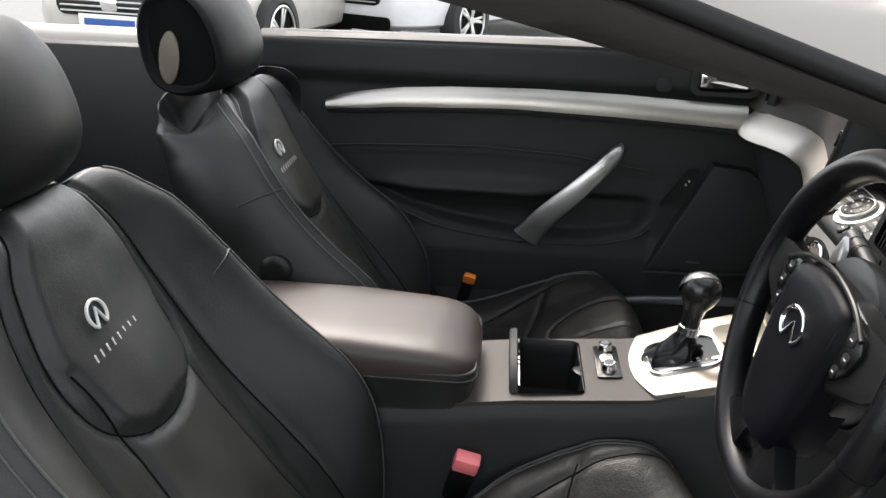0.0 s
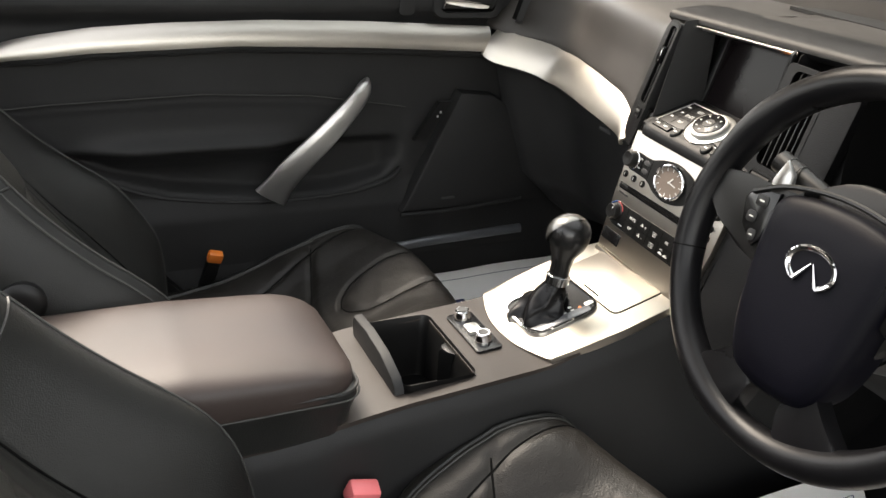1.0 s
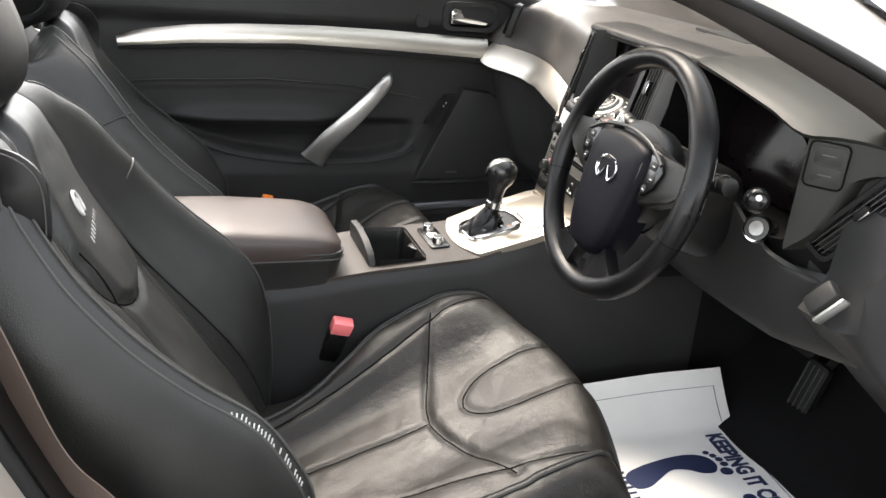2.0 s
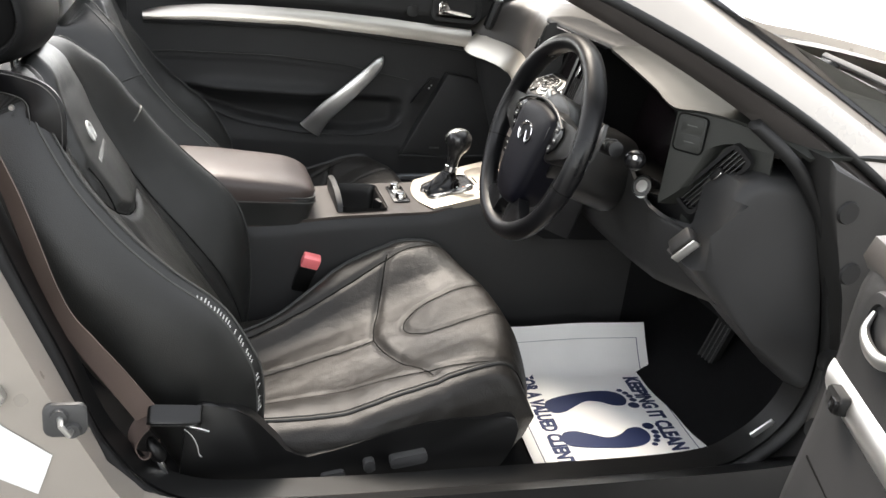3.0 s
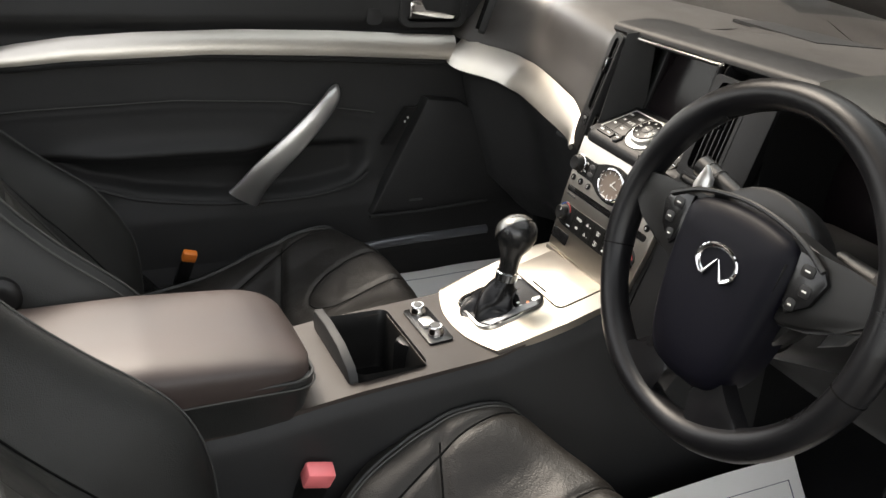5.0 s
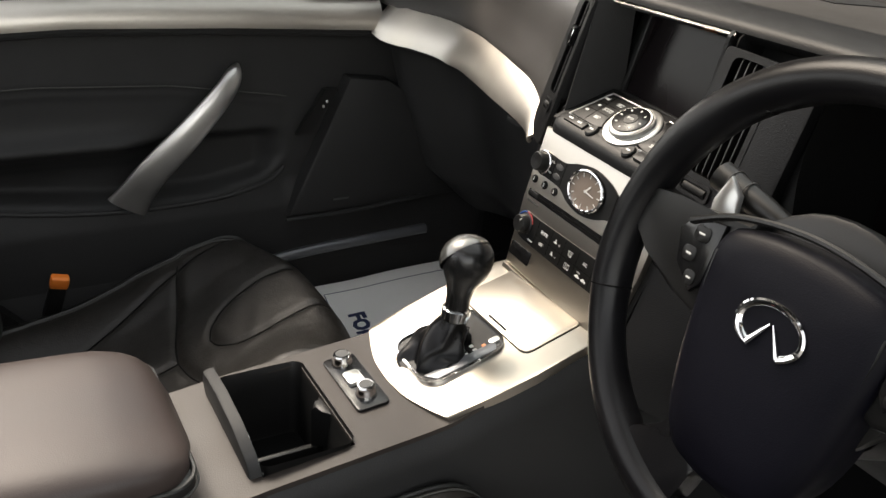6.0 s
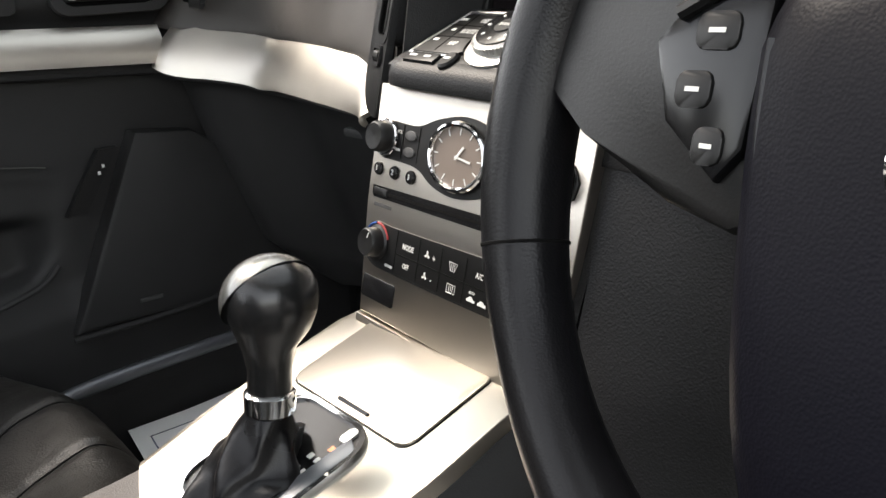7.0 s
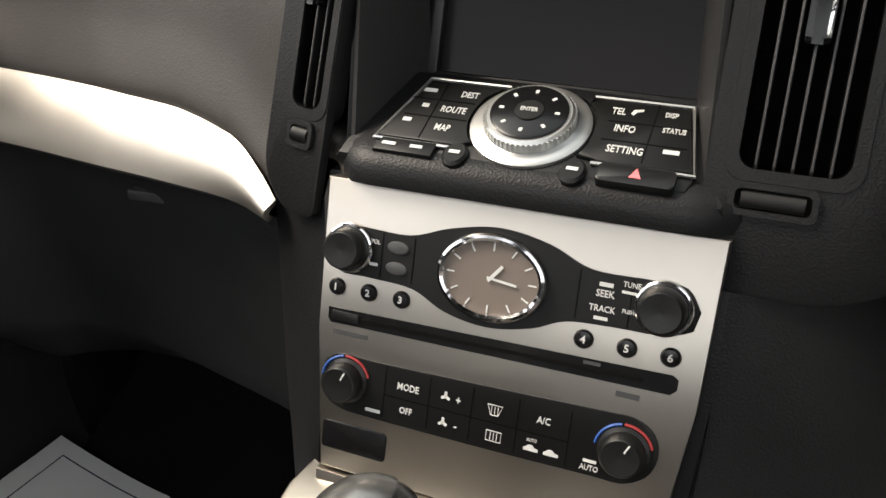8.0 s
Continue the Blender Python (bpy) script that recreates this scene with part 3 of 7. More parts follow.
# side walls and top, with the cup recess left open
for sg, nm in ((-1, "side_wall"), (1, "side_wall")):
    def wall(u, v, sg=sg):
        x = -0.45 + 1.25 * u
        zt = console_z(x) - 0.004 - 0.10 * smoothstep(0.52, 0.56, x)
        bulge = lerp(x, (-0.45, 0.2, 0.42, 0.53), (0.104, 0.102, 0.106, 0.112))
        z = 0.25 + (zt - 0.25) * v
        return V((x, CY + sg * (bulge + 0.012 * (1 - v) - 0.010 * max(0, (v - 0.93) / 0.07) ** 2), z))
    part(nm, sheet(wall, 40, 24, 0.004), SOFT, console)


def deck(x0, x1, y0, y1, lift=0.0):
    return loft([[V((x, y0, console_z(x) + lift)), V((x, y1, console_z(x) + lift)), V((x, y1, console_z(x) + lift - 0.006)), V((x, y0, console_z(x) + lift - 0.006))] for x in (x0 + (x1 - x0) * k / 12 for k in range(13))])


part("deck", deck(-0.45, CUP_X0, CY - 0.095, CY + 0.095), DECK, console)
part("deck", deck(CUP_X0, CUP_X1, CY - 0.095, CY - CUP_W), DECK, console)
part("deck", deck(CUP_X0, CUP_X1, CY + CUP_W, CY + 0.095), DECK, console)
part("deck", deck(CUP_X1, 0.53, CY - 0.095, CY + 0.095), DECK, console)
cup = part("cup_holder", loft([[V((x, y, z)) for x, y in rounded(CUP_X1 - CUP_X0 - ins, 2 * CUP_W - ins, 0.012, cx=(CUP_X0 + CUP_X1) / 2, cy=CY)] for z, ins in ((0.585, -0.004), (0.577, 0.0), (0.56, 0.004), (0.50, 0.008), (0.495, 0.014))], caps=False), PLASTIC, console, "black open cup holder recess")
# cup holder floor painted black, as if in deep shade
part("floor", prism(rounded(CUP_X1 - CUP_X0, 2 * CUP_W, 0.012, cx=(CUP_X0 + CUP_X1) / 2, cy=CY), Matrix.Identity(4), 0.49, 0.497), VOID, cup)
part("divider", rbox(0.155, 0.235, CY - 0.004, CY + 0.004, 0.50, 0.530, 0.003), KEY, cup)
part("cusp", prism([(0.240, CY - 0.022), (0.232, CY - 0.008), (0.222, CY), (0.232, CY + 0.008), (0.240, CY + 0.022)][::-1], Matrix.Identity(4), 0.53, 0.5765, 0.003), PLASTIC, cup)
# raised lid standing open at the cup holder's rear edge
lm = fr((0.141, CY, 0.556), (0, -1, 0), (-0.10, 0, 1))
lid = part("cup_lid", prism([(-0.078, 0.0), (-0.078, 0.035), (-0.070, 0.048), (-0.02, 0.053), (0.03, 0.049), (0.066, 0.036), (0.074, 0.026), (0.074, -0.012), (0.0, -0.02)], lm, -0.006, 0.006, 0.004), SOFT, console, "hinged lid standing open")
part("chrome_edge", tube([lm @ V(p) for p in ((-0.074, 0.026, -0.007), (-0.02, 0.034, -0.0075), (0.03, 0.030, -0.0075), (0.07, 0.012, -0.007))], 0.0022, 6), CHROME, lid)
# armrest: padded lid over a box
def arm_ring(x, k):
    hw, top, bot = 0.107 * k, 0.600 + 0.044 * k, 0.605
    c = lerp(x, (-0.30, -0.1, 0.03, 0.09), (0.012, 0.010, 0.0, -0.010))
    pts = []
    for a in (math.pi * j / 28 for j in range(29)):
        e, f = math.cos(a), math.sin(a)
        pts.append(V((x, CY + hw * math.copysign(abs(e) ** 0.45, e), bot + (top + c - bot) * abs(f) ** 0.38)))
    return pts + [V((x, CY - hw * 0.98, 0.598)), V((x, CY + hw * 0.98, 0.598))]
xs = [-0.31 + 0.40 * i / 40 for i in range(41)]
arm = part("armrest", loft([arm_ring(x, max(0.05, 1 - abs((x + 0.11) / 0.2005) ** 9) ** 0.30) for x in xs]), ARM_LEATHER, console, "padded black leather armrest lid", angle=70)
def arm_box(x, grow, z):
    return [V((px, py, z)) for px, py in rounded(0.395 + grow, 0.208 + grow, 0.028, 8, cx=-0.112, cy=CY)]
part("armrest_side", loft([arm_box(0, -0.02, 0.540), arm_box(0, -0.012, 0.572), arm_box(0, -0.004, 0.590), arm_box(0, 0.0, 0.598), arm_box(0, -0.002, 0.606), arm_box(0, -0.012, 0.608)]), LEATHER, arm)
part("seam", tube([V((x, y, 0.6095)) for x, y in rounded(0.393, 0.209, 0.028, 8, cx=-0.112, cy=CY)], 0.0022, 6, closed=True), LEATHER, arm)
part("seam", tube([V((x, y, 0.6005)) for x, y in rounded(0.398, 0.2125, 0.028, 8, cx=-0.112, cy=CY)], 0.0012, 6, closed=True), THREAD, arm)
# heater switches in a recessed tray
cm = fr((0.2, CY + 0.002, console_z(0.2) + 0.002), (0, -1, 0), (1, 0, 0.08))
part("switch_tray", prism(rounded(0.098, 0.036, 0.005, cx=-0.012, cy=0.077), cm, -0.002, 0.0015, 0.001), GLOSS, console)
for u in (-0.046, 0.016):
    k = part("heater_knob", turned(at(cm, u, 0.077, 0.001), [(0.0115, 0), (0.0115, 0.005), (0.0098, 0.009), (0.0098, 0.0125), (0.0085, 0.014), (0.0, 0.014)], 24), CHROME, console, "chrome seat heater knob")
    part("cap", cyl(at(cm, u, 0.077, 0.015), 0.0068, 0.0068, 0, 0.0006, 20), GREY_PLASTIC, k)
part("switch_plate", prism(rounded(0.022, 0.018, 0.003, cx=-0.014, cy=0.076), cm, 0.001, 0.006, 0.0015), SATIN, console)
# silver plate rising to the dashboard
PM = fr((0.33, CY + 0.002, 0.590), (0, -1, 0), (1, 0, 0.30))
half = [(0.0, -0.022), (0.035, -0.019), (0.066, -0.010), (0.093, 0.001), (0.098, 0.05), (0.101, 0.10), (0.101, 0.175), (0.094, 0.196)]
outline = [(p.x, p.y) for p in spline([(a, b, 0) for a, b in half[:4]], 6)] + half[4:] + [(-a, b) for a, b in half[::-1][:5]][0:4] + [(-p.x, p.y) for p in spline([(a, b, 0) for a, b in half[:4]], 6)][::-1][:-1]
plate = part("silver_plate", prism(outline, PM, -0.008, 0.004, 0.0015), ALU_PLATE, console, "satin silver plate round the gear selector")
part("ashtray_lid", prism(rounded(0.136, 0.078, 0.010, 6, cx=0.0, cy=0.150), PM, 0.004, 0.0062, 0.001), ALU_PLATE, plate)
part("gap", ring_plate(rounded(0.1378, 0.0798, 0.0106, 6, cx=0.0, cy=0.150), rounded(0.136, 0.078, 0.010, 6, cx=0.0, cy=0.150), PM, 0.003, 0.0046), GLOSS, plate)
part("finger_grip", tube([PM @ V((-0.012, 0.117, 0.0065)), PM @ V((0.022, 0.117, 0.0065))], 0.0016, 6), GLOSS, plate)
bez_o, bez_i = rounded(0.095, 0.105, 0.022, 8, cx=0.0, cy=0.056), rounded(0.088, 0.098, 0.020, 8, cx=0.0, cy=0.056)
part("bezel", ring_plate(bez_o, bez_i, PM, 0.003, 0.0085, 0.002), CHROME, plate, "polished chrome bezel")
part("gate_plate", prism(bez_i, PM, 0.003, 0.0062), GLOSS, plate, "black selector plate with lettering")
for k in range(2):
    for j in range(4 - k):
        part("print_bar", rbox(-0.0022, 0.0022, -0.0022, 0.0022, 0, 0.0003, 0, at(PM, 0.027 - k * 0.008, 0.052 + j * 0.011, 0.0063)), ORANGE if (k == 0 and j == 3) else PRINT, plate)
part("gate_lip", prism([(0.026, 0.010), (0.0410, 0.020), (0.043, 0.092), (0.030, 0.098)], PM, 0.0062, 0.0078, 0.001), RAIL, plate, "satin lip of the gate")
part("lock_button", prism(rounded(0.008, 0.012, 0.002), at(PM, 0.028, 0.098, 0.0062), 0, 0.002, 0.001), SATIN, plate)
# gear selector: leather boot, collar, shaft and ball
gear = thing("gear_selector", (0.375, CY, 0.60), "gear selector with black leather boot and silver-topped knob", "gear lever")
boot = []
for i in range(22):
    f = i / 21
    c = V((0.366 + 0.018 * f, CY + 0.007 - 0.010 * f, 0.604 + 0.05 * f))
    ra, rb = 0.0235 * (1 - f) ** 1.2 + 0.0125, 0.027 * (1 - f) ** 1.2 + 0.0125
    boot.append([c + V((rb * math.cos(a) * (1 + 0.24 * math.sin(5 * a + 7 * f) * (1 - f) * min(1, 5 * f + 0.2)), ra * math.sin(a) * (1 + 0.22 * math.cos(4 * a - 5 * f) * (1 - f) * min(1, 5 * f + 0.2)), 0.006 * math.sin(3 * a + 9 * f) * (1 - f) + 0.3 * rb * math.cos(a) * (1 - f))) for a in (2 * math.pi * j / 40 for j in range(40))])
part("boot", loft(boot), WHEEL_LEATHER, gear, "wrinkled black leather boot", angle=80)
gm = fr((0.383, CY - 0.004, 0.650), (1, 0, -0.12), (0, 1, 0.0))
part("collar", turned(gm, [(0.0135, -0.002), (0.0155, 0.0), (0.0155, 0.011), (0.0135, 0.0125), (0.0, 0.0125)], 32), CHROME, gear)
rings = []
for z, rx, ry in ((0.010, 0.0135, 0.0125), (0.025, 0.0135, 0.0125), (0.038, 0.016, 0.015), (0.048, 0.021, 0.0195), (0.058, 0.0245, 0.0225), (0.066, 0.0255, 0.0235), (0.074, 0.0245, 0.0225), (0.081, 0.0205, 0.019), (0.086, 0.0135, 0.0125), (0.0885, 0.006, 0.0055)):
    rings.append([gm @ V(((1 + 0.10 * smoothstep(0.03, 0.05, z)) * rx * math.cos(a) + (0.002 if z > 0.04 else 0), (1 + 0.10 * smoothstep(0.03, 0.05, z)) * ry * math.sin(a), z * 1.05)) for a in (2 * math.pi * j / 36 for j in range(36))])
knob = part("knob", loft(rings), KNOB_LEATHER, gear, "black leather knob")
# polished shell wrapped round the knob's far side and crown
cm_ = gm @ V((0.002, 0, 0.067))
axis = V((-0.10, 0.80, 0.60)).normalized()
bm = bmesh.new()
nv, nu = 28, 40
rows = []
for i in range(nv + 1):
    t = radians(78) * i / nv
    row = []
    for j in range(nu):
        a = 2 * math.pi * j / nu
        side_ = axis.orthogonal().normalized()
        d = axis * math.cos(t) + (side_ * math.cos(a) + axis.cross(side_) * math.sin(a)) * math.sin(t)
        row.append(bm.verts.new(cm_ + V((d.x * 0.0303, d.y * 0.0283, d.z * 0.0277))))
    rows.append(row)
for p, q in zip(rows, rows[1:]):
    for j in range(nu):
        bm.faces.new((p[j], p[(j + 1) % nu], q[(j + 1) % nu], q[j]))
bmesh.ops.remove_doubles(bm, verts=bm.verts[:], dist=1e-5)
part("cap", bm, SHELL, knob, "polished metal shell on the knob", angle=70)

# ---- centre stack ----
stack = thing("centre_stack", (0.56, -0.01, 0.64), "brushed aluminium centre stack with clock, radio and climate controls", "car stereo")
SM = fr((0.5445, -0.010, 0.814), (-0.02, -1, -0.046), (0.236, 0, 0.972)) @ Matrix.Diagonal((1, 0.965, 1, 1))
body = [(-0.108, 0.0), (0.108, 0.0), (0.1055, -0.09), (0.097, -0.176), (-0.097, -0.176), (-0.1055, -0.09)]
part("face_plate", prism(body, SM, -0.02, 0.0, 0.0012), ALU_STACK, stack, "brushed aluminium face plate")
part("lower_lip", prism([(-0.099, -0.178), (0.099, -0.178), (0.098, -0.196), (-0.098, -0.196)], SM, -0.02, 0.002, 0.002), ALU_STACK, stack)
# wavy black radio band round the clock
up = flat_spline([(-0.104, -0.040), (-0.100, -0.029), (-0.085, -0.026), (-0.055, -0.026), (-0.032, -0.018), (-0.005, -0.013), (0.022, -0.017), (0.045, -0.026), (0.075, -0.026), (0.092, -0.027), (0.100, -0.038)], 5)
dn = flat_spline([(0.098, -0.048), (0.085, -0.053), (0.060, -0.054), (0.036, -0.056), (0.018, -0.064), (-0.006, -0.0685), (-0.03, -0.065), (-0.05, -0.056), (-0.075, -0.0545), (-0.095, -0.054), (-0.104, -0.046)], 5)
part("radio_panel", prism(up + dn, SM, -0.001, 0.0014, 0.0008), KEY, stack, "black radio panel")
clock = part("clock", prism(oval(0.0278, 0.0218, 48, -0.006, -0.0405), SM, 0.001, 0.003), DIAL, stack, "oval analogue clock with chrome rim")
part("rim", tube([SM @ V((x, y, 0.004)) for x, y in oval(0.0281, 0.0221, 48, -0.006, -0.0405)], 0.0021, 8, closed=True), CHROME, clock)
for k in range(12):
    a = radians(30 * k)
    part("mark", rbox(-0.0004, 0.0004, -0.0022, 0.0022, 0, 0.0004, 0, at(SM, -0.006 + 0.0226 * math.sin(a), -0.0405 + 0.0172 * math.cos(a), 0.0031) @ Matrix.Rotation(-a, 4, "Z")), PRINT, clock, smooth=False)
for a, ln, w in ((38, 0.0095, 0.0009), (97, 0.0145, 0.0006)):
    part("clock_hand", rbox(-w, w, -0.002, ln, 0, 0.0005, 0, at(SM, -0.006, -0.0405, 0.0037) @ Matrix.Rotation(radians(-a), 4, "Z")), PRINT, clock, smooth=False)
for u in (-0.0895, 0.0825):
    k = part("radio_knob", turned(at(SM, u, -0.039, 0.001), [(0.0134, 0), (0.0134, 0.002), (0.0118, 0.0035), (0.0112, 0.0115), (0.0098, 0.013), (0.0, 0.0122)], 36), PLASTIC, stack, "black rotary knob with chrome ring")
    part("ring", tube([at(SM, u, -0.039, 0.003) @ V((0.0132 * math.cos(a), 0.0132 * math.sin(a), 0)) for a in (2 * math.pi * j / 40 for j in range(40))], 0.0013, 8, closed=True), CHROME, k)
for u in (-0.096, -0.076, -0.056, 0.046, 0.068, 0.0895):
    part("preset_button", turned(at(SM, u, -0.0635, 0), [(0.0052, 0), (0.0052, 0.001), (0.0043, 0.0022), (0, 0.0026)], 20), GLOSS, stack)
for n_, u in enumerate((-0.096, -0.076, -0.056, 0.046, 0.068, 0.0895)):
    lettering(str(n_ + 1), at(SM, u, -0.0635, 0.0027), 0.0058, PRINT, stack)
for u0, u1 in ((-0.070, -0.070), (-0.051, -0.051), (0.040, 0.040), (0.0665, 0.0665)):
    part("joint", rbox(u0 - 0.0003, u0 + 0.0003, -0.053, -0.027, 0.0014, 0.0017, 0, SM), VOID, stack, smooth=False)
for u, v, w in ((-0.0605, -0.034, 0.013), (-0.0605, -0.046, 0.013)):
    part("button", prism(oval(w / 2, 0.0036, 20, u, v), SM, 0.0012, 0.0026, 0.0005), GREY_PLASTIC, stack)
for txt, u, v, sz in (("SEEK", 0.0535, -0.0375, 0.0052), ("TRACK", 0.053, -0.0455, 0.0048), ("TUNE", 0.0665, -0.0305, 0.0040), ("PUSH", 0.0665, -0.0445, 0.0030), ("VOL", -0.0745, -0.033, 0.0036)):
    lettering(txt, at(SM, u if txt not in ("TUNE", "PUSH") else u - 0.0005, v, 0.0016), sz, PRINT, stack, squeeze=0.85)
bars(at(SM, 0.0535, -0.0325, 0.0015), 0.007, 0.0022, stack)
bars(at(SM, 0.053, -0.0505, 0.0015), 0.007, 0.0018, stack)
bars(at(SM, 0.066, -0.0345, 0.0015), 0.009, 0.0014, stack)
bars(at(SM, -0.0745, -0.046, 0.0015), 0.005, 0.0018, stack)
# disc slot
part("disc_slot", prism([(-0.100, -0.0765), (0.092, -0.0725), (0.095, -0.0745), (0.095, -0.0800), (0.092, -0.0830), (-0.098, -0.0855), (-0.100, -0.083)], SM, -0.001, 0.0006), GLOSS, stack, "black disc slot")
part("slot_opening", prism([(-0.08, -0.0800), (0.078, -0.0772), (0.078, -0.0790), (-0.08, -0.0820)], SM, 0.0, 0.001), VOID, stack)
part("eject_button", prism(rounded(0.017, 0.0055, 0.001, 3, -0.089, -0.0805), SM, 0.0006, 0.0018, 0.0004), PLASTIC, stack)
bars(at(SM, 0.052, -0.0755, 0.0007), 0.009, 0.002, stack, mat=GREY_PLASTIC)
bars(at(SM, 0.072, -0.0885, 0.0003), 0.012, 0.003, stack, mat=GREY_PLASTIC)
bars(at(SM, -0.085, -0.0905, 0.0003), 0.022, 0.0026, stack, mat=GREY_PLASTIC)
# climate panel
cl = flat_spline([(-0.1005, -0.119), (-0.098, -0.108), (-0.087, -0.1025), (-0.07, -0.1035), (0.0, -0.1015), (0.06, -0.0995), (0.078, -0.0995), (0.0885, -0.106), (0.0915, -0.118), (0.087, -0.130), (0.075, -0.1365), (0.06, -0.1365), (0.0, -0.1375), (-0.07, -0.1375), (-0.088, -0.136), (-0.098, -0.130), (-0.1005, -0.119)], 4)[:-1]
part("climate_panel", prism(cl[::-1], SM, -0.001, 0.0012, 0.0006), KEY, stack, "black climate control panel")
for u in (-0.0845, 0.0745):
    dm = at(SM, u, -0.1185, 0.001)
    k = part("climate_dial", turned(dm, [(0.0135, 0), (0.0135, 0.001), (0.0115, 0.002), (0.0110, 0.0095), (0.0096, 0.011), (0.0, 0.0104)], 36), PLASTIC, stack, "black temperature dial with blue and red arc")
    for a0, mat_ in ((100, BLUE), (20, DARK_RED)):
        part("arc", tube([dm @ V((0.0148 * math.cos(radians(a0 + j * 7.5)), 0.0148 * math.sin(radians(a0 + j * 7.5)), 0.0009)) for j in range(11)], 0.0008, 6), mat_, k)
    part("pointer", rbox(-0.0004, 0.0004, 0.004, 0.009, 0.0106, 0.0113, 0, dm @ Matrix.Rotation(radians(-25), 4, "Z")), PRINT, k, smooth=False)
for u0 in (-0.060, -0.033, -0.008, 0.018, 0.046):
    part("joint", rbox(u0 - 0.0003, u0 + 0.0003, -0.135, -0.104, 0.0012, 0.0015, 0, SM), VOID, stack, smooth=False)
part("joint", rbox(-0.060, 0.046, -0.1215, -0.1209, 0.0012, 0.0015, 0, SM), VOID, stack, smooth=False)
for txt, u, v, sz in (("MODE", -0.046, -0.114, 0.0058), ("OFF", -0.046, -0.128, 0.0055), ("A/C", 0.032, -0.113, 0.0056), ("AUTO", 0.0585, -0.1325, 0.0044), ("+", -0.016, -0.114, 0.007), ("-", -0.016, -0.129, 0.007), ("AUTO", 0.027, -0.1255, 0.0026)):
    lettering(txt, at(SM, u, v, 0.0014), sz, PRINT, stack, squeeze=0.8)
for u, v in ((-0.0235, -0.113), (-0.0235, -0.1285)):
    for j in range(3):
        part("fan_mark", rbox(-0.0008, 0.0008, 0.0002, 0.0028, 0, 0.0003, 0, at(SM, u, v, 0.0013) @ Matrix.Rotation(radians(120 * j), 4, "Z")), PRINT, stack, smooth=False)
for u, v, tri_ in ((0.005, -0.114, 1), (0.006, -0.129, 0)):
    w = 0.0042
    pts = [(-w, 0.003), (w, 0.003), (w * (0.5 if tri_ else 1), -0.0028), (-w * (0.5 if tri_ else 1), -0.0028), (-w, 0.003)]
    part("window_mark", tube([at(SM, u, v, 0.0015) @ V((a, b, 0)) for a, b in pts], 0.0003, 4), PRINT, stack)
    for j in (-1, 0, 1):
        part("window_mark", rbox(-0.0002 + j * 0.0018, 0.0002 + j * 0.0018, -0.0022, 0.0022, 0, 0.0003, 0, at(SM, u, v, 0.0013)), PRINT, stack, smooth=False)
for u in (0.027, 0.038):
    part("car_mark", prism([(-0.004, -0.0016), (0.004, -0.0016), (0.004, 0.0), (0.002, 0.0004), (0.0008, 0.0018), (-0.0016, 0.0018), (-0.0028, 0.0004), (-0.004, 0.0)], at(SM, u, -0.1300, 0.0013), 0, 0.0003), PRINT, stack)
bars(at(SM, 0.0585, -0.1285, 0.0014), 0.007, 0.0016, stack)
bars(at(SM, -0.066, -0.1325, 0.0014), 0.009, 0.002, stack)
part("blank_cover", prism(rounded(0.041, 0.0175, 0.0025, 4, -0.0765, -0.1545), SM, -0.001, 0.0008, 0.0005), GLOSS, stack, "blank black cover")

# ---- dashboard ----
dash = thing("dashboard", (0.8, 0.0, 0.6), "black grained dashboard with curved aluminium trim strip", "dashboard")
TRIM_Y = (0.10, 0.14, 0.18, 0.21, 0.27, 0.35, 0.44, 0.52, 0.57, 0.61, 0.64, 0.70)
TRIM_X = (0.545, 0.567, 0.594, 0.610, 0.632, 0.655, 0.680, 0.698, 0.692, 0.656, 0.612, 0.60)


_tx = spline([(a, b, 0) for a, b in zip(TRIM_Y, TRIM_X)], 10)


def trim_x(y):
    return lerp(y, [p.x for p in _tx], [p.y for p in _tx])


def pad(u, v):
    """Passenger side: from the trim's top edge over the roll to the windscreen."""
    y = 0.128 + 0.565 * u
    x = trim_x(y)
    lip = lerp(y, (0.128, 0.2, 0.35, 0.5, 0.6, 0.7), (0.060, 0.055, 0.055, 0.05, 0.07, 0.085))
    zt = lerp(y, (0.128, 0.15, 0.182, 0.208, 0.27, 0.55, 0.66, 0.70), (0.780, 0.790, 0.806, 0.820, 0.831, 0.836, 0.858, 0.862))
    pts = [(x + 0.006, zt - 0.006), (x + 0.004, zt + 0.006), (x + lip * 0.35, zt + 0.045), (x + lip * 0.8, 0.943), (x + lip + 0.06, 0.962), (0.86, 0.966), (1.0, 0.955), (1.12, 0.93)]
    s = v * (len(pts) - 1)
    i = min(int(s), len(pts) - 2)
    f = s - i
    a, b, c, d = (V((*pts[min(max(i + k, 0), len(pts) - 1)], 0)) for k in (-1, 0, 1, 2))
    q = 0.5 * ((2 * b) + (c - a) * f + (2 * a - 5 * b + 4 * c - d) * f * f + (3 * b - a - 3 * c + d) * f ** 3)
    return V((q.x, y, q.y))


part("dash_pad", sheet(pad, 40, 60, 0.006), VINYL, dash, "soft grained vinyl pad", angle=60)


GRX, GRY = 0.876, 0.193


def grille_top(u, v):
    x, y = GRX - 0.040 * v + 0.115 * u, GRY - 0.215 * v - 0.02 * u
    return V((x, y, lerp(x, (0.75, 0.95, 1.12), (0.977, 0.966, 0.93)) + 0.0012))


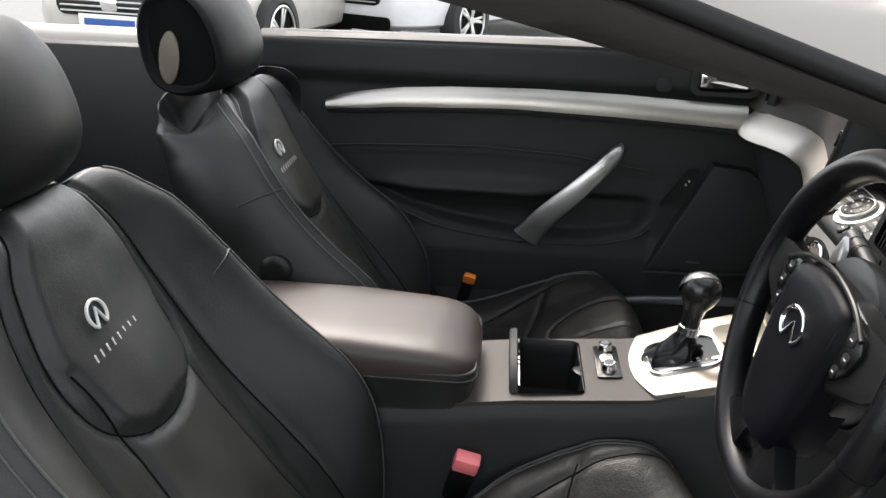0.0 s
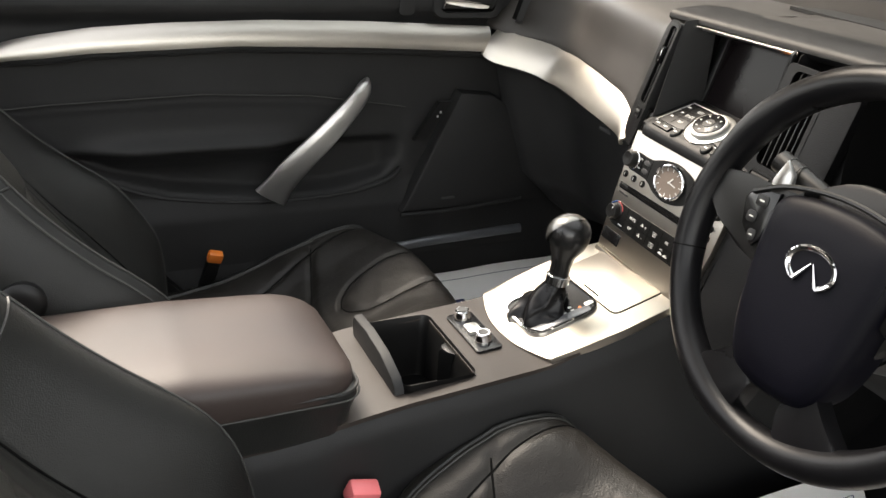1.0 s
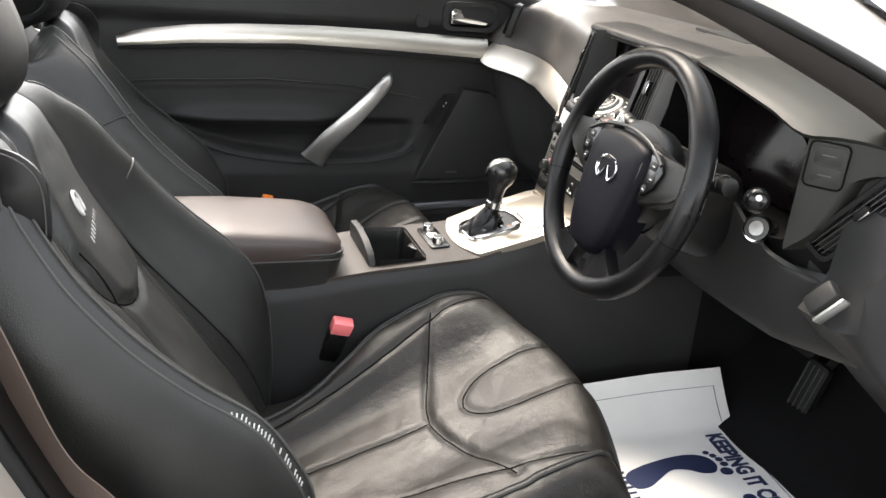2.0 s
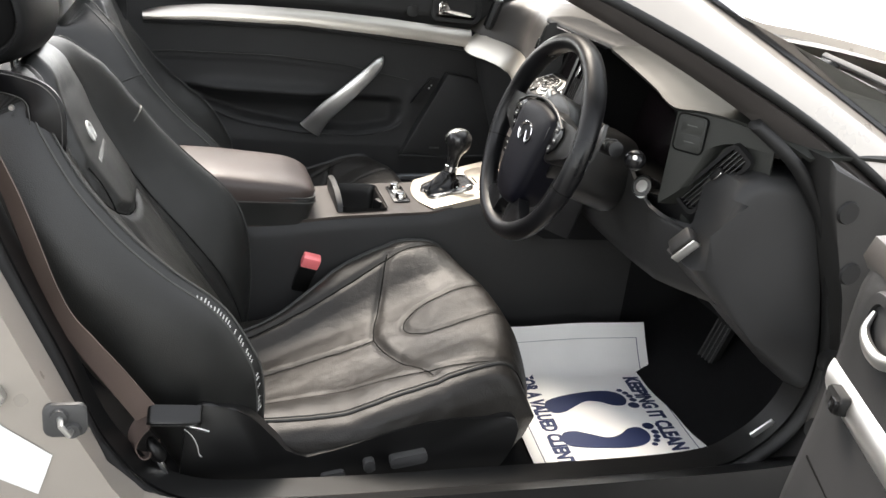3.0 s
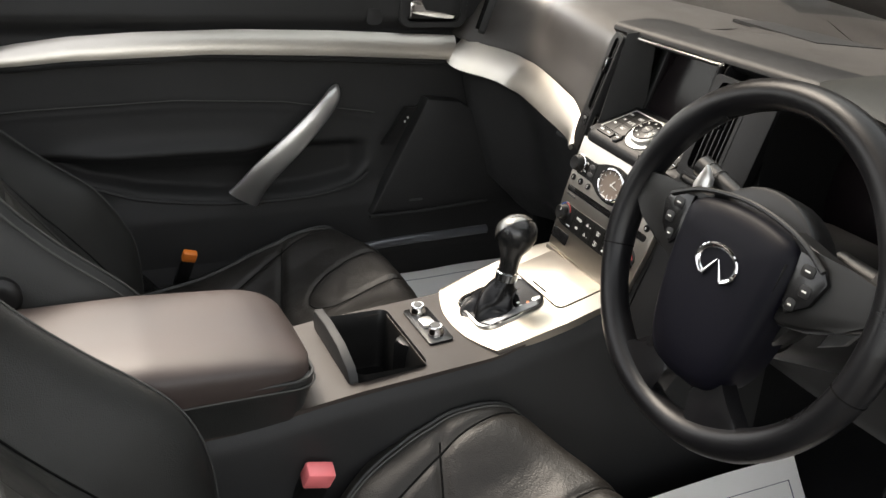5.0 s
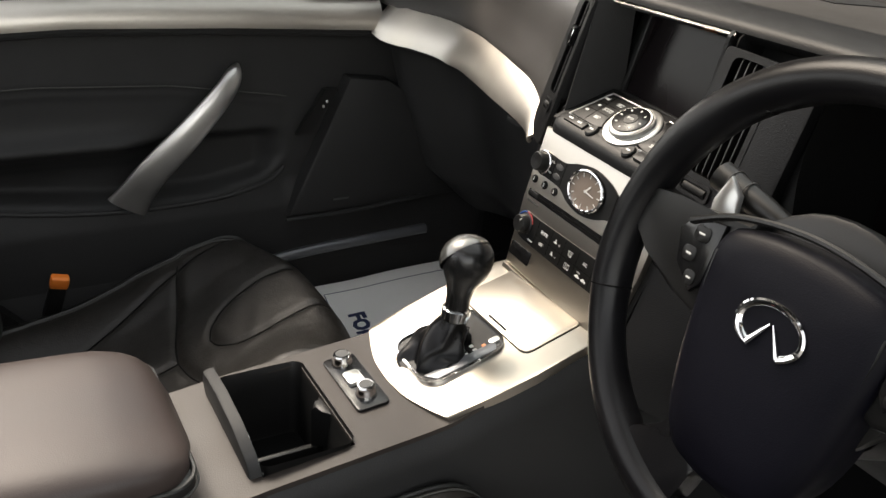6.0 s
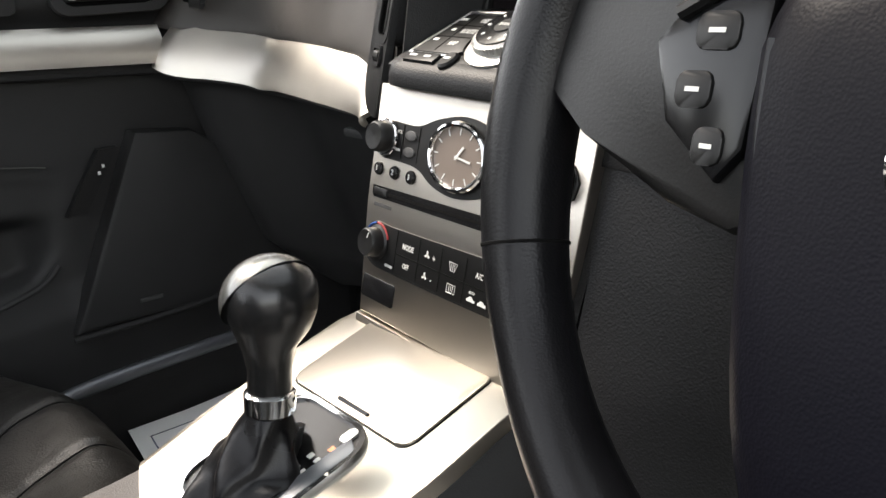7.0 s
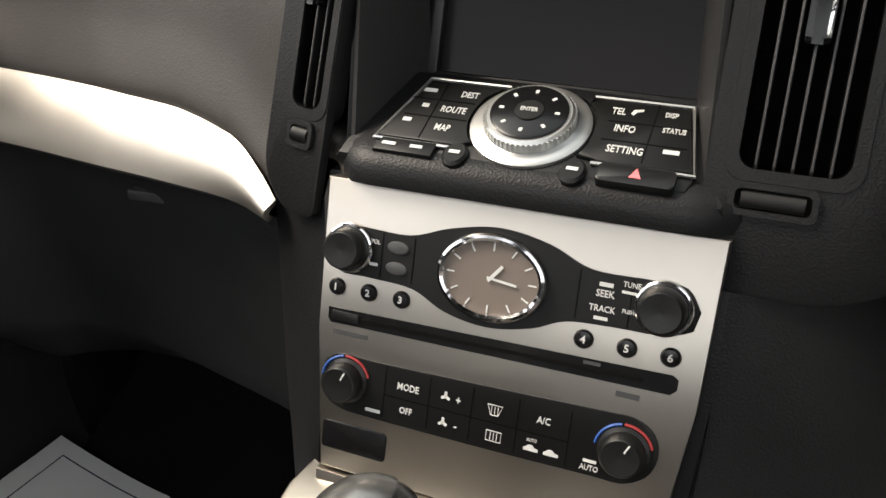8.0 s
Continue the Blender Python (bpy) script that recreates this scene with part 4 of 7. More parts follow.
def middle_top(u, v):
    y = 0.128 - 0.40 * u
    x = lerp(v, (0, 0.06, 0.2, 0.6, 1), (0.655, 0.70, 0.75, 0.95, 1.12))
    drop = 0.014 * smoothstep(0.05, 0.128, y) * smoothstep(0.90, 0.75, x)
    z = lerp(v, (0, 0.06, 0.2, 0.6, 1), (0.9805, 0.9795, 0.977, 0.966, 0.93)) - drop
    return V((x, y, z))


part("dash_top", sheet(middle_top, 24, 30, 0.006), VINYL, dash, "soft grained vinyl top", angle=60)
part("speaker_grille", sheet(grille_top, 12, 12, 0.005), SOFT, dash, "fine mesh speaker cover")


EDGE_Y = (-0.70, -0.66, -0.62, -0.58, -0.545, -0.48, -0.43, -0.39, -0.34, -0.29, -0.262)


def edge_x(y):
    return smooth_lerp(y, EDGE_Y, (0.705, 0.662, 0.618, 0.578, 0.550, 0.548, 0.548, 0.548, 0.550, 0.556, 0.585))


def edge_z(y):
    return smooth_lerp(y, EDGE_Y, (0.903, 0.924, 0.938, 0.941, 0.937, 0.952, 0.961, 0.968, 0.975, 0.981, 0.981))


def drv_top(u, v):
    """Driver's side: hood over the instruments, running out to the door."""
    y = -0.262 - 0.43 * u
    e, xf = edge_z(y), edge_x(y)
    top = smooth_lerp(y, (-0.70, -0.64, -0.58, -0.50, -0.42, -0.33, -0.262), (0.910, 0.936, 0.957, 0.975, 0.986, 0.991, 0.985))
    x = lerp(v, (0, 0.05, 0.15, 0.35, 0.7, 1), (xf, xf + 0.010, xf + 0.040, xf + 0.105, 0.93, 1.12))
    z = smooth_lerp(v, (0, 0.05, 0.15, 0.35, 0.7, 1), (e, e + 0.25 * (top - e), e + 0.68 * (top - e), top, min(top - 0.004, 0.967), 0.93))
    return V((x, y, z))


# darker vinyl than the dash top, to hold back the sun's glare
part("instrument_hood", sheet(drv_top, 60, 48, 0.006), SHADED_VINYL, dash, "curved grained hood over the instruments", angle=60)
# instrument cowl, its inside painted black for shade
cow = spline([(0.560, -0.262, 0.974), (0.553, -0.34, 0.969), (0.551, -0.43, 0.956), (0.551, -0.50, 0.944), (0.553, -0.546, 0.929), (0.558, -0.556, 0.897), (0.559, -0.557, 0.855), (0.558, -0.550, 0.80), (0.556, -0.48, 0.79), (0.556, -0.36, 0.792), (0.556, -0.262, 0.80), (0.556, -0.238, 0.86), (0.556, -0.242, 0.93)], 6, closed=True)
mid_ = V((0.0, -0.41, 0.885))
part("cowl", loft([[V((x + (p.x - 0.556) * (1 if x < 0.6 else 0), mid_.y + (p.y - mid_.y) * k, mid_.z + (p.z - mid_.z) * k)) for p in cow] for x, k in ((0.556, 1.0), (0.575, 0.985), (0.66, 0.93), (0.68, 0.90))], caps=False), VOID, dash, "instrument cowl, shade painted black inside")
cluster = part("instrument_display", prism([(p.y + 0.41, p.z - 0.885) for p in cow], fr((0.668, -0.41, 0.885), (0, 1, 0), (0.25, 0, 1)) @ Matrix.Diagonal((0.94, 0.94, 1, 1)), -0.004, 0.0), SCREEN, dash, "unlit black instrument cluster")
part("warning_label", rbox(-0.018, 0.018, -0.022, 0.022, 0, 0.001, 0.0004, fr((0.650, -0.500, 0.90), (0, -1, 0), (0.25, 0, 1))), material("brown_label", (0.16, 0.075, 0.06), 0.5, var=0.1), cluster, "dull reddish label")

# lower faces under the strip
def glove(u, v):
    y = 0.10 + 0.57 * u
    x = trim_x(y)
    zt = lerp(y, (0.10, 0.14, 0.21, 0.40, 0.55, 0.62, 0.66), (0.762, 0.766, 0.770, 0.775, 0.774, 0.792, 0.812))
    return V((x + lerp(v, (0, 0.05, 0.3, 0.75, 1), (0.010, 0.022, 0.045, 0.10, 0.19)), y, zt - v * 0.33))


part("glovebox", sheet(glove, 30, 24, 0.006), SOFT, dash, "black glovebox front")
part("glovebox_latch", rbox(0.668, 0.680, 0.30, 0.36, 0.735, 0.745, 0.003), GREY_PLASTIC, dash)


def strip(u, v):
    y = 0.655 - 0.505 * u
    zt = lerp(y, (0.144, 0.150, 0.1656, 0.19, 0.207, 0.28, 0.37, 0.50, 0.55, 0.66), (0.783, 0.788, 0.797, 0.808, 0.8135, 0.8245, 0.831, 0.832, 0.835, 0.858))
    zb = lerp(y, (0.144, 0.173, 0.25, 0.36, 0.50, 0.55, 0.62, 0.66), (0.7815, 0.783, 0.780, 0.778, 0.775, 0.774, 0.792, 0.810))
    return V((trim_x(y) - 0.006 - 0.006 * math.sin(math.pi * v) + 0.036 * (v - 0.5) * min(1, (zt - zb) / 0.05), y, zb + (zt - zb) * v))


part("trim_strip", sheet(strip, 60, 8, 0.004), ALU, dash, "brushed aluminium trim strip")
part("trim_seam", tube([strip(u / 40, 0) + V((0.004, 0, -0.003)) for u in range(39)], 0.0035, 6), RUBBER, dash)
# corner vent beside the far door
cv = fr((0.636, 0.600, 0.917), (0.5, 0.78, 0.0), (0.25, -0.10, 0.96))
corner = part("corner_vent", ring_plate(rounded(0.052, 0.085, 0.012), rounded(0.040, 0.072, 0.009), cv, -0.004, 0.008, 0.003), SOFT, dash, "slatted corner air vent")
part("backing", prism(rounded(0.042, 0.074, 0.009), cv, -0.012, -0.004), VOID, corner)
for k in range(4):
    part("slat", rbox(-0.0012, 0.0012, -0.034, 0.034, -0.006, 0.004, 0.0005, at(cv, -0.014 + k * 0.0095, 0)), PLASTIC, corner)
# body behind the stack, and its leather-grained cheeks
part("stack_body", loft([[V((x, -0.01 + s_ * w, z)) for s_, x, z in ((-1, x0, z0), (-1, 0.75, z0), (1, 0.75, z0), (1, x0, z0))] for x0, z0, w in ((0.500, 0.60, 0.098), (0.513, 0.66, 0.100), (0.534, 0.74, 0.109), (0.551, 0.805, 0.114), (0.560, 0.818, 0.114))]), HOOD, dash, "grained console cheeks")
# hood round the screen, with two side vents
def hood(side):
    """The frame's cheek on one side of the screen, from the keypad shelf to the brow."""
    y0, y1 = (0.092, 0.140) if side > 0 else (-0.106, -0.236)
    g = 1 if side > 0 else -1
    yv = y1 - g * 0.004 if side > 0 else -0.194
    if side > 0:
        return loft([[V((xa, y0, z)), V((xa - 0.001, y0 + 0.003, z)), V((xa + 0.044, y0 + 0.012, z)), V((xa + 0.050, y1 - 0.008, z)), V((xa + 0.020, y1 - 0.002, z)), V((xa + 0.026, y1 + 0.004, z)), V((xa + 0.09, y1 + 0.004, z)), V((xa + 0.09, y0, z))] for xa, z in ((0.560, 0.80), (0.562, 0.818), (0.567, 0.84), (0.582, 0.90), (0.600, 0.962), (0.612, 0.970))])
    return loft([[V((xa, y0, z)), V((xa - 0.002, y0 + g * 0.003, z)), V((xa + 0.036, y0 + g * 0.004, z)), V((xa + 0.036, yv, z)), V((xa + 0.001, yv + g * 0.001, z)), V((xa + 0.008, y1, z)), V((xa + 0.09, y1, z)), V((xa + 0.09, y0, z))] for xa, z in ((0.560, 0.80), (0.562, 0.818), (0.567, 0.84), (0.582, 0.90), (0.600, 0.962), (0.612, 0.970))])


for sd in (1, -1):
    part("screen_cheek", hood(sd), HOOD, dash, angle=50)
part("brow", loft([[V((x, 0.140 - 0.42 * k / 16, z)) for x, z in ((0.602, 0.966), (0.603, 0.971), (0.610, 0.976), (0.66, 0.9812), (0.70, 0.9785), (0.70, 0.960), (0.61, 0.958))] for k in range(17)]), HOOD, dash, angle=50)
part("brow_edge", tube([V((0.600, 0.088 - 0.190 * k / 20, 0.962)) for k in range(21)], 0.0028, 6), CHROME, dash)
SC = fr((0.618, -0.012, 0.860), (-0.08, -1, -0.035), (0.24, 0, 0.97))
scr = part("screen", prism(rounded(0.178, 0.106, 0.004, cx=0.0, cy=0.052), SC, -0.006, 0.0), SCREEN, dash, "switched-off dark display")
for x0, x1, y0, y1 in ((-0.092, -0.074, -0.004, 0.108), (0.078, 0.092, -0.004, 0.108), (-0.092, 0.092, 0.094, 0.110), (-0.092, 0.092, -0.010, 0.002)):
    part("screen_frame", rbox(x0, x1, y0, y1, -0.004, 0.004, 0.002, SC), PLASTIC, scr)
part("screen_wall", sheet(lambda u, v: V((0.560 + 0.066 * u + 0.030 * v * (1 - u), 0.090 - 0.020 * u, 0.834 + 0.028 * u + v * (0.134 - 0.02 * u))), 8, 8, 0.003), SOFT, dash)
part("screen_wall", sheet(lambda u, v: V((0.560 + 0.054 * u + 0.030 * v * (1 - u), -0.104 + 0.012 * u, 0.828 + 0.028 * u + v * (0.134 - 0.02 * u))), 8, 8, 0.003), SOFT, dash)
# keypad shelf
KF = fr((0.5535, -0.010, 0.8335), (-0.02, -1, -0.046), (0.89, 0, 0.45))
KM = KF @ Matrix.Diagonal((1, 1.30, 1, 1))
part("shelf", prism([(-0.103, -0.0075), (0.103, -0.0075), (0.098, 0.052), (-0.098, 0.052)], KM, -0.03, -0.001, 0.004), HOOD, dash, angle=35)
part("shelf_lip", loft([[V((x + (0.018 if y < 0 else 0.034) * smoothstep(0.088, 0.125, abs(y + 0.012)), y, z + 0.046 * y)) for x, z in ((0.5400, 0.8150), (0.5395, 0.8225), (0.5425, 0.8290), (0.5500, 0.8335), (0.5640, 0.8380), (0.5640, 0.8150))] for y, t in ((-0.190 + 0.305 * k / 36, k / 36) for k in range(37))]), HOOD, dash, angle=70)
keypad = thing("control_keypad", (0.575, -0.012, 0.84), "black navigation keypad with silver surround and rotary controller", "keypad")
ko = [(-0.080, -0.004), (-0.084, 0.004), (-0.072, 0.040), (-0.066, 0.042), (0.072, 0.043), (0.079, 0.041), (0.087, 0.004), (0.084, -0.003)]
part("base", prism(ko, KM, -0.002, 0.0012, 0.0008), KEY, keypad)
for sg, a0, a1, corners in ((-1, 222, 116, [(-0.0215, 0.0412), (-0.0690, 0.0395), (-0.0815, 0.0030), (-0.036, 0.0030)]), (1, -32, 64, [(0.026, 0.0415), (0.0765, 0.0408), (0.0850, 0.0055), (0.040, 0.0055)])):
    arc = []
    for k in range(13):
        a = radians(a0 + (a1 - a0) * k / 12)
        arc.append((-0.002 + 0.0350 * math.cos(a), min(0.0405, max(0.0060, (0.0275 + 0.0350 * math.sin(a)) / 1.30))))
    part("key_block", prism((arc + corners)[::sg], KM, 0.0, 0.0035, 0.0008), KEY, keypad)
    rim_line = [(corners[1][0] + sg * 0.001, 0.0425), (corners[2][0] + sg * 0.0018, corners[2][1] - 0.0012), (corners[3][0] - sg * 0.004, corners[3][1] - 0.0014)]
    part("surround", tube([KM @ V((x, y, 0.0026)) for x, y in [(corners[0][0], 0.0425)] + rim_line], 0.0012, 6), SATIN, keypad, "thin silver surround")
part("lower_keys", prism([(-0.080, -0.006), (-0.046, -0.006), (-0.046, 0.002), (-0.078, 0.002)], KM, 0.0, 0.004, 0.001), KEY, keypad)
hz = part("hazard_switch", prism(rounded(0.038, 0.010, 0.002, cx=0.060, cy=-0.001), KM, 0.0, 0.0052, 0.0015), PLASTIC, keypad, "black hazard switch with red triangle")
part("triangle", prism([(-0.003, -0.0022), (0.003, -0.0022), (0, 0.003)], at(KM, 0.060, -0.0008, 0.0052), 0, 0.0005), RED, hz)
for u in (-0.034, 0.029):
    part("round_key", turned(at(KM, u, -0.002, 0.0), [(0.0068, 0), (0.0068, 0.003), (0.0055, 0.0045), (0, 0.0045)], 20), KEY, keypad)
    bars(at(KM, u, -0.002, 0.0047), 0.006, 0.0018, keypad)
dm = at(KF, -0.002, 0.0275, 0.0)
dial = part("rotary_dial", turned(dm, [(0.0325, -0.003), (0.0325, 0.003), (0.030, 0.0042), (0.0262, 0.0036), (0.0245, 0.0045), (0.0240, 0.0095), (0.0226, 0.0108), (0.0, 0.0108)], 56), SATIN, keypad, "silver rotary controller with eight-way pad")
for k in range(56):
    a = 2 * math.pi * k / 56
    part("rib", rbox(0.0238, 0.0248, -0.0005, 0.0005, 0.0048, 0.0095, 0, dm @ Matrix.Rotation(a, 4, "Z")), SATIN, dial, smooth=False)
part("pad", turned(dm, [(0.0208, 0.0102), (0.0208, 0.0118), (0.0195, 0.0124), (0, 0.0120)], 40), GLOSS, dial)
part("enter_key", turned(dm, [(0.0080, 0.0115), (0.0076, 0.0130), (0, 0.0132)], 28), PLASTIC, dial)
for k in range(8):
    a = radians(45 * k)
    part("direction_mark", rbox(-0.0009, 0.0009, -0.0013, 0.0013, 0, 0.0004, 0, at(dm, 0.0152 * math.sin(a), 0.0152 * math.cos(a), 0.0122) @ Matrix.Rotation(-a, 4, "Z")), PRINT, dial, smooth=False)
lettering("ENTER", at(dm, 0, 0, 0.0133), 0.0040, PRINT, dial, squeeze=0.8)
for txt, u, v, sz in (("DEST", -0.042, 0.0335, 0.0052), ("ROUTE", -0.047, 0.023, 0.0054), ("MAP", -0.048, 0.0115, 0.0054), ("TEL", 0.041, 0.0345, 0.0055), ("INFO", 0.047, 0.0245, 0.0056), ("SETTING", 0.0505, 0.0125, 0.0056), ("DISP", 0.068, 0.0355, 0.0040), ("STATUS", 0.0715, 0.0265, 0.0040)):
    lettering(txt, at(KM, u, v, 0.0037), sz, PRINT, keypad, squeeze=0.85)
for u, v, w in ((0.073, 0.0145, 0.008), (-0.066, 0.034, 0.008), (-0.064, 0.024, 0.004), (-0.070, 0.014, 0.005)):
    bars(at(KM, u, v, 0.0037), w, 0.0022, keypad)
bars(at(KM, -0.072, -0.002, 0.0042), 0.008, 0.0018, keypad)
bars(at(KM, -0.056, -0.002, 0.0042), 0.007, 0.0018, keypad)
for u0, lo, hi in ((-0.058, 0.004, 0.040), (0.0605, 0.007, 0.041)):
    part("joint", rbox(u0 - 0.0003, u0 + 0.0003, lo, hi, 0.0034, 0.0038, 0, KM), VOID, keypad, smooth=False)
for v in (0.0175, 0.0285):
    for u0, u1 in ((-0.074, -0.037), (0.037, 0.080)):
        part("joint", rbox(u0, u1, v - 0.0003, v + 0.0003, 0.0034, 0.0037, 0, KM), VOID, keypad, smooth=False)
part("phone_mark", prism([(-0.003, -0.001), (-0.002, 0.0012), (0.003, 0.002), (0.003, 0.0008), (0.0, 0.0002), (-0.0014, -0.002)], at(KM, 0.0505, 0.035, 0.0036), 0, 0.0004), PRINT, keypad)


def air_vent(m, w, h, slats, label, skew=0.0):
    t = part("air_vent", ring_plate(rounded(w + 0.012, h + 0.012, 0.010), rounded(w, h, 0.008), m, -0.012, 0.0015, 0.001), HOOD, dash, label)
    # backing, duct and blades get the vent's inner shade as black colour
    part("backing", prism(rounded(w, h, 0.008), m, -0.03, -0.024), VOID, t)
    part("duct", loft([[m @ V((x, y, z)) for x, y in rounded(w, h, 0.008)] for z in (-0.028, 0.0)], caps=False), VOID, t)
    for k in range(slats):
        x = -w / 2 + w * (k + 1) / (slats + 1)
        sl = part("slat", rbox(x - 0.0008, x + 0.0008, -h / 2, h / 2, -0.014, -0.002, 0.0004, m), KEY, t)
        part("slat_edge", rbox(x - 0.0006, x + 0.0006, -h / 2 + 0.002, h / 2 - 0.002, -0.002, -0.0012, 0.0002, m), GREY_PLASTIC, sl)
    for k in range(3):
        y = -h / 2 + h * (k + 1) / 4
        part("blade", rbox(-w / 2, w / 2, y - 0.0006, y + 0.0006, -0.024, -0.018, 0.0002, m), VOID, t)
    x = -w / 2 + w * ((slats + 1) // 2) / (slats + 1)
    tab = part("tab", prism(rounded(0.011, 0.024, 0.003), at(m, x, 0.014, -0.004), 0, 0.009, 0.003, 3), GLOSS, t, "glossy dark adjuster tab")
    part("bright_edge", rbox(0.003, 0.0052, -0.009, 0.009, 0.006, 0.0092, 0.0008, at(m, x, 0.014, -0.004)), CHROME, tab)
    return t


VM = fr((0.570, -0.1425, 0.894), (-0.02, -1, -0.046), (0.24, 0, 0.97))
air_vent(VM, 0.049, 0.112, 5, "tall centre air vent with grey tab")
LM = fr((0.578, 0.1135, 0.904), (-0.36, -0.93, -0.046), (0.26, 0, 0.97))
air_vent(LM, 0.025, 0.110, 2, "narrow centre air vent")
def cornered(w, h, radii, n, cx=0.0, cy=0.0):
    """A rectangle with a radius of its own at each corner."""
    pts = []
    for (sx, sy, a), r in zip(((1, 1, 0), (-1, 1, 90), (-1, -1, 180), (1, -1, 270)), radii):
        for i in range(n + 1):
            t = radians(a + 90 * i / n)
            pts.append((cx + sx * (w / 2 - r) + r * math.cos(t), cy + sy * (h / 2 - r) + r * math.sin(t)))
    return pts


for m, w, cx, inn, radii in ((VM, 0.112, 0.018, 0.049, (0.02, 0.006, 0.006, 0.060)), (LM, 0.050, -0.006, 0.025, (0.006, 0.02, 0.032, 0.006))):
    hole = rounded(inn + 0.011, 0.122 if inn > 0.03 else 0.120, 0.009, 8)
    part("vent_cheek", ring_plate(cornered(w, 0.178, radii, 8, cx, -0.0265), hole, m, -0.012 if inn > 0.03 else -0.005, 0.0008, 0.0006), HOOD, dash, "smooth grained vent surround")
for m, w in ((at(VM, -0.006, -0.070, 0.002), 0.034), (at(LM, 0.0, -0.070, 0.002), 0.016)):
    tw = part("thumbwheel_slot", ring_plate(rounded(w + 0.006, 0.016, 0.004), rounded(w, 0.010, 0.003), m, -0.004, 0.0012, 0.0006), HOOD, dash)
    part("recess", prism(rounded(w, 0.010, 0.003), m, -0.004, -0.0008), VOID, tw)
    part("thumbwheel", cyl(at(m, 0, 0, -0.0025) @ Matrix.Rotation(radians(90), 4, "Y"), 0.0045, 0.0045, -w * 0.42, w * 0.42, 24), RUBBER, tw)
# side vent and end piece on the driver's side
SV = fr((0.603, -0.607, 0.843), (0.48, -0.64, -0.58), (0.25, -0.54, 0.80))


# face that turns away from the instruments towards the door
def dash_face(u, v):
    y = -0.551 - 0.105 * u
    deep = smooth_lerp(u, (0, 0.24, 0.42, 1), (0.145, 0.110, 0.044, 0.015))
    return V((edge_x(y) + 0.003 + 0.08 * max(0.0, (v - 0.8) / 0.2), y, edge_z(y) - 0.004 - deep * min(1.0, v / 0.8)))


def vent_face(u, v):
    y = -0.556 - 0.100 * u
    return V((lerp(y, (-0.66, -0.60, -0.55), (0.665, 0.622, 0.588)) + 0.010 * v, y, 0.915 - 0.165 * v))


part("dash_face", sheet(dash_face, 30, 30, 0.004), SHADED_VINYL, dash, "grained face turned towards the door", angle=50)
part("vent_face", sheet(vent_face, 16, 14, 0.006), SHADED_VINYL, dash, angle=60)
air_vent(SV, 0.030, 0.125, 4, "outer air vent with dark slats")
cap_ = [(0.562, 0.722), (0.700, 0.600), (0.80, 0.515), (0.885, 0.480), (0.875, 0.60), (0.845, 0.72), (0.80, 0.82), (0.755, 0.868), (0.640, 0.872), (0.612, 0.860), (0.600, 0.835), (0.597, 0.772)]
part("end_panel", prism(cap_, fr((0, -0.645, 0), (1, 0, 0), (0, 0, 1)), -0.05, 0.035, 0.024, 4), SOFT, dash, "black rounded dashboard end panel", angle=35)
part("vent_surround", tube(spline([(0.676, -0.652, 0.900), (0.655, -0.628, 0.907), (0.640, -0.606, 0.905)], 6), 0.007, 8), VINYL, dash)
part("chrome_tab", rbox(-0.023, 0.023, -0.008, 0.008, 0, 0.005, 0.0024, fr((0.556, -0.653, 0.747), (0.019, -0.022, 0.04), (-0.4, 0.0, 0.2))), SATIN, dash, "small bright release tab")
part("tab_mount", rbox(-0.022, 0.022, -0.010, 0.010, -0.03, -0.001, 0.006, fr((0.560, -0.645, 0.745), (0.019, -0.022, 0.04), (-0.4, 0.0, 0.2))), SOFT, dash)
SP = fr((0.5682, -0.5752, 0.905), (0.63, -0.777, 0), (0, 0, 1))
panel_ = part("switch_panel", prism(rounded(0.044, 0.054, 0.007), SP, -0.012, 0.0012, 0.0006), SHADED_VINYL, dash, "small covered switch panel")
part("groove", tube([SP @ V((x, y, 0.0005)) for x, y in rounded(0.047, 0.057, 0.008)], 0.0013, 6, closed=True), VOID, panel_)
for k in (-1, 1):
    part("switch", prism(rounded(0.034, 0.022, 0.003), at(SP, 0.001, k * 0.0125, 0.0008), 0, 0.0016, 0.0006), SHADED_VINYL, panel_)
    part("switch_mark", rbox(-0.008, 0.008, -0.0008, 0.0008, 0, 0.0005, 0, at(SP, 0.001, k * 0.0125, 0.0024)), GREY_PLASTIC, panel_)

# knee panel, driver's side
def knee(u, v):
    y = -0.118 - 0.520 * u
    top = lerp(u, (0, 0.16, 0.26, 0.5, 0.72, 1), (0.80, 0.80, 0.86, 0.86, 0.79, 0.75))
    return V((lerp(v, (0, 0.3, 0.75, 1), (0.560, 0.565, 0.60, 0.70)) + lerp(u, (0, 0.2, 0.8, 1), (0.012, 0, 0, 0.045)), y, lerp(v, (0, 0.3, 0.75, 1), (top, 0.77, 0.655, 0.62)) - 0.012 * math.sin(math.pi * u)))


part("knee_panel", sheet(knee, 24, 20, 0.006), SOFT, dash, "smooth black knee panel", angle=60)
for y in (0.011, 0.03):
    part("print_mark", rbox(-0.002, 0.002, -0.002, 0.002, 0, 0.0004, 0, fr((0.612, -0.235, 0.93 + y), (0, -1, 0), (0.3, 0, 0.95))), PRINT, dash)
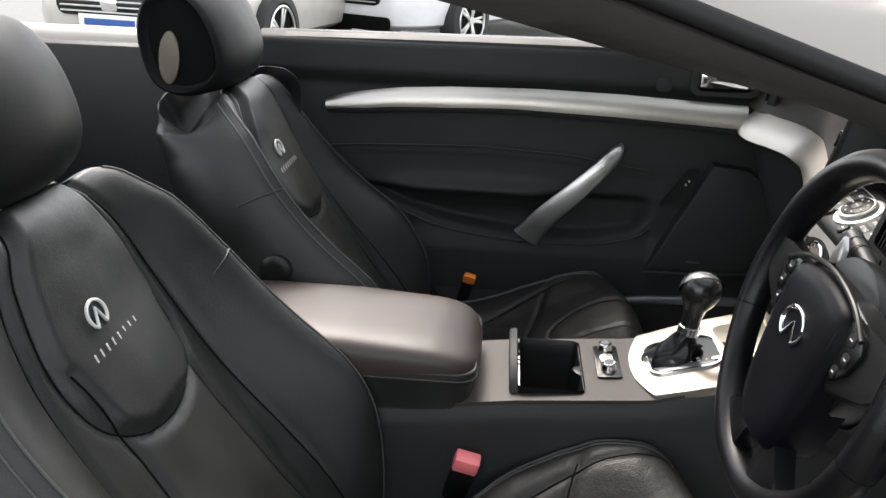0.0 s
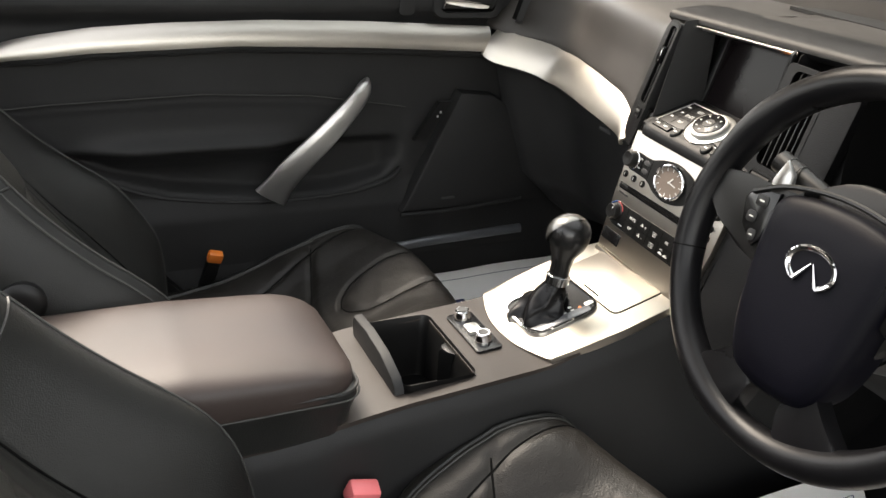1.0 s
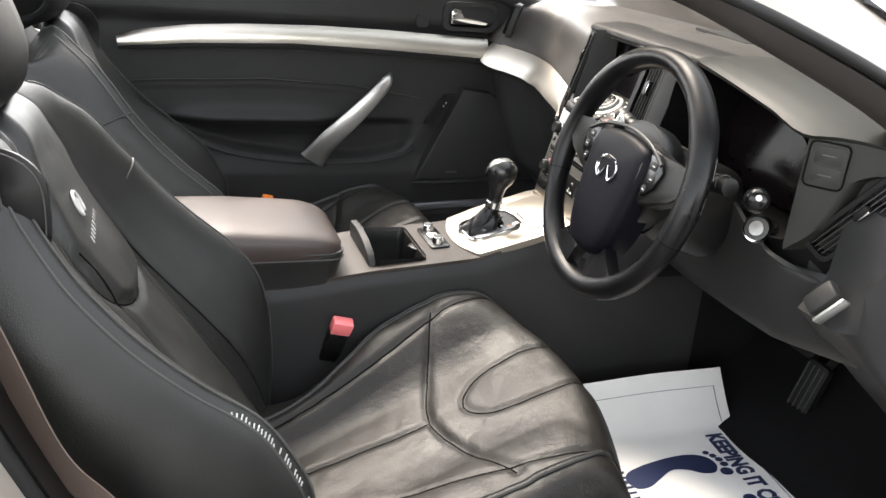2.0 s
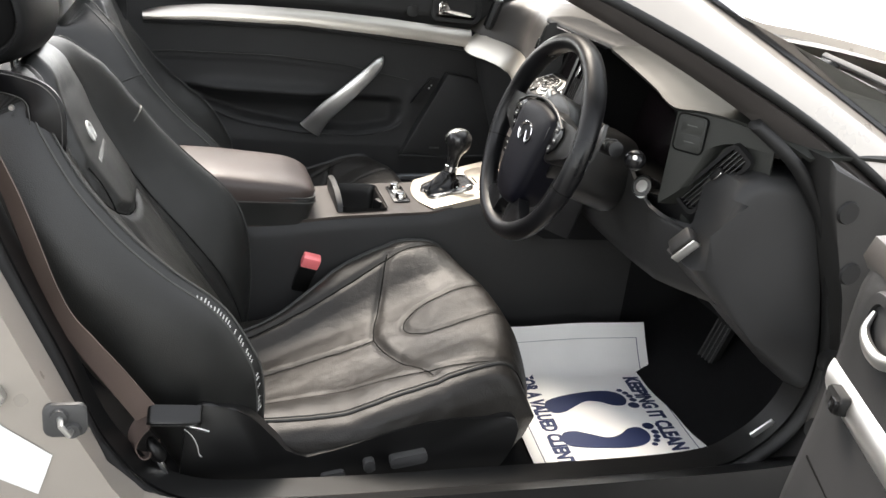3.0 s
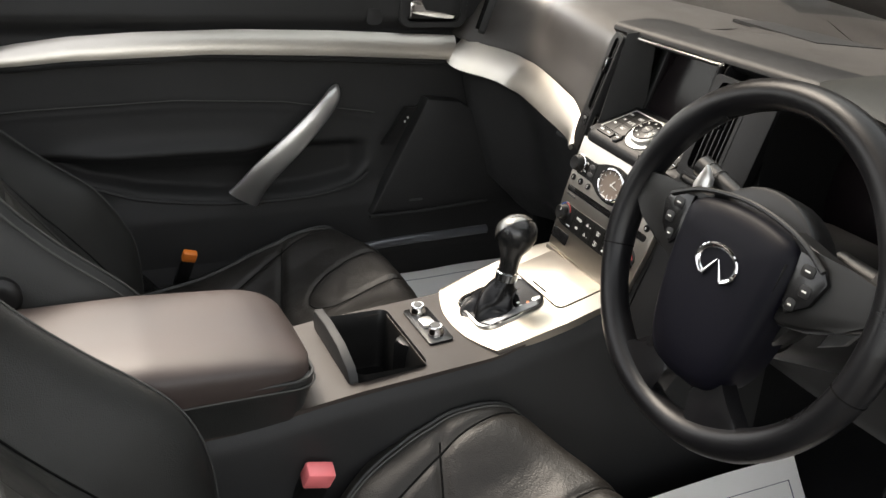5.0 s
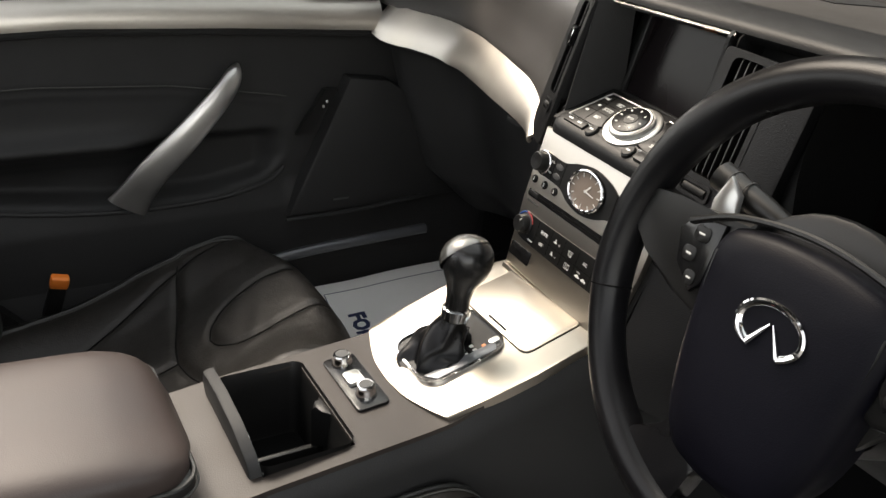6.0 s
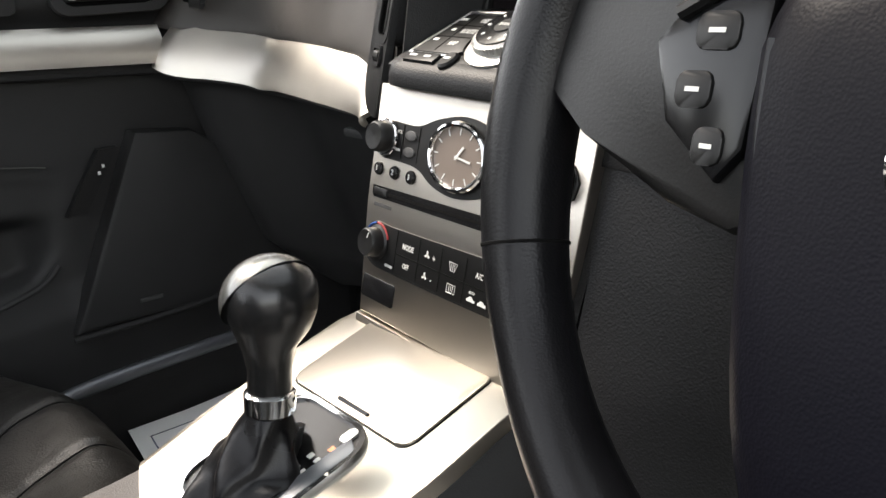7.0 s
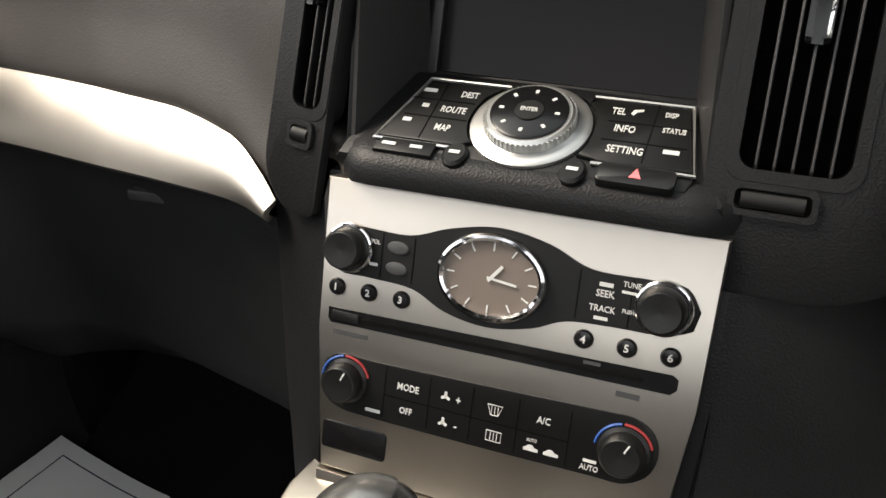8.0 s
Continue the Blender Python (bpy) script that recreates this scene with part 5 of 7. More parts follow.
part("lower_dash", sheet(lambda u, v: V((lerp(-0.40 - 0.24 * u, (-0.64, -0.60, -0.54, -0.48, -0.40), (0.640, 0.612, 0.585, 0.574, 0.572)) + 0.03 * v, -0.40 - 0.24 * u, 0.792 - 0.077 * v)), 20, 10, 0.005), HOOD, dash, "black lower dashboard", angle=60)
# firewall and toe boards under the dashboard
part("tunnel", rbox(0.45, 1.13, -0.10, 0.115, 0.25, 0.60, 0.02), CARPET, dash, "carpeted tunnel")
part("kick_side", rbox(0.84, 1.13, 0.655, 0.70, 0.26, 0.95, 0.01), CARPET, dash)
part("kick_side", rbox(0.88, 1.13, -0.70, -0.655, 0.26, 0.90, 0.01), CARPET, dash)
part("bulkhead", rbox(1.12, 1.15, -0.72, 0.72, 0.28, 0.95, 0.01), CARPET, dash)

# ---- steering wheel and column ----
wheel = thing("steering_wheel", (0.42, -0.366, 0.834), "black leather steering wheel with chrome badge and thumb buttons", "steering wheel")
TW = radians(15.5)
WM = fr((0.411, -0.366, 0.832), (0, -1, 0), (math.sin(TW), 0, math.cos(TW)))
WR = 0.1667
rings = []
for i in range(97):
    a = 2 * math.pi * i / 96
    d = abs(math.degrees(a) % 360)
    grip = 0.0155 + 0.0022 * max(math.exp(-((d - q) / 14) ** 2) for q in (35, 145)) + 0.0008 * math.cos(6 * a)
    c = V((WR * math.cos(a), WR * math.sin(a), 0))
    o = V((math.cos(a), math.sin(a), 0))
    rings.append([WM @ (c + o * (grip * math.cos(b)) + V((0, 0, 1.12 * grip * math.sin(b)))) for b in (2 * math.pi * j / 20 for j in range(20))])
part("rim", loft(rings, caps=False), WHEEL_LEATHER, wheel, "worn black leather rim", angle=80)
for deg in (30, 150, 195, 232, 308, 345):
    a = radians(deg)
    o = V((math.cos(a), math.sin(a), 0))
    part("rim_seam", tube([WM @ (o * WR + o * (0.0152 * math.cos(b)) + V((0, 0, 0.0170 * math.sin(b)))) for b in (2 * math.pi * j / 24 for j in range(24))], 0.0009, 5, closed=True), VOID, wheel)
hub = [(-0.066, 0.040), (-0.058, 0.058), (-0.03, 0.066), (0.0, 0.068), (0.03, 0.066), (0.058, 0.058), (0.066, 0.040), (0.064, 0.0), (0.055, -0.04), (0.040, -0.062), (0.02, -0.068), (0.0, -0.069), (-0.02, -0.068), (-0.040, -0.062), (-0.055, -0.04), (-0.064, 0.0)]
hub = [(1.10 * x, 1.02 * (y if y > 0 else 1.55 * y) - 0.012) for x, y in flat_spline(hub + hub[:1], 4)[:-1]]
rr_ = []
for z, k in ((-0.03, 0.96), (-0.004, 1.0), (0.008, 1.0), (0.015, 0.965), (0.019, 0.89), (0.0215, 0.72), (0.0228, 0.40), (0.023, 0.10)):
    rr_.append([WM @ V((x * k, y * k, z)) for x, y in hub[::-1]])
bag = part("airbag_cover", loft(rr_), AIRBAG, wheel, "grained black airbag cover", angle=60)
part("hub_back", cyl(WM, 0.075, 0.082, -0.055, -0.01, 32, 0.006), PLASTIC, wheel)
# spokes
for sg in (-1, 1):
    sp = [(0.050, 0.058), (0.085, 0.050), (0.120, 0.045), (0.165, 0.050), (0.168, 0.020), (0.135, 0.000), (0.10, -0.018), (0.075, -0.024), (0.055, -0.015)]
    sp = [(sg * x, y) for x, y in sp]
    part("side_spoke", prism(sp if sg > 0 else sp[::-1], WM, -0.014, 0.008, 0.005), PLASTIC, wheel, "black spoke with thumb buttons", angle=35)
    bt = [(0.070, 0.046), (0.098, 0.042), (0.108, 0.030), (0.100, 0.006), (0.080, -0.010), (0.072, 0.000)]
    bt = [(sg * x, y) for x, y in bt]
    bp = part("button_panel", prism(bt if sg > 0 else bt[::-1], WM, 0.006, 0.0125, 0.002), GLOSS, wheel)
    for x, y, w in ((0.086, 0.033, 0.014), (0.091, 0.016, 0.012), (0.083, 0.000, 0.010)):
        part("button", prism(rounded(w, 0.011, 0.003), at(WM, sg * x, y, 0.012), 0, 0.0014, 0.0006), KEY, bp)
        part("print_bar", rbox(-w * 0.2, w * 0.2, -0.0007, 0.0007, 0, 0.0003, 0, at(WM, sg * x, y, 0.0135)), PRINT, bp, smooth=False)
    low = flat_spline([(0.042, -0.092), (0.064, -0.112), (0.092, -0.136), (0.076, -0.152), (0.044, -0.163), (0.028, -0.156), (0.018, -0.122)], 4)
    low = [(sg * x, y) for x, y in low]
    part("lower_spoke", prism(low[::-1] if sg > 0 else low, WM, -0.012, 0.009, 0.005, 3), WHEEL_LEATHER, wheel, "leather-wrapped lower spoke", angle=50)
    ed = [(0.066, 0.030, 0.017), (0.064, 0.0, 0.017), (0.056, -0.040, 0.016), (0.036, -0.066, 0.014)]
    part("trim_line", tube(spline([WM @ V((sg * x, y, z)) for x, y, z in ed], 6), 0.0016, 6), GLOSS, wheel)
part("top_edge", tube([WM @ V((x, y, 0.013)) for x, y in flat_spline([(-0.10, 0.038), (-0.06, 0.056), (0, 0.064), (0.06, 0.056), (0.10, 0.038)], 8)], 0.0026, 8), PLASTIC, wheel)
# badge: an open oval with two strokes
bm_ = at(WM, 0.0, 0.001, 0.0225)
part("badge", tube([bm_ @ V((0.025 * math.cos(a), 0.0165 * math.sin(a), 0.001)) for a in (radians(-58 + k * 296 / 44) for k in range(45))], 0.0030, 8, flat=0.7), CHROME, bag, "chrome badge")
for sg in (-1, 1):
    part("badge", tube([bm_ @ V((sg * 0.0125, -0.0145, 0.001)), bm_ @ V((sg * 0.001, 0.004, 0.0012))], lambda t: 0.0034 - 0.0022 * t, 8, flat=0.7), CHROME, bag)
# column shroud, stalks, paddles, start button
column = thing("steering_column", (0.55, -0.366, 0.80), "black steering column shroud with stalks and bright ignition barrel", "steering column")
part("shroud", loft([[WM @ V((k * x, k * y - 0.012, z)) for x, y in rounded(0.135, 0.125, 0.04, 6)] for z, k in ((-0.045, 0.95), (-0.06, 1.0), (-0.15, 1.1), (-0.16, 1.05))]), PLASTIC, column, angle=50)
for sg in (-1, 1):
    st = part("stalk", tube([WM @ V(p) for p in ((sg * 0.05, 0.040, -0.07), (sg * 0.10, 0.054 if sg < 0 else 0.036, -0.066), (sg * 0.150, 0.066 if sg < 0 else 0.044, -0.062))], lambda t: 0.0095 + 0.003 * smoothstep(0.45, 0.55, t), 16), PLASTIC, column, "black column stalk")
    for dx in (0.118, 0.134):
        part("stalk_ring", tube([WM @ (V((sg * dx, (0.058 if sg < 0 else 0.040) + 0.25 * (dx - 0.118), -0.063)) + V((0, 0.0127 * math.cos(a), 0.0127 * math.sin(a)))) for a in (2 * math.pi * j / 24 for j in range(24))], 0.0008, 5, closed=True), GREY_PLASTIC, st)
    bars(WM @ Matrix.Translation((sg * 0.126, 0.061 if sg < 0 else 0.044, -0.0505)), 0.006, 0.003, st)
    pd = [(0.088, -0.035), (0.112, -0.02), (0.128, 0.015), (0.132, 0.05), (0.124, 0.072), (0.110, 0.06), (0.104, 0.02)]
    pd = [(sg * x, y) for x, y in pd]
    part("shift_paddle", prism(pd if sg > 0 else pd[::-1], WM, -0.046, -0.040, 0.002), SATIN if sg < 0 else GREY_PLASTIC, column, "curved shift paddle")
# stalk end and chrome-ringed ignition switch
km_ = fr((0.500, -0.548, 0.852), (0.75, -0.65, 0), (0.25, 0.1, 0.96))
ke = part("stalk_end", turned(km_, [(0.010, -0.03), (0.015, -0.014), (0.0165, -0.004), (0.0145, 0.007), (0.009, 0.012), (0.0, 0.0135)], 28), GLOSS, column, "glossy dark stalk end")
part("dot", turned(at(km_, 0.002, 0.003, 0.0125), [(0.004, 0), (0.003, 0.0012), (0, 0.0015)], 16), WHITE, ke)
im = fr((0.553, -0.500, 0.794), (0.45, -0.89, 0), (0.35, 0.1, 0.93))
ig = part("ignition_switch", turned(im, [(0.0195, -0.03), (0.0195, 0.0), (0.0185, 0.003), (0.0165, 0.003), (0.016, 0.0)], 36), CHROME, column, "chrome ignition ring")
part("ignition_face", turned(im, [(0.016, -0.002), (0.0155, 0.0015), (0.0105, 0.0025), (0.0, 0.0025)], 28), GREY_PLASTIC, ig)
part("ignition_cap", turned(im, [(0.0105, 0.002), (0.0100, 0.0045), (0.0, 0.005)], 28), SATIN, ig)

# leather corner between the strip's end and the stack
part("corner_wrap", sheet(lambda u, v: V((lerp(0.80 - 0.20 * v, (0.60, 0.66, 0.74, 0.805), (0.500, 0.513, 0.534, 0.551)) + 0.006 + (0.032 + 0.04 * v) * u ** 1.3, 0.0985 + 0.058 * u, 0.80 - 0.20 * v)), 14, 24, 0.004), HOOD, dash, angle=60)

part("stack_cheek", sheet(lambda u, v: V((lerp(0.812 - 0.21 * v, (0.60, 0.66, 0.74, 0.805), (0.500, 0.513, 0.534, 0.551)) + 0.004 + 0.055 * u ** 1.6, lerp(v, (0, 0.5, 1), (-0.1205, -0.1165, -0.1085)) - 0.15 * u, 0.812 - 0.21 * v + 0.012 * u * (1 - v))), 20, 24, 0.004), HOOD, dash, "leather-grained console cheek", angle=60)

# ---- far door ----
door = thing("passenger_door", (0.1, 0.72, 0.30), "black door card with aluminium strip and diagonal silver pull handle", "car door")
DY = 0.690


def card(x, z):
    """Depth of the door card: how far its surface stands at (x, z)."""
    y = DY
    y -= 0.030 * smoothstep(0.86, 0.90, z) * smoothstep(0.975, 0.95, z)
    y += 0.020 * smoothstep(0.955, 1.0, z)
    # pocket scooped round the handle
    cx = (x - 0.10) / 0.34
    lowr = lerp(x, (-0.22, -0.105, -0.017, 0.143, 0.302, 0.396, 0.44), (0.64, 0.592, 0.562, 0.541, 0.542, 0.561, 0.60))
    inside = smoothstep(lowr - 0.006, lowr + 0.014, z) * smoothstep(0.650, 0.622, z) * smoothstep(-0.26, -0.20, x) * smoothstep(0.44, 0.39, x)
    y += 0.035 * inside
    # padded elbow rest over the pocket
    y -= 0.034 * math.exp(-((z - 0.630) / 0.026) ** 2) * smoothstep(-0.20, -0.06, x) * smoothstep(0.26, 0.16, x)
    y -= 0.018 * smoothstep(0.56, 0.50, z)
    # stitched crease across the insert
    zc = lerp(x, (-0.4, -0.2, 0.05, 0.25, 0.43, 0.6), (0.712, 0.727, 0.735, 0.725, 0.697, 0.66))
    y += 0.003 * math.exp(-((z - zc) / 0.004) ** 2) * smoothstep(0.46, 0.43, x)
    y += 0.004 * smoothstep(zc + 0.004, zc - 0.02, z) * smoothstep(0.46, 0.43, x)
    return y


part("door_card", sheet(lambda u, v: V((-0.42 + 1.32 * u, card(-0.42 + 1.32 * u, 0.33 + 0.64 * v), 0.33 + 0.64 * v)), 150, 130, 0.004), SOFT, door, "black moulded door card", angle=70)
part("belt_pad", loft([[V((x, y, z + 0.006 * math.sin((x + 0.4) * 2.2))) for y, z in ((0.665, 0.945), (0.668, 0.958), (0.685, 0.966), (0.725, 0.967), (0.75, 0.960), (0.75, 0.93), (0.70, 0.93))] for x in (-0.40 + 1.30 * i / 30 for i in range(31))]), SOFT, door, "grey-black belt line pad", angle=50)
part("stitch_line", tube([V((x, card(x, z) - 0.0045, z)) for x, z in ((-0.40 + 0.84 * k / 60, lerp(-0.40 + 0.84 * k / 60, (-0.4, -0.2, 0.05, 0.25, 0.43, 0.6), (0.712, 0.727, 0.735, 0.725, 0.697, 0.66)) + 0.007) for k in range(61))], 0.0012, 5), THREAD, door)


def door_strip(u, v):
    x = -0.277 + 0.875 * u
    zt = lerp(x, (-0.277, -0.24, -0.204, -0.12, -0.012, 0.165, 0.341, 0.60), (0.821, 0.836, 0.844, 0.856, 0.863, 0.867, 0.864, 0.853))
    zb = lerp(x, (-0.277, -0.20, -0.131, 0.108, 0.344, 0.60), (0.818, 0.820, 0.826, 0.834, 0.827, 0.814))
    return V((x, 0.659 - 0.006 * math.sin(math.pi * v) + 0.014 * v, zb + (zt - zb) * v))


part("trim_strip", sheet(door_strip, 60, 8, -0.010), ALU, door, "brushed aluminium strip")
part("strip_seam", tube([door_strip(k / 40, 0) + V((0, 0.008, -0.008)) for k in range(41)], 0.007, 8), SOFT, door)
part("pocket_lip", tube(spline([(-0.16, 0.674, 0.612), (-0.105, 0.671, 0.588), (-0.017, 0.670, 0.558), (0.143, 0.670, 0.537), (0.302, 0.670, 0.538), (0.396, 0.672, 0.557), (0.43, 0.676, 0.580)], 8), 0.0045, 8), SOFT, door)
# diagonal pull handle
hp = spline([(0.165, 0.668, 0.545), (0.20, 0.648, 0.600), (0.265, 0.634, 0.670), (0.325, 0.640, 0.733), (0.352, 0.668, 0.765)], 10)
rings = []
for i, p in enumerate(hp):
    f = i / (len(hp) - 1)
    d = (hp[min(i + 1, len(hp) - 1)] - hp[max(i - 1, 0)]).normalized()
    wv = d.cross(V((0, 1, 0))).normalized()
    nv = d.cross(wv).normalized()
    w = lerp(f, (0, 0.15, 0.5, 0.85, 1), (0.033, 0.027, 0.022, 0.015, 0.004))
    t = lerp(f, (0, 0.9, 1), (0.010, 0.010, 0.004))
    rings.append([p + wv * (w * math.copysign(abs(math.cos(a)) ** 0.7, math.cos(a))) + nv * (t * math.sin(a)) for a in (2 * math.pi * j / 24 for j in range(24))])
part("pull_handle", loft(rings), HANDLE, door, "satin silver diagonal pull handle", angle=60)
# inside handle
hm = fr((0.545, 0.660, 0.912), (1, 0, 0), (0, 0, 1))
lev = part("handle_bezel", ring_plate(rounded(0.145, 0.072, 0.022), rounded(0.118, 0.050, 0.016), hm, -0.004, 0.006, 0.003), SOFT, door)
part("recess", prism(rounded(0.118, 0.050, 0.016), hm, -0.010, -0.003), VOID, lev)
part("lever", prism([(-0.052, -0.018), (0.040, -0.018), (0.048, -0.010), (0.020, -0.006), (-0.022, -0.004), (-0.028, 0.018), (-0.045, 0.020), (-0.052, 0.012)], hm, -0.003, 0.010, 0.003), CHROME, lev, "chrome door lever")
part("lock_button", prism(rounded(0.030, 0.030, 0.007), fr((0.422, 0.662, 0.897), (1, 0, 0), (0, 0, 1)), -0.004, 0.005, 0.002), SOFT, door, "rounded square cover button")
part("window_switch", loft([[V((0.455 + 0.05 * k + 0.012 * a, 0.655 + b, 0.645 + 0.075 * k)) for a, b in ((-1, 0), (1, 0), (1, -0.012), (-1, -0.012))] for k in (0, 0.33, 0.66, 1)]), PLASTIC, door, "window switch panel")
for k in range(2):
    part("switch_mark", rbox(0.488 + k * 0.006, 0.491 + k * 0.006, 0.6405, 0.6425, 0.690 + k * 0.008, 0.694 + k * 0.008, 0), PRINT, door)
# speaker panel and door bin
sp = [(0.43, 0.49), (0.545, 0.733), (0.62, 0.725), (0.80, 0.60), (0.80, 0.49)]
part("speaker_panel", prism(sp, fr((0, 0.678, 0), (1, 0, 0), (0, 0, 1)), -0.01, 0.022, 0.008), SOFT, door, "fine-mesh speaker panel", angle=35)
part("bin_edge", tube(spline([(0.425, 0.650, 0.488), (0.55, 0.648, 0.490), (0.70, 0.650, 0.500)], 8), 0.004, 8), SOFT, door)
part("badge_bar", rbox(0.515, 0.545, 0.653, 0.656, 0.512, 0.517, 0.001), GREY_PLASTIC, door)
part("lower_rail", tube(spline([(0.30, 0.645, 0.400), (0.43, 0.640, 0.425), (0.60, 0.640, 0.432), (0.70, 0.642, 0.434)], 8), 0.010, 10), RAIL, door, "satin dark rail")
part("lower_card", sheet(lambda u, v: V((-0.42 + 1.32 * u, 0.652 + 0.03 * v, 0.27 + 0.15 * v)), 20, 6, 0.004), SOFT, door)
part("outer_skin", loft([[V((x, y, z)) for y, z in ((0.752, 0.955), (0.80, 0.945), (0.87, 0.88), (0.895, 0.72), (0.89, 0.5), (0.86, 0.30), (0.78, 0.26), (0.752, 0.30))] for x in (-0.42, 0.0, 0.45, 0.90)]), PAINT, door, "champagne painted outer door skin", angle=50)

# ---- cabin floor and body shell ----
def floor_z(x, y=0.0):
    return lerp(x, (-1.3, -0.15, 0.55, 0.80, 0.95, 1.13), (0.27, 0.262, 0.265, 0.285, 0.36, 0.56))


def tag_part(ob, label, category, kind="structure"):
    return tagged(ob, label, category, kind=kind)


tag_part(part("floor", sheet(lambda u, v: V((-1.3 + 2.44 * u, -0.665 + 1.36 * v, floor_z(-1.3 + 2.44 * u))), 60, 30, -0.01), CARPET), "black carpeted car floor", "floor")
ground = tag_part(part("ground", sheet(lambda u, v: V((-600 + 1200 * u, -600 + 1200 * v, 0.0)), 2, 2), ASPHALT), "pale grey paved forecourt", "ground")


shell = thing("convertible_car", (0.1, -0.7, 0.05), "champagne convertible body seen through its open doorway", "car")


# doorway: sill, lock pillar, hinge pillar, with a rubber seal round the opening
def swept(path, sect, n=8):
    """Sweeps a section (across, out) along a path in the doorway's plane; out is -y."""
    p = spline(path, n)
    rings = []
    for i in range(len(p)):
        d = (p[min(i + 1, len(p) - 1)] - p[max(i - 1, 0)]).normalized()
        across = d.cross(V((0, -1, 0))).normalized()
        rings.append([p[i] + across * a + V((0, -1, 0)) * b for a, b in sect])
    return loft(rings)


DOORWAY = [(-0.405, -0.690, 0.86), (-0.365, -0.690, 0.735), (-0.312, -0.690, 0.60), (-0.255, -0.690, 0.455), (-0.165, -0.690, 0.365), (0.0, -0.690, 0.345), (0.35, -0.690, 0.345), (0.66, -0.690, 0.352), (0.76, -0.690, 0.385), (0.825, -0.690, 0.46), (0.84, -0.690, 0.56), (0.81, -0.690, 0.68), (0.765, -0.690, 0.79), (0.70, -0.685, 0.875), (0.60, -0.672, 0.945), (0.45, -0.662, 1.020), (0.30, -0.65, 1.085), (0.12, -0.632, 1.150), (0.0, -0.60, 1.19)]
part("door_seal", swept(DOORWAY[:14] + [(0.655, -0.678, 0.915), (0.615, -0.655, 0.945)], [(0.010 * math.cos(a), 0.012 * math.sin(a)) for a in (2 * math.pi * j / 10 for j in range(10))]), RUBBER, shell, "black rubber door seal", angle=70)
part("inner_trim", swept([(x, -0.660, z) for x, y, z in DOORWAY[:13]], [(-0.010, 0.02), (0.008, 0.02), (0.012, -0.01), (0.012, -0.03), (-0.010, -0.03)]), PLASTIC, shell, "black scuff trim", angle=50)
# painted lock pillar behind the doorway
lock = [(-0.43, 0.98), (-0.402, 0.86), (-0.365, 0.735), (-0.31, 0.60), (-0.252, 0.455), (-0.168, 0.355), (-0.10, 0.29), (-0.10, 0.20), (-1.45, 0.20), (-1.45, 0.93), (-0.9, 0.965)]
pil = part("rear_quarter", prism(lock[::-1], fr((0, -0.735, 0), (1, 0, 0), (0, 0, 1)), -0.10, 0.030, 0.012, 3), PAINT, shell, "champagne painted lock pillar and quarter panel", angle=35)
part("pillar_step", swept([(x - 0.030, -0.715, z) for x, y, z in DOORWAY[:6]], [(-0.026, 0.02), (0.008, 0.014), (0.012, -0.02), (-0.026, -0.02)]), PAINT, shell, angle=50)
part("sill", swept([(-0.14, -0.73, 0.318), (0.0, -0.73, 0.308), (0.35, -0.73, 0.308), (0.70, -0.73, 0.315), (0.84, -0.73, 0.33)], [(-0.03, 0.06), (0.0, 0.055), (0.016, 0.03), (0.018, -0.04), (-0.06, -0.04), (-0.12, 0.05)]), PLASTIC, shell, "black door sill", angle=50)
part("pillar_upper_cover", prism([(-0.365, 0.725), (-0.402, 0.86), (-0.43, 0.985), (-0.62, 0.985), (-0.62, 0.705)][::-1], fr((0, -0.735, 0), (1, 0, 0), (0, 0, 1)), -0.06, 0.036, 0.01, 3), SOFT, shell, "black upper pillar cover", angle=35)
pm = fr((-0.290, -0.766, 0.566), (1, 0, 0), (0, 0, 1))
strk = part("striker", prism(rounded(0.048, 0.044, 0.010), pm, 0.0, 0.006, 0.002), GREY_PLASTIC, shell, "door striker loop")
part("bolt", cyl(at(pm, -0.006, 0.008, 0.006), 0.010, 0.009, 0, 0.006, 12), GREY_PLASTIC, strk)
part("bolt", cyl(at(pm, 0.008, -0.012, 0.006), 0.010, 0.009, 0, 0.006, 12), GREY_PLASTIC, strk)
part("loop", tube([at(pm, -0.006, 0.008, 0.006) @ V(p) for p in ((0, 0, 0), (0.004, -0.004, 0.018), (0.012, -0.016, 0.018), (0.014, -0.02, 0))], 0.0035, 8), SATIN, strk)
part("pillar_sticker", prism([(-0.04, 0.055), (-0.012, 0.030), (0.030, -0.005), (0.012, -0.060), (-0.04, -0.028)], fr((-0.336, -0.7665, 0.520), (1, 0, 0), (0, 0, 1)), 0, 0.0006), WHITE, shell, "white sticker")
part("latch_plate", prism(rounded(0.03, 0.022, 0.006), fr((-0.367, -0.766, 0.600), (1, 0, 0.5), (-0.5, 0, 1)), 0, 0.012, 0.004), SATIN, shell)
# hinge pillar
hin = [(0.86, 0.20), (0.99, 0.20), (1.02, 0.60), (1.0, 0.74), (0.92, 0.80), (0.80, 0.872), (0.70, 0.918), (0.715, 0.865), (0.752, 0.795), (0.795, 0.70), (0.845, 0.56), (0.85, 0.45), (0.79, 0.36), (0.70, 0.32), (0.70, 0.20)]
hp_ = part("hinge_pillar", prism(hin, fr((0, -0.712, 0), (1, 0, 0), (0, 0, 1)), -0.05, 0.018, 0.008, 3), PILLAR, shell, "dull dark hinge pillar with rubber plugs", angle=35)
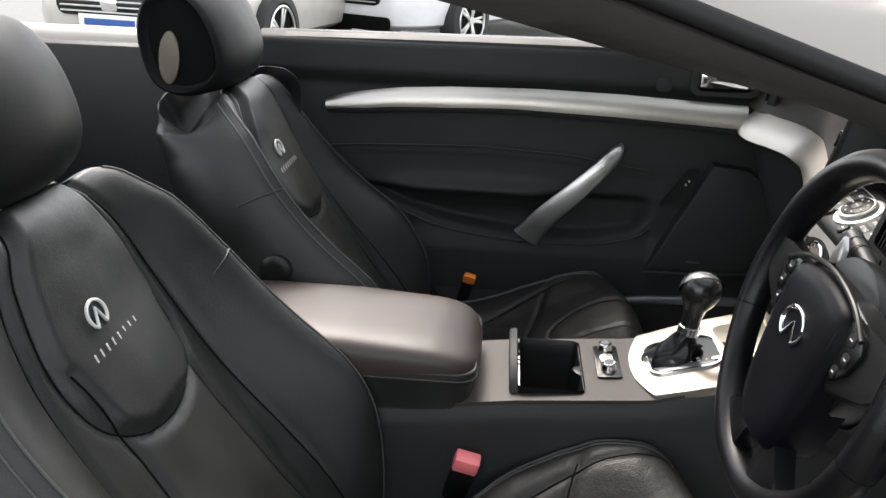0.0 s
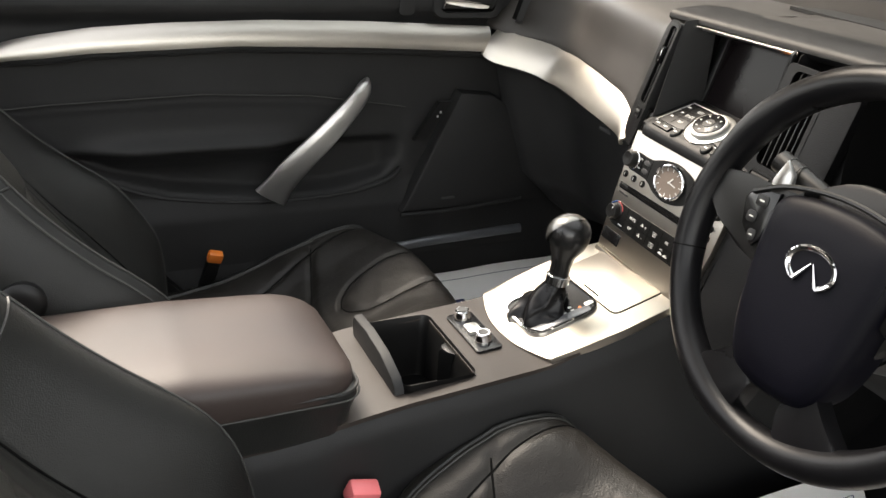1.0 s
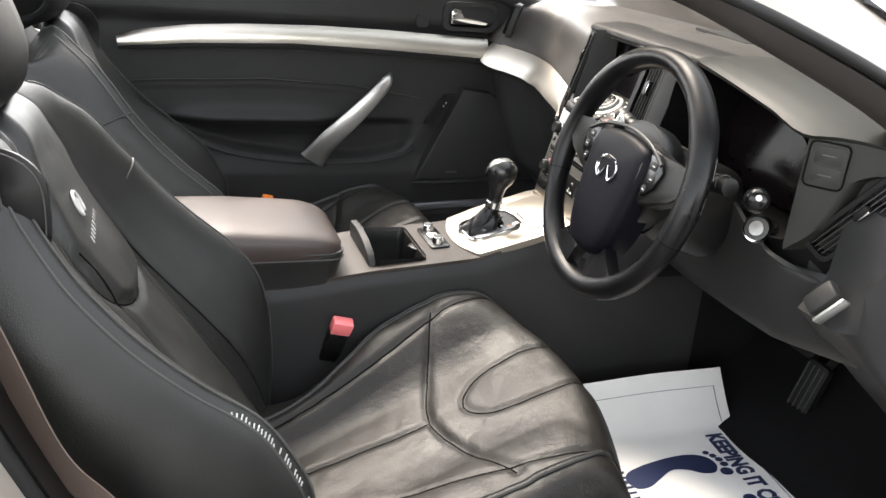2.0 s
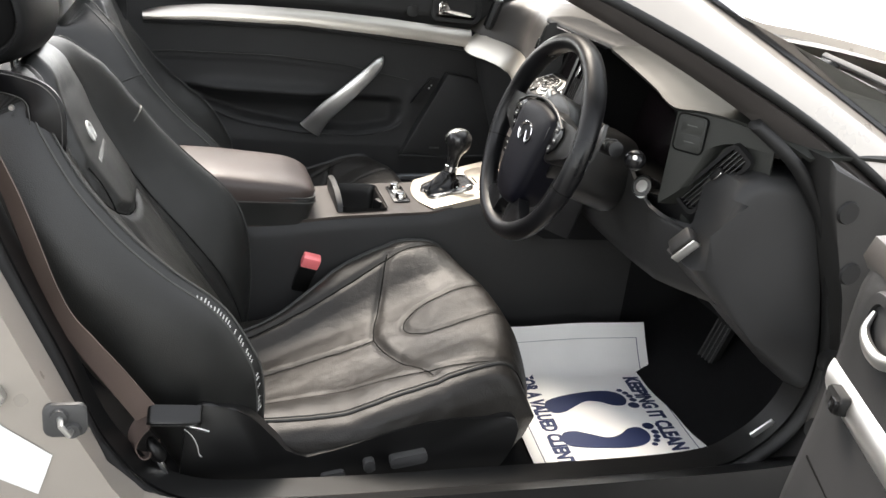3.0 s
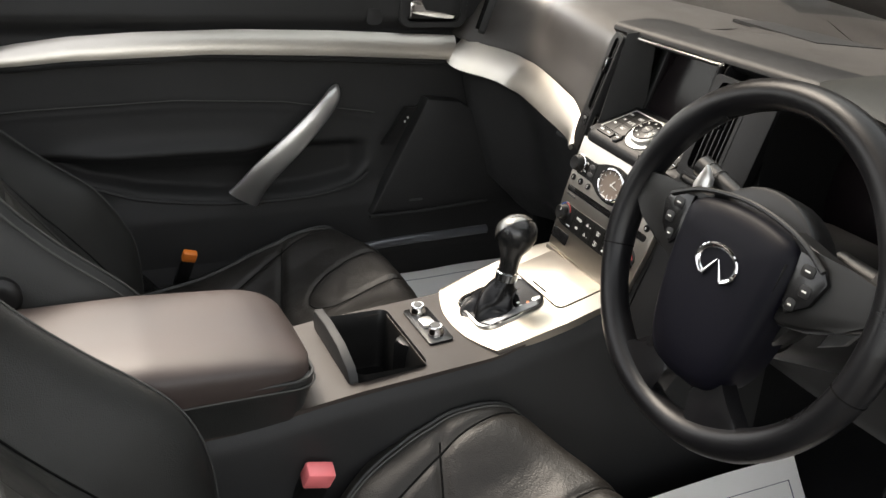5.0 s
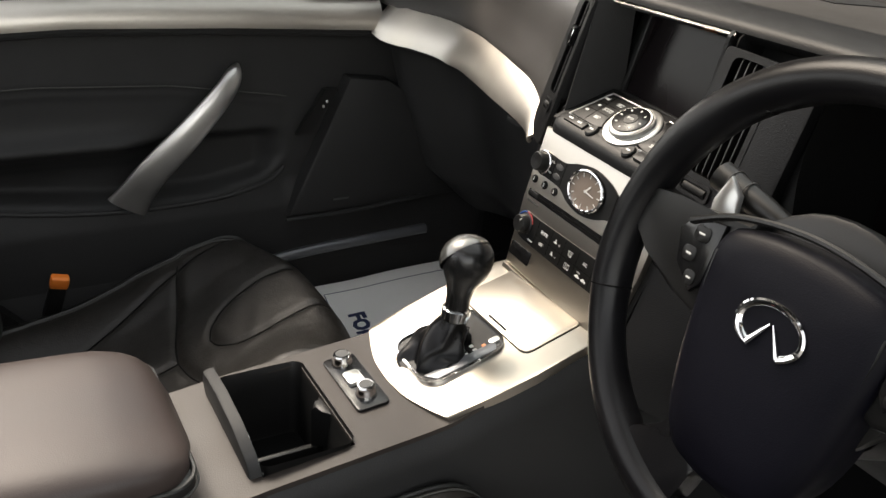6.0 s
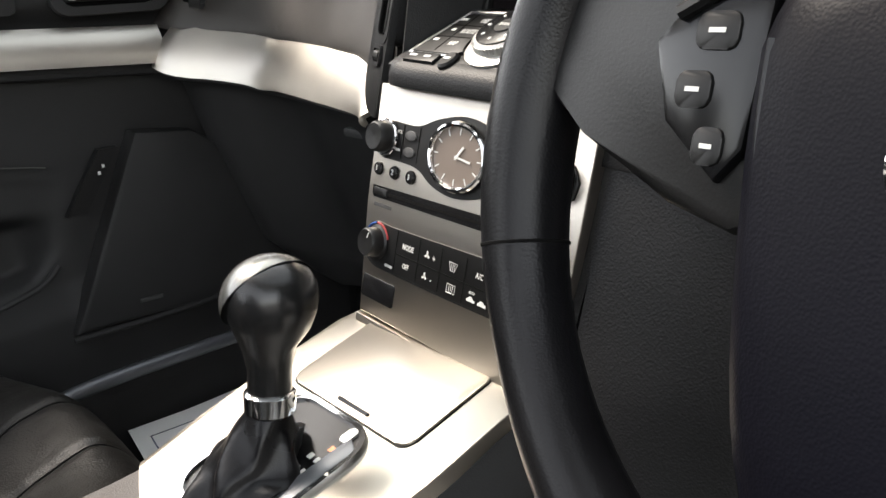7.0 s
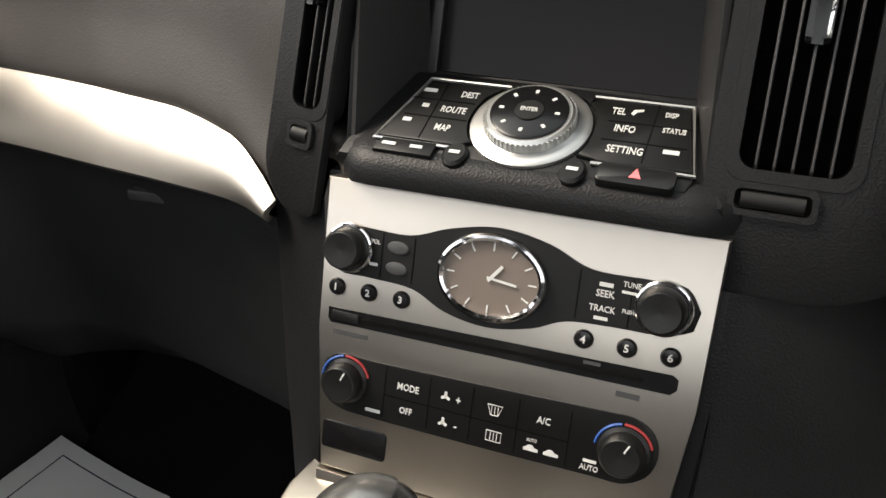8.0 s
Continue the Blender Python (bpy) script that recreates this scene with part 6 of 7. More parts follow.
for x, z in ((0.752, 0.842), (0.790, 0.746)):
    part("plug", cyl(fr((x, -0.731, z), (1, 0, 0), (0, 0, 1)), 0.018, 0.016, 0, 0.004, 24), RUBBER, hp_)
# windscreen pillar: dark inner cover, painted outer face, black screen edge
A_LOW = [(0.06, -0.60, 1.140), (0.15, -0.604, 1.120), (0.25, -0.612, 1.098), (0.315, -0.618, 1.080), (0.476, -0.635, 1.014), (0.60, -0.645, 0.955), (0.70, -0.655, 0.896), (0.80, -0.665, 0.815)]
A_UP = [(0.11, -0.62, 1.168), (0.20, -0.622, 1.138), (0.32, -0.632, 1.098), (0.40, -0.642, 1.072), (0.52, -0.66, 1.026), (0.68, -0.67, 0.955), (0.80, -0.68, 0.890), (0.92, -0.69, 0.815)]
A_OUT = [(0.14, -0.60, 1.180), (0.26, -0.60, 1.148), (0.408, -0.59, 1.153), (0.516, -0.6, 1.107), (0.657, -0.615, 1.04), (0.82, -0.635, 0.959), (0.96, -0.66, 0.884), (1.079, -0.69, 0.816)]
lo, hi_, out = spline(A_LOW, 8), spline(A_UP, 8), spline(A_OUT, 8)
part("pillar_cover", loft([[a, a.lerp(b, 0.3) + V((0, -0.012, 0.004)), a.lerp(b, 0.7) + V((0, -0.014, 0.004)), b, b + V((0.0, 0.05, 0.01)), a + V((0.01, 0.06, 0.01))] for a, b in zip(lo, hi_)]), PILLAR_TRIM, shell, "dark grey windscreen pillar cover", angle=50)
part("pillar_seal", tube([b + V((0.004, -0.008, 0.004)) for b in hi_], 0.007, 10), RUBBER, shell)
part("pillar_paint", loft([[b + V((0.006, -0.012, 0.006)), b.lerp(c, 0.35) + V((0.004, -0.012, 0.016)), b.lerp(c, 0.75) + V((0, -0.006, 0.012)), c, c + V((0.01, 0.04, -0.01)), b + V((0.02, 0.03, 0))] for b, c in zip(hi_, out)]), PAINT, shell, "champagne painted windscreen pillar", angle=50)
part("screen_edge", tube([c + V((0.004, 0.004, 0.0)) for c in out], 0.008, 8), GLOSS, shell)
# front scuttle, bonnet and wing
def bonnet(u, v):
    x = 1.23 + 0.09 * math.sin(math.pi * v) + 1.40 * u
    y = -0.74 + 1.48 * v
    return V((x, y, 0.950 + 0.03 * math.sin(math.pi * v) - 0.06 * u ** 2.2 - 0.03 * (2 * v - 1) ** 4 + 0.02 * math.exp(-((abs(2 * v - 1) - 0.62) / 0.1) ** 2)))


part("bonnet", sheet(bonnet, 30, 40, -0.02), PAINT, shell, "champagne painted bonnet", angle=60)
part("wing", loft([[V((x, y, z - 0.07 * max(0, (x - 1.2)) ** 2)) for y, z in ((-0.735, 0.925), (-0.80, 0.90), (-0.87, 0.83), (-0.89, 0.70), (-0.87, 0.45), (-0.80, 0.40), (-0.74, 0.5))] for x in (0.93, 1.1, 1.3, 1.6, 1.9, 2.2, 2.6)]), PAINT, shell, "champagne painted front wing", angle=50)
part("front_bumper", rbox(2.46, 2.66, -0.84, 0.84, 0.38, 0.85, 0.06, seg=4), PAINT, shell, "champagne painted front bumper")
part("scuttle", sheet(lambda u, v: V((1.06 + (0.18 + 0.10 * math.sin(math.pi * v)) * u, -0.70 + 1.40 * v, 0.885 + 0.035 * u + 0.01 * math.sin(math.pi * v))), 6, 20, 0.01), PLASTIC, shell, "black plastic scuttle panel")
part("windscreen", loft([[V((1.06 - 1.0 * k + 0.10 * (1 - (2 * v - 1) ** 2) * (1 - k), (-0.66 + 0.08 * k) * (1 - 2 * v), 0.915 + 0.33 * k ** 0.92)) for v in (j / 16 for j in range(17))] for k in (i / 12 for i in range(13))], closed=False), SCREEN_GLASS, shell, "clear raked windscreen").visible_shadow = False
part("screen_header", tube(spline([(0.07, -0.60, 1.20), (0.02, -0.4, 1.232), (0.0, 0.0, 1.242), (0.02, 0.4, 1.232), (0.07, 0.60, 1.20)], 8), 0.024, 12), SOFT, shell, "black windscreen header rail")
mir = [(p[0], -p[1], p[2]) for p in A_UP]
part("far_pillar", tube(spline(mir, 8), 0.03, 12), SOFT, shell, "far windscreen pillar")
for y0, y1 in ((-0.55, 0.05), (0.02, 0.55)):
    line = [(1.275 + 0.28 * y if y < 0 else 1.275 + 0.10 * y, y) for y in (y0, (2 * y0 + y1) / 3, (y0 + 2 * y1) / 3, y1)]
    w = part("wiper", tube(spline([(x, y, 0.944 + 0.006 * k) for k, (x, y) in enumerate(line)], 8), 0.008, 8, flat=0.6), RUBBER, shell, "black windscreen wiper")
    part("blade", tube(spline([(x - 0.03, y + 0.03, 0.936 + 0.006 * k) for k, (x, y) in enumerate(line)], 8), 0.004, 6), RUBBER, w)
    part("hinge", rbox(-0.03, 0.03, -0.014, 0.014, -0.02, 0.012, 0.006, fr((line[0][0], line[0][1], 0.945), (0.3, 1, 0), (-1, 0.3, 0))), PLASTIC, w)
# cabin behind the front seats
part("rear_bulkhead", rbox(-1.02, -0.96, -0.64, 0.66, 0.27, 0.90, 0.03), SHADED_LEATHER, shell, "black leather rear seat back")
part("rear_bench", rbox(-0.98, -0.60, -0.60, 0.62, 0.27, 0.47, 0.05), SHADED_LEATHER, shell, "black leather rear bench")
part("far_quarter_trim", rbox(-1.3, -0.435, 0.66, 0.74, 0.30, 0.925, 0.012), SOFT, shell, "black rear side trim")
part("far_quarter", loft([[V((x, y, z)) for y, z in ((0.70, 0.925), (0.72, 0.945), (0.80, 0.945), (0.87, 0.88), (0.895, 0.72), (0.87, 0.35), (0.80, 0.3), (0.72, 0.35))] for x in (-1.6, -1.2, -0.8, -0.43)]), PAINT, shell, "champagne painted rear quarter", angle=50)
part("rear_deck", rbox(-1.75, -1.02, -0.72, 0.74, 0.86, 0.925, 0.02), PAINT, shell)
part("near_quarter_trim", rbox(-1.3, -0.44, -0.70, -0.63, 0.30, 0.92, 0.012), SOFT, shell)
part("wing", loft([[V((x, -y, z - 0.07 * max(0, (x - 1.2)) ** 2)) for y, z in ((-0.735, 0.925), (-0.80, 0.90), (-0.87, 0.83), (-0.89, 0.70), (-0.87, 0.45), (-0.80, 0.40), (-0.74, 0.5))] for x in (0.93, 1.1, 1.3, 1.6, 1.9, 2.2, 2.6)]), PAINT, shell, angle=50)
part("front_bumper", loft([[V((x - 0.16 * (y / 0.85) ** 2, y, z)) for x, z in ((2.62, 0.86), (2.72, 0.74), (2.76, 0.55), (2.72, 0.30), (2.50, 0.25), (2.40, 0.86))] for y in (-0.85 + 1.7 * k / 16 for k in range(17))]), PAINT, shell, "champagne painted bumper", angle=50)
part("rear_panel", loft([[V((x + 0.14 * (y / 0.85) ** 2, y, z)) for x, z in ((-1.74, 0.90), (-1.80, 0.70), (-1.78, 0.30), (-1.50, 0.26), (-1.50, 0.90))] for y in (-0.76 + 1.6 * k / 16 for k in range(17))]), PAINT, shell, angle=50)
for x, y, g in ((1.80, -0.68, -1), (1.80, 0.68, 1), (-1.10, -0.56, -1), (-1.10, 0.66, 1)):
    wm = fr((x, y, 0.325), (0, 0, 1), (g, 0, 0))
    rw = part("wheel", turned(wm, [(0.20, 0.0), (0.31, 0.0), (0.325, 0.03), (0.325, 0.17), (0.31, 0.195), (0.235, 0.20), (0.22, 0.17), (0.20, 0.05)], 40), TYRE, shell, "road wheel")
    part("rim", turned(wm, [(0.222, 0.05), (0.222, 0.19), (0.20, 0.185), (0.06, 0.165), (0.0, 0.165)], 40), SATIN, rw)
part("underbody", rbox(-1.6, 2.1, -0.66, 0.68, 0.14, 0.245, 0.03), RUBBER, shell)

# ---- driver's open door, only its hinge end in view ----
ddoor = thing("driver_door", (0.46, -1.10, 0.30), "open front door, black card with aluminium strip and chrome lever", "car door")
DM = fr((0.470, -1.088, -0.012), (-0.34, -0.94, 0.0), (0, 0, 1))
part("door_shell", prism([(0.04, 0.30), (0.95, 0.28), (0.98, 0.45), (0.95, 0.955), (0.04, 0.945)], DM, -0.15, -0.012, 0.02, 3), PAINT, ddoor, "champagne painted door skin", angle=35)


def ddoor_card(u, v):
    """The inner card: bowed out under the strip, drawn in at the top."""
    x, z = -0.045 + 0.96 * u, 0.30 + 0.645 * v
    out = 0.010 * smoothstep(0.77, 0.62, z) - 0.012 * smoothstep(0.89, 0.945, z) - 0.02 * smoothstep(0.03, 0.0, u)
    return DM @ V((x, z, out))


part("shut_face", prism([(-0.045, 0.30), (0.045, 0.30), (0.045, 0.935), (-0.03, 0.93), (-0.045, 0.90)], DM, -0.13, -0.006, 0.015, 3), PILLAR, ddoor, "dull dark hinge face", angle=35)
part("door_card", sheet(ddoor_card, 50, 40, 0.004), SOFT, ddoor, "black moulded door card", angle=60)
part("belt_pad", loft([[DM @ V((x, z, o)) for z, o in ((0.912, -0.006), (0.924, 0.002), (0.945, -0.004), (0.952, -0.03), (0.945, -0.06), (0.912, -0.05))] for x in (-0.035 + 0.95 * k / 20 for k in range(21))]), VINYL, ddoor, "grained belt line pad", angle=50)
part("trim_strip", sheet(lambda u, v: DM @ V((-0.020 * v + 0.62 * u, 0.780 + 0.037 * v - 0.012 * u, 0.004 + 0.007 * math.sin(math.pi * v))), 40, 8, -0.006), HANDLE, ddoor, "brushed aluminium strip")
blk = part("switch_block", prism(rounded(0.034, 0.020, 0.005), at(DM, 0.036, 0.799, 0.009), 0.0, 0.010, 0.003), RUBBER, ddoor, "dark switch block on the strip")
part("switch", prism(rounded(0.014, 0.014, 0.003), at(DM, 0.045, 0.798, 0.019), 0.0, 0.004, 0.001), GLOSS, blk)
lvm = at(DM, 0.064, 0.884, 0.0) @ Matrix.Diagonal((0.86, 0.86, 0.86, 1))
bez_ = part("handle_bezel", ring_plate(rounded(0.118, 0.074, 0.032, 8), rounded(0.090, 0.048, 0.022, 8), lvm, -0.004, 0.010, 0.004), SOFT, ddoor)
part("recess", prism(rounded(0.092, 0.050, 0.022, 8), lvm, -0.012, -0.006), VOID, bez_)
part("lever", tube(spline([lvm @ V(p) for p in ((-0.040, 0.010, 0.006), (-0.036, -0.010, 0.012), (-0.015, -0.021, 0.014), (0.015, -0.022, 0.014), (0.040, -0.012, 0.012), (0.046, 0.006, 0.008))], 8), lambda t: 0.003 + 0.005 * math.sin(math.pi * t), 12, flat=0.7), HANDLE, bez_, "curved chrome door lever")
part("card_seam", tube([DM @ V((x, 0.710 - 0.05 * x, 0.006)) for x in (0.0 + 0.6 * k / 20 for k in range(21))], 0.0025, 6), VOID, ddoor)
part("wiring_boot", tube(spline([(0.80, -0.74, 0.60), (0.76, -0.80, 0.62), (0.62, -0.94, 0.62)], 8), 0.02, 12), RUBBER, ddoor)

# ---- paper mats ----
def paper_mat(label, x0, x1, y0, y1, skew, fold, rise, writing):
    t = thing("paper_mat", ((x0 + x1) / 2, (y0 + y1) / 2, 0.27), label, "paper mat", "paper floor mats")

    def pt(x, y, lift=0.0):
        f, g = (x - x0) / (x1 - x0), (y - y0) / (y1 - y0)
        z = 0.276 + 0.012 * f + 0.004 * noise.noise(V((x * 7, y * 7, 1)))
        up = max(0.0, g - fold) / (1 - fold)
        z += rise * up ** 1.25
        return V((x + skew * (y - y0), y, z + 0.008 + lift))

    part("sheet", sheet(lambda u, v: pt(x0 + (x1 - x0) * u, y0 + (y1 - y0) * v), 40, 40, -0.0006), PAPER, t, "creased white paper sheet")
    b = 0.022
    for ln in ([(x0 + b, y0 + 0.01), (x0 + b, y1 - b)], [(x0 + b, y1 - b), (x1 - b, y1 - b)], [(x1 - b, y1 - b), (x1 - b, y0 + 0.01)]):
        (ax, ay), (bx, by) = ln
        part("border_line", ribbon([pt(ax + (bx - ax) * k / 24, ay + (by - ay) * k / 24, 0.0009) for k in range(25)], (0.0016, 0, 0) if ax == bx else (0, 0.0016, 0), 0.0004), INK, t)

    def wrap(ob):
        for v in ob.data.vertices:
            q = pt(v.co.x, v.co.y, 0.0012 + v.co.z)
            v.co = q
        return ob

    for txt, x, y, sz, sq in writing:
        wrap(lettering(txt, Matrix.Translation((x, y, 0)) @ Matrix.Rotation(radians(-90), 4, "Z"), sz, INK, t, squeeze=sq, bold=0.05))
    return t, pt


pm_, pt_ = paper_mat("white printed paper mat with navy lettering on the driver's carpet", 0.430, 0.785, -0.64, -0.178, 0.08, 0.83, 0.080, [("KEEPING IT CLEAN", 0.724, -0.408, 0.046, 0.66), ("FOR A VALUED CLIENT", 0.492, -0.400, 0.042, 0.68)])


def blot(outline, name="print_blot"):
    bm = bmesh.new()
    vs = [bm.verts.new(pt_(x, y, 0.0014)) for x, y in outline]
    f = bm.faces.new(vs)
    bmesh.ops.triangulate(bm, faces=[f])
    part(name, bm, INK, pm_, smooth=False)


def placed(pts, ox, oy, s=1.0, flip=1):
    return [(ox + s * a, oy + s * flip * b) for a, b in pts]


SOLE = flat_spline([(-0.080, 0.006), (-0.070, 0.024), (-0.048, 0.026), (-0.022, 0.012), (0.006, -0.002), (0.032, 0.004), (0.052, 0.018), (0.074, 0.020), (0.086, 0.004), (0.082, -0.016), (0.062, -0.030), (0.03, -0.034), (-0.01, -0.030), (-0.048, -0.022), (-0.072, -0.012), (-0.080, 0.006)], 5)[:-1]
for oy, fl in ((-0.360, -1), (-0.480, 1)):
    blot(placed(SOLE, 0.590, oy, 1.08, fl))
    for k, (a, b, r) in enumerate(((0.094, 0.022, 0.0115), (0.100, 0.004, 0.0075), (0.098, -0.009, 0.007), (0.093, -0.020, 0.0065), (0.085, -0.030, 0.006))):
        blot(placed([(p, q) for p, q in oval(r, r * 0.85, 14, a, b)], 0.590, oy, 1.08, fl))
paper_mat("white printed paper mat on the far footwell carpet", 0.468, 0.80, 0.155, 0.655, 0.0, 0.68, 0.056, [("FOR A VALUED CLIENT", 0.530, 0.420, 0.043, 0.72)])

# ---- pedals ----
pedal = thing("accelerator_pedal", (0.90, -0.36, 0.33), "black ribbed pedal with metal strips", "pedal")
PD = fr((0.92, -0.303, 0.368), (0.05, -1, -0.05), (0.25, -0.38, 0.85))
part("pad", prism(rounded(0.050, 0.15, 0.008), PD, -0.008, 0.006, 0.003), RUBBER, pedal)
for k in range(4):
    part("rib", rbox(-0.020 + k * 0.0125 - 0.0012, -0.020 + k * 0.0125 + 0.0012, -0.068, 0.068, 0.006, 0.0085, 0.0006, PD), GREY_PLASTIC, pedal)
part("arm", tube([PD @ V((0, 0.05, -0.01)), PD @ V((0, 0.16, -0.06))], 0.008, 8), RUBBER, pedal)
brk = thing("brake_pedal", (0.88, -0.29, 0.42), "wide black rubber brake pedal", "pedal")
BD = fr((0.98, -0.20, 0.44), (0, -1, 0), (0.5, 0, 0.85))
part("pad", prism(rounded(0.11, 0.055, 0.01), BD, -0.008, 0.006, 0.003), RUBBER, brk)
part("arm", tube([BD @ V((0, 0, -0.008)), BD @ V((0, 0.12, -0.06))], 0.009, 8), RUBBER, brk)
scuff = part("scuff_plate", rbox(-0.050, -0.005, -0.019, 0.019, 0, 0.004, 0.002, fr((0.806, -0.668, 0.442), (0.055, -0.01, 0.060), (0.5, 0.3, -0.6))), SATIN, shell, "bright ribbed scuff plate")
for k in (-1, 1):
    part("rib", rbox(-0.048, -0.007, k * 0.008 - 0.0025, k * 0.008 + 0.0025, 0.003, 0.006, 0.001, fr((0.806, -0.668, 0.442), (0.055, -0.01, 0.060), (0.5, 0.3, -0.6))), RUBBER, scuff)

# ---- buckles and belts ----
def buckle(name_label, x, y, z, mat_, k):
    b = thing("belt_buckle", (x, y, z - 0.08), name_label, "seat belt buckle", "seat belt buckles")
    m = fr((x, y, z), (1, 0, -0.25), (0.15, -0.30, 0.9))
    part("housing", rbox(-0.018 * k, 0.018 * k, -0.075, 0.0, -0.011 * k, 0.011 * k, 0.004, m), PLASTIC, b)
    part("release_button", rbox(-0.019 * k, 0.019 * k, -0.006, 0.022 * k, -0.012 * k, 0.012 * k, 0.004, m), mat_, b, "bright release button")
    part("stem", tube([m @ V((0, -0.07, 0)), m @ V((0, -0.16, 0))], 0.009, 8, flat=0.5), PLASTIC, b)
    return b


buckle("black belt buckle with red release button beside the console", 0.078, -0.112, 0.478, RED, 0.95)
buckle("black belt buckle with orange button by the far seat", 0.045, 0.600, 0.462, ORANGE, 0.70)
def belt_guide(yc, o, label):
    g = thing("belt_guide", (-0.33, yc + o * 0.165, 0.84), label, "belt guide", "belt guides")
    y = yc + o * 0.175
    path = spline([(-0.475, y - o * 0.05, 0.868), (-0.425, y - o * 0.03, 0.893), (-0.375, y + o * 0.002, 0.896), (-0.350, y + o * 0.012, 0.880), (-0.345, y + o * 0.016, 0.845), (-0.352, y + o * 0.014, 0.805), (-0.378, y + o * 0.010, 0.785), (-0.44, y + o * 0.0, 0.780)], 8)
    path = [p + V((0.013, 0, 0)) for p in path]
    rings = []
    for i, p in enumerate(path):
        f = i / (len(path) - 1)
        d = (path[min(i + 1, len(path) - 1)] - path[max(i - 1, 0)]).normalized()
        a = d.cross(V((0, 1, 0))).normalized() * lerp(f, (0, 0.3, 0.45, 0.7, 0.85, 1), (0.014, 0.016, 0.023, 0.024, 0.014, 0.012))
        n = V((0, 0.0025, 0))
        rings.append([p - a - n, p - a * 0.5 - n * 1.6, p + a * 0.5 - n * 1.6, p + a - n, p + a + n, p - a + n])
    st = part("strap", loft(rings), WHEEL_LEATHER, g, "stitched black leather strap", angle=50)
    for k in (-0.8, 0.8):
        part("stitching", tube([(r[0].lerp(r[3], 0.5 + k / 2)) + V((0, o * 0.004, 0)) for r in rings[6:-6]], 0.0008, 5), THREAD, st)
    for x, z in ((-0.372, 0.872), (-0.385, 0.786), (-0.40, 0.784)):
        part("popper", cyl(fr((x, y + o * 0.016, z), (-o, 0, 0), (0, 0, 1)), 0.004, 0.003, 0, 0.004, 14), SATIN, g)
    part("anchor_plate", rbox(-0.05, 0.03, -0.03, 0.03, -0.004, 0.004, 0.003, fr((-0.425, y - o * 0.02, 0.902), (1, 0, 0.25), (0, 1, 0))), PLASTIC, g)
    return g


belt_guide(-0.335, -1, "black leather belt guide strap looped at the near seat shoulder")
belt_guide(0.377, 1, "black leather belt guide strap looped at the far seat shoulder")
belt = thing("seat_belt", (-0.25, -0.60, 0.40), "brown-grey webbing seat belt hanging beside the seat", "seat belt")
line = spline([(-0.42, -0.640, 0.95), (-0.361, -0.645, 0.812), (-0.315, -0.645, 0.659), (-0.279, -0.645, 0.596), (-0.247, -0.645, 0.549), (-0.205, -0.642, 0.484)], 8)
rings = []
for i, p in enumerate(line):
    f = i / (len(line) - 1)
    d = (line[min(i + 1, len(line) - 1)] - line[max(i - 1, 0)]).normalized()
    a = d.cross(V((0, -1, 0))).normalized()
    tw = radians(lerp(f, (0, 0.35, 0.7, 1), (55, 40, 15, 5)))
    w = (a * math.cos(tw) + V((0, 1, 0)) * math.sin(tw)) * 0.0175
    n = d.cross(w).normalized() * 0.0008
    rings.append([p - w - n, p + w - n, p + w + n, p - w + n])
part("webbing", loft(rings), WEB, belt, "brown-grey woven webbing")
SLV = fr((-0.170, -0.632, 0.474), (1, 0, -0.06), (0, -0.75, 0.6))
part("tongue_sleeve", prism(rounded(0.072, 0.052, 0.006, 5), SLV, -0.013, 0.013, 0.004, 3), PLASTIC, belt, "black plastic tongue sleeve", angle=50)
part("wear_line", tube([SLV @ V((-0.031, 0.0, 0.0128)), SLV @ V((0.030, 0.003, 0.0128))], 0.0014, 6), GREY_PLASTIC, belt, "scuffed pale edge of the sleeve")
part("tongue", rbox(0.0, 0.034, -0.010, 0.010, -0.0015, 0.0015, 0.001, fr((-0.156, -0.634, 0.460), (1, 0, -0.42), (0, -0.75, 0.6))), SATIN, belt, "bright steel tongue")
part("loose_thread", tube(spline([(-0.157, -0.638, 0.456), (-0.146, -0.640, 0.445), (-0.139, -0.640, 0.429), (-0.136, -0.640, 0.414), (-0.132, -0.640, 0.409)], 6), 0.0007, 5), EMBROIDERY, belt, "loose pale thread")
fold = spline([(-0.206, -0.636, 0.474), (-0.219, -0.634, 0.455), (-0.226, -0.632, 0.434), (-0.220, -0.630, 0.415), (-0.208, -0.630, 0.408), (-0.197, -0.630, 0.414), (-0.196, -0.630, 0.424)], 8)
rings = []
for i, p in enumerate(fold):
    d = (fold[min(i + 1, len(fold) - 1)] - fold[max(i - 1, 0)]).normalized()
    w = (V((0, 1, 0)) + d.cross(V((0, -1, 0))) * 0.35).normalized() * 0.018
    n = d.cross(w).normalized() * 0.0008
    rings.append([p - w - n, p + w - n, p + w + n, p - w + n])
part("folded_end", loft(rings), WEB, belt, "looped end of the webbing")
part("loop_end", loft([[V((x, -0.632, z)) + V((0.75, 0, 0.66)) * (r * math.cos(a)) + V((0, 1.6, 0)) * (r * math.sin(a)) for a in (2 * math.pi * j / 16 for j in range(16))] for x, z, r in ((-0.205, 0.437, 0.003), (-0.202, 0.432, 0.0075), (-0.194, 0.419, 0.0090), (-0.186, 0.407, 0.0080), (-0.183, 0.402, 0.003))]), PLASTIC, belt, "black plastic anchor cover", angle=70)
part("anchor", rbox(-0.004, 0.004, -0.006, 0.006, -0.018, 0.018, 0.002, fr((-0.183, -0.634, 0.388), (1, 0, 0.4), (0, 1, 0))), CHROME, belt, "polished anchor link")

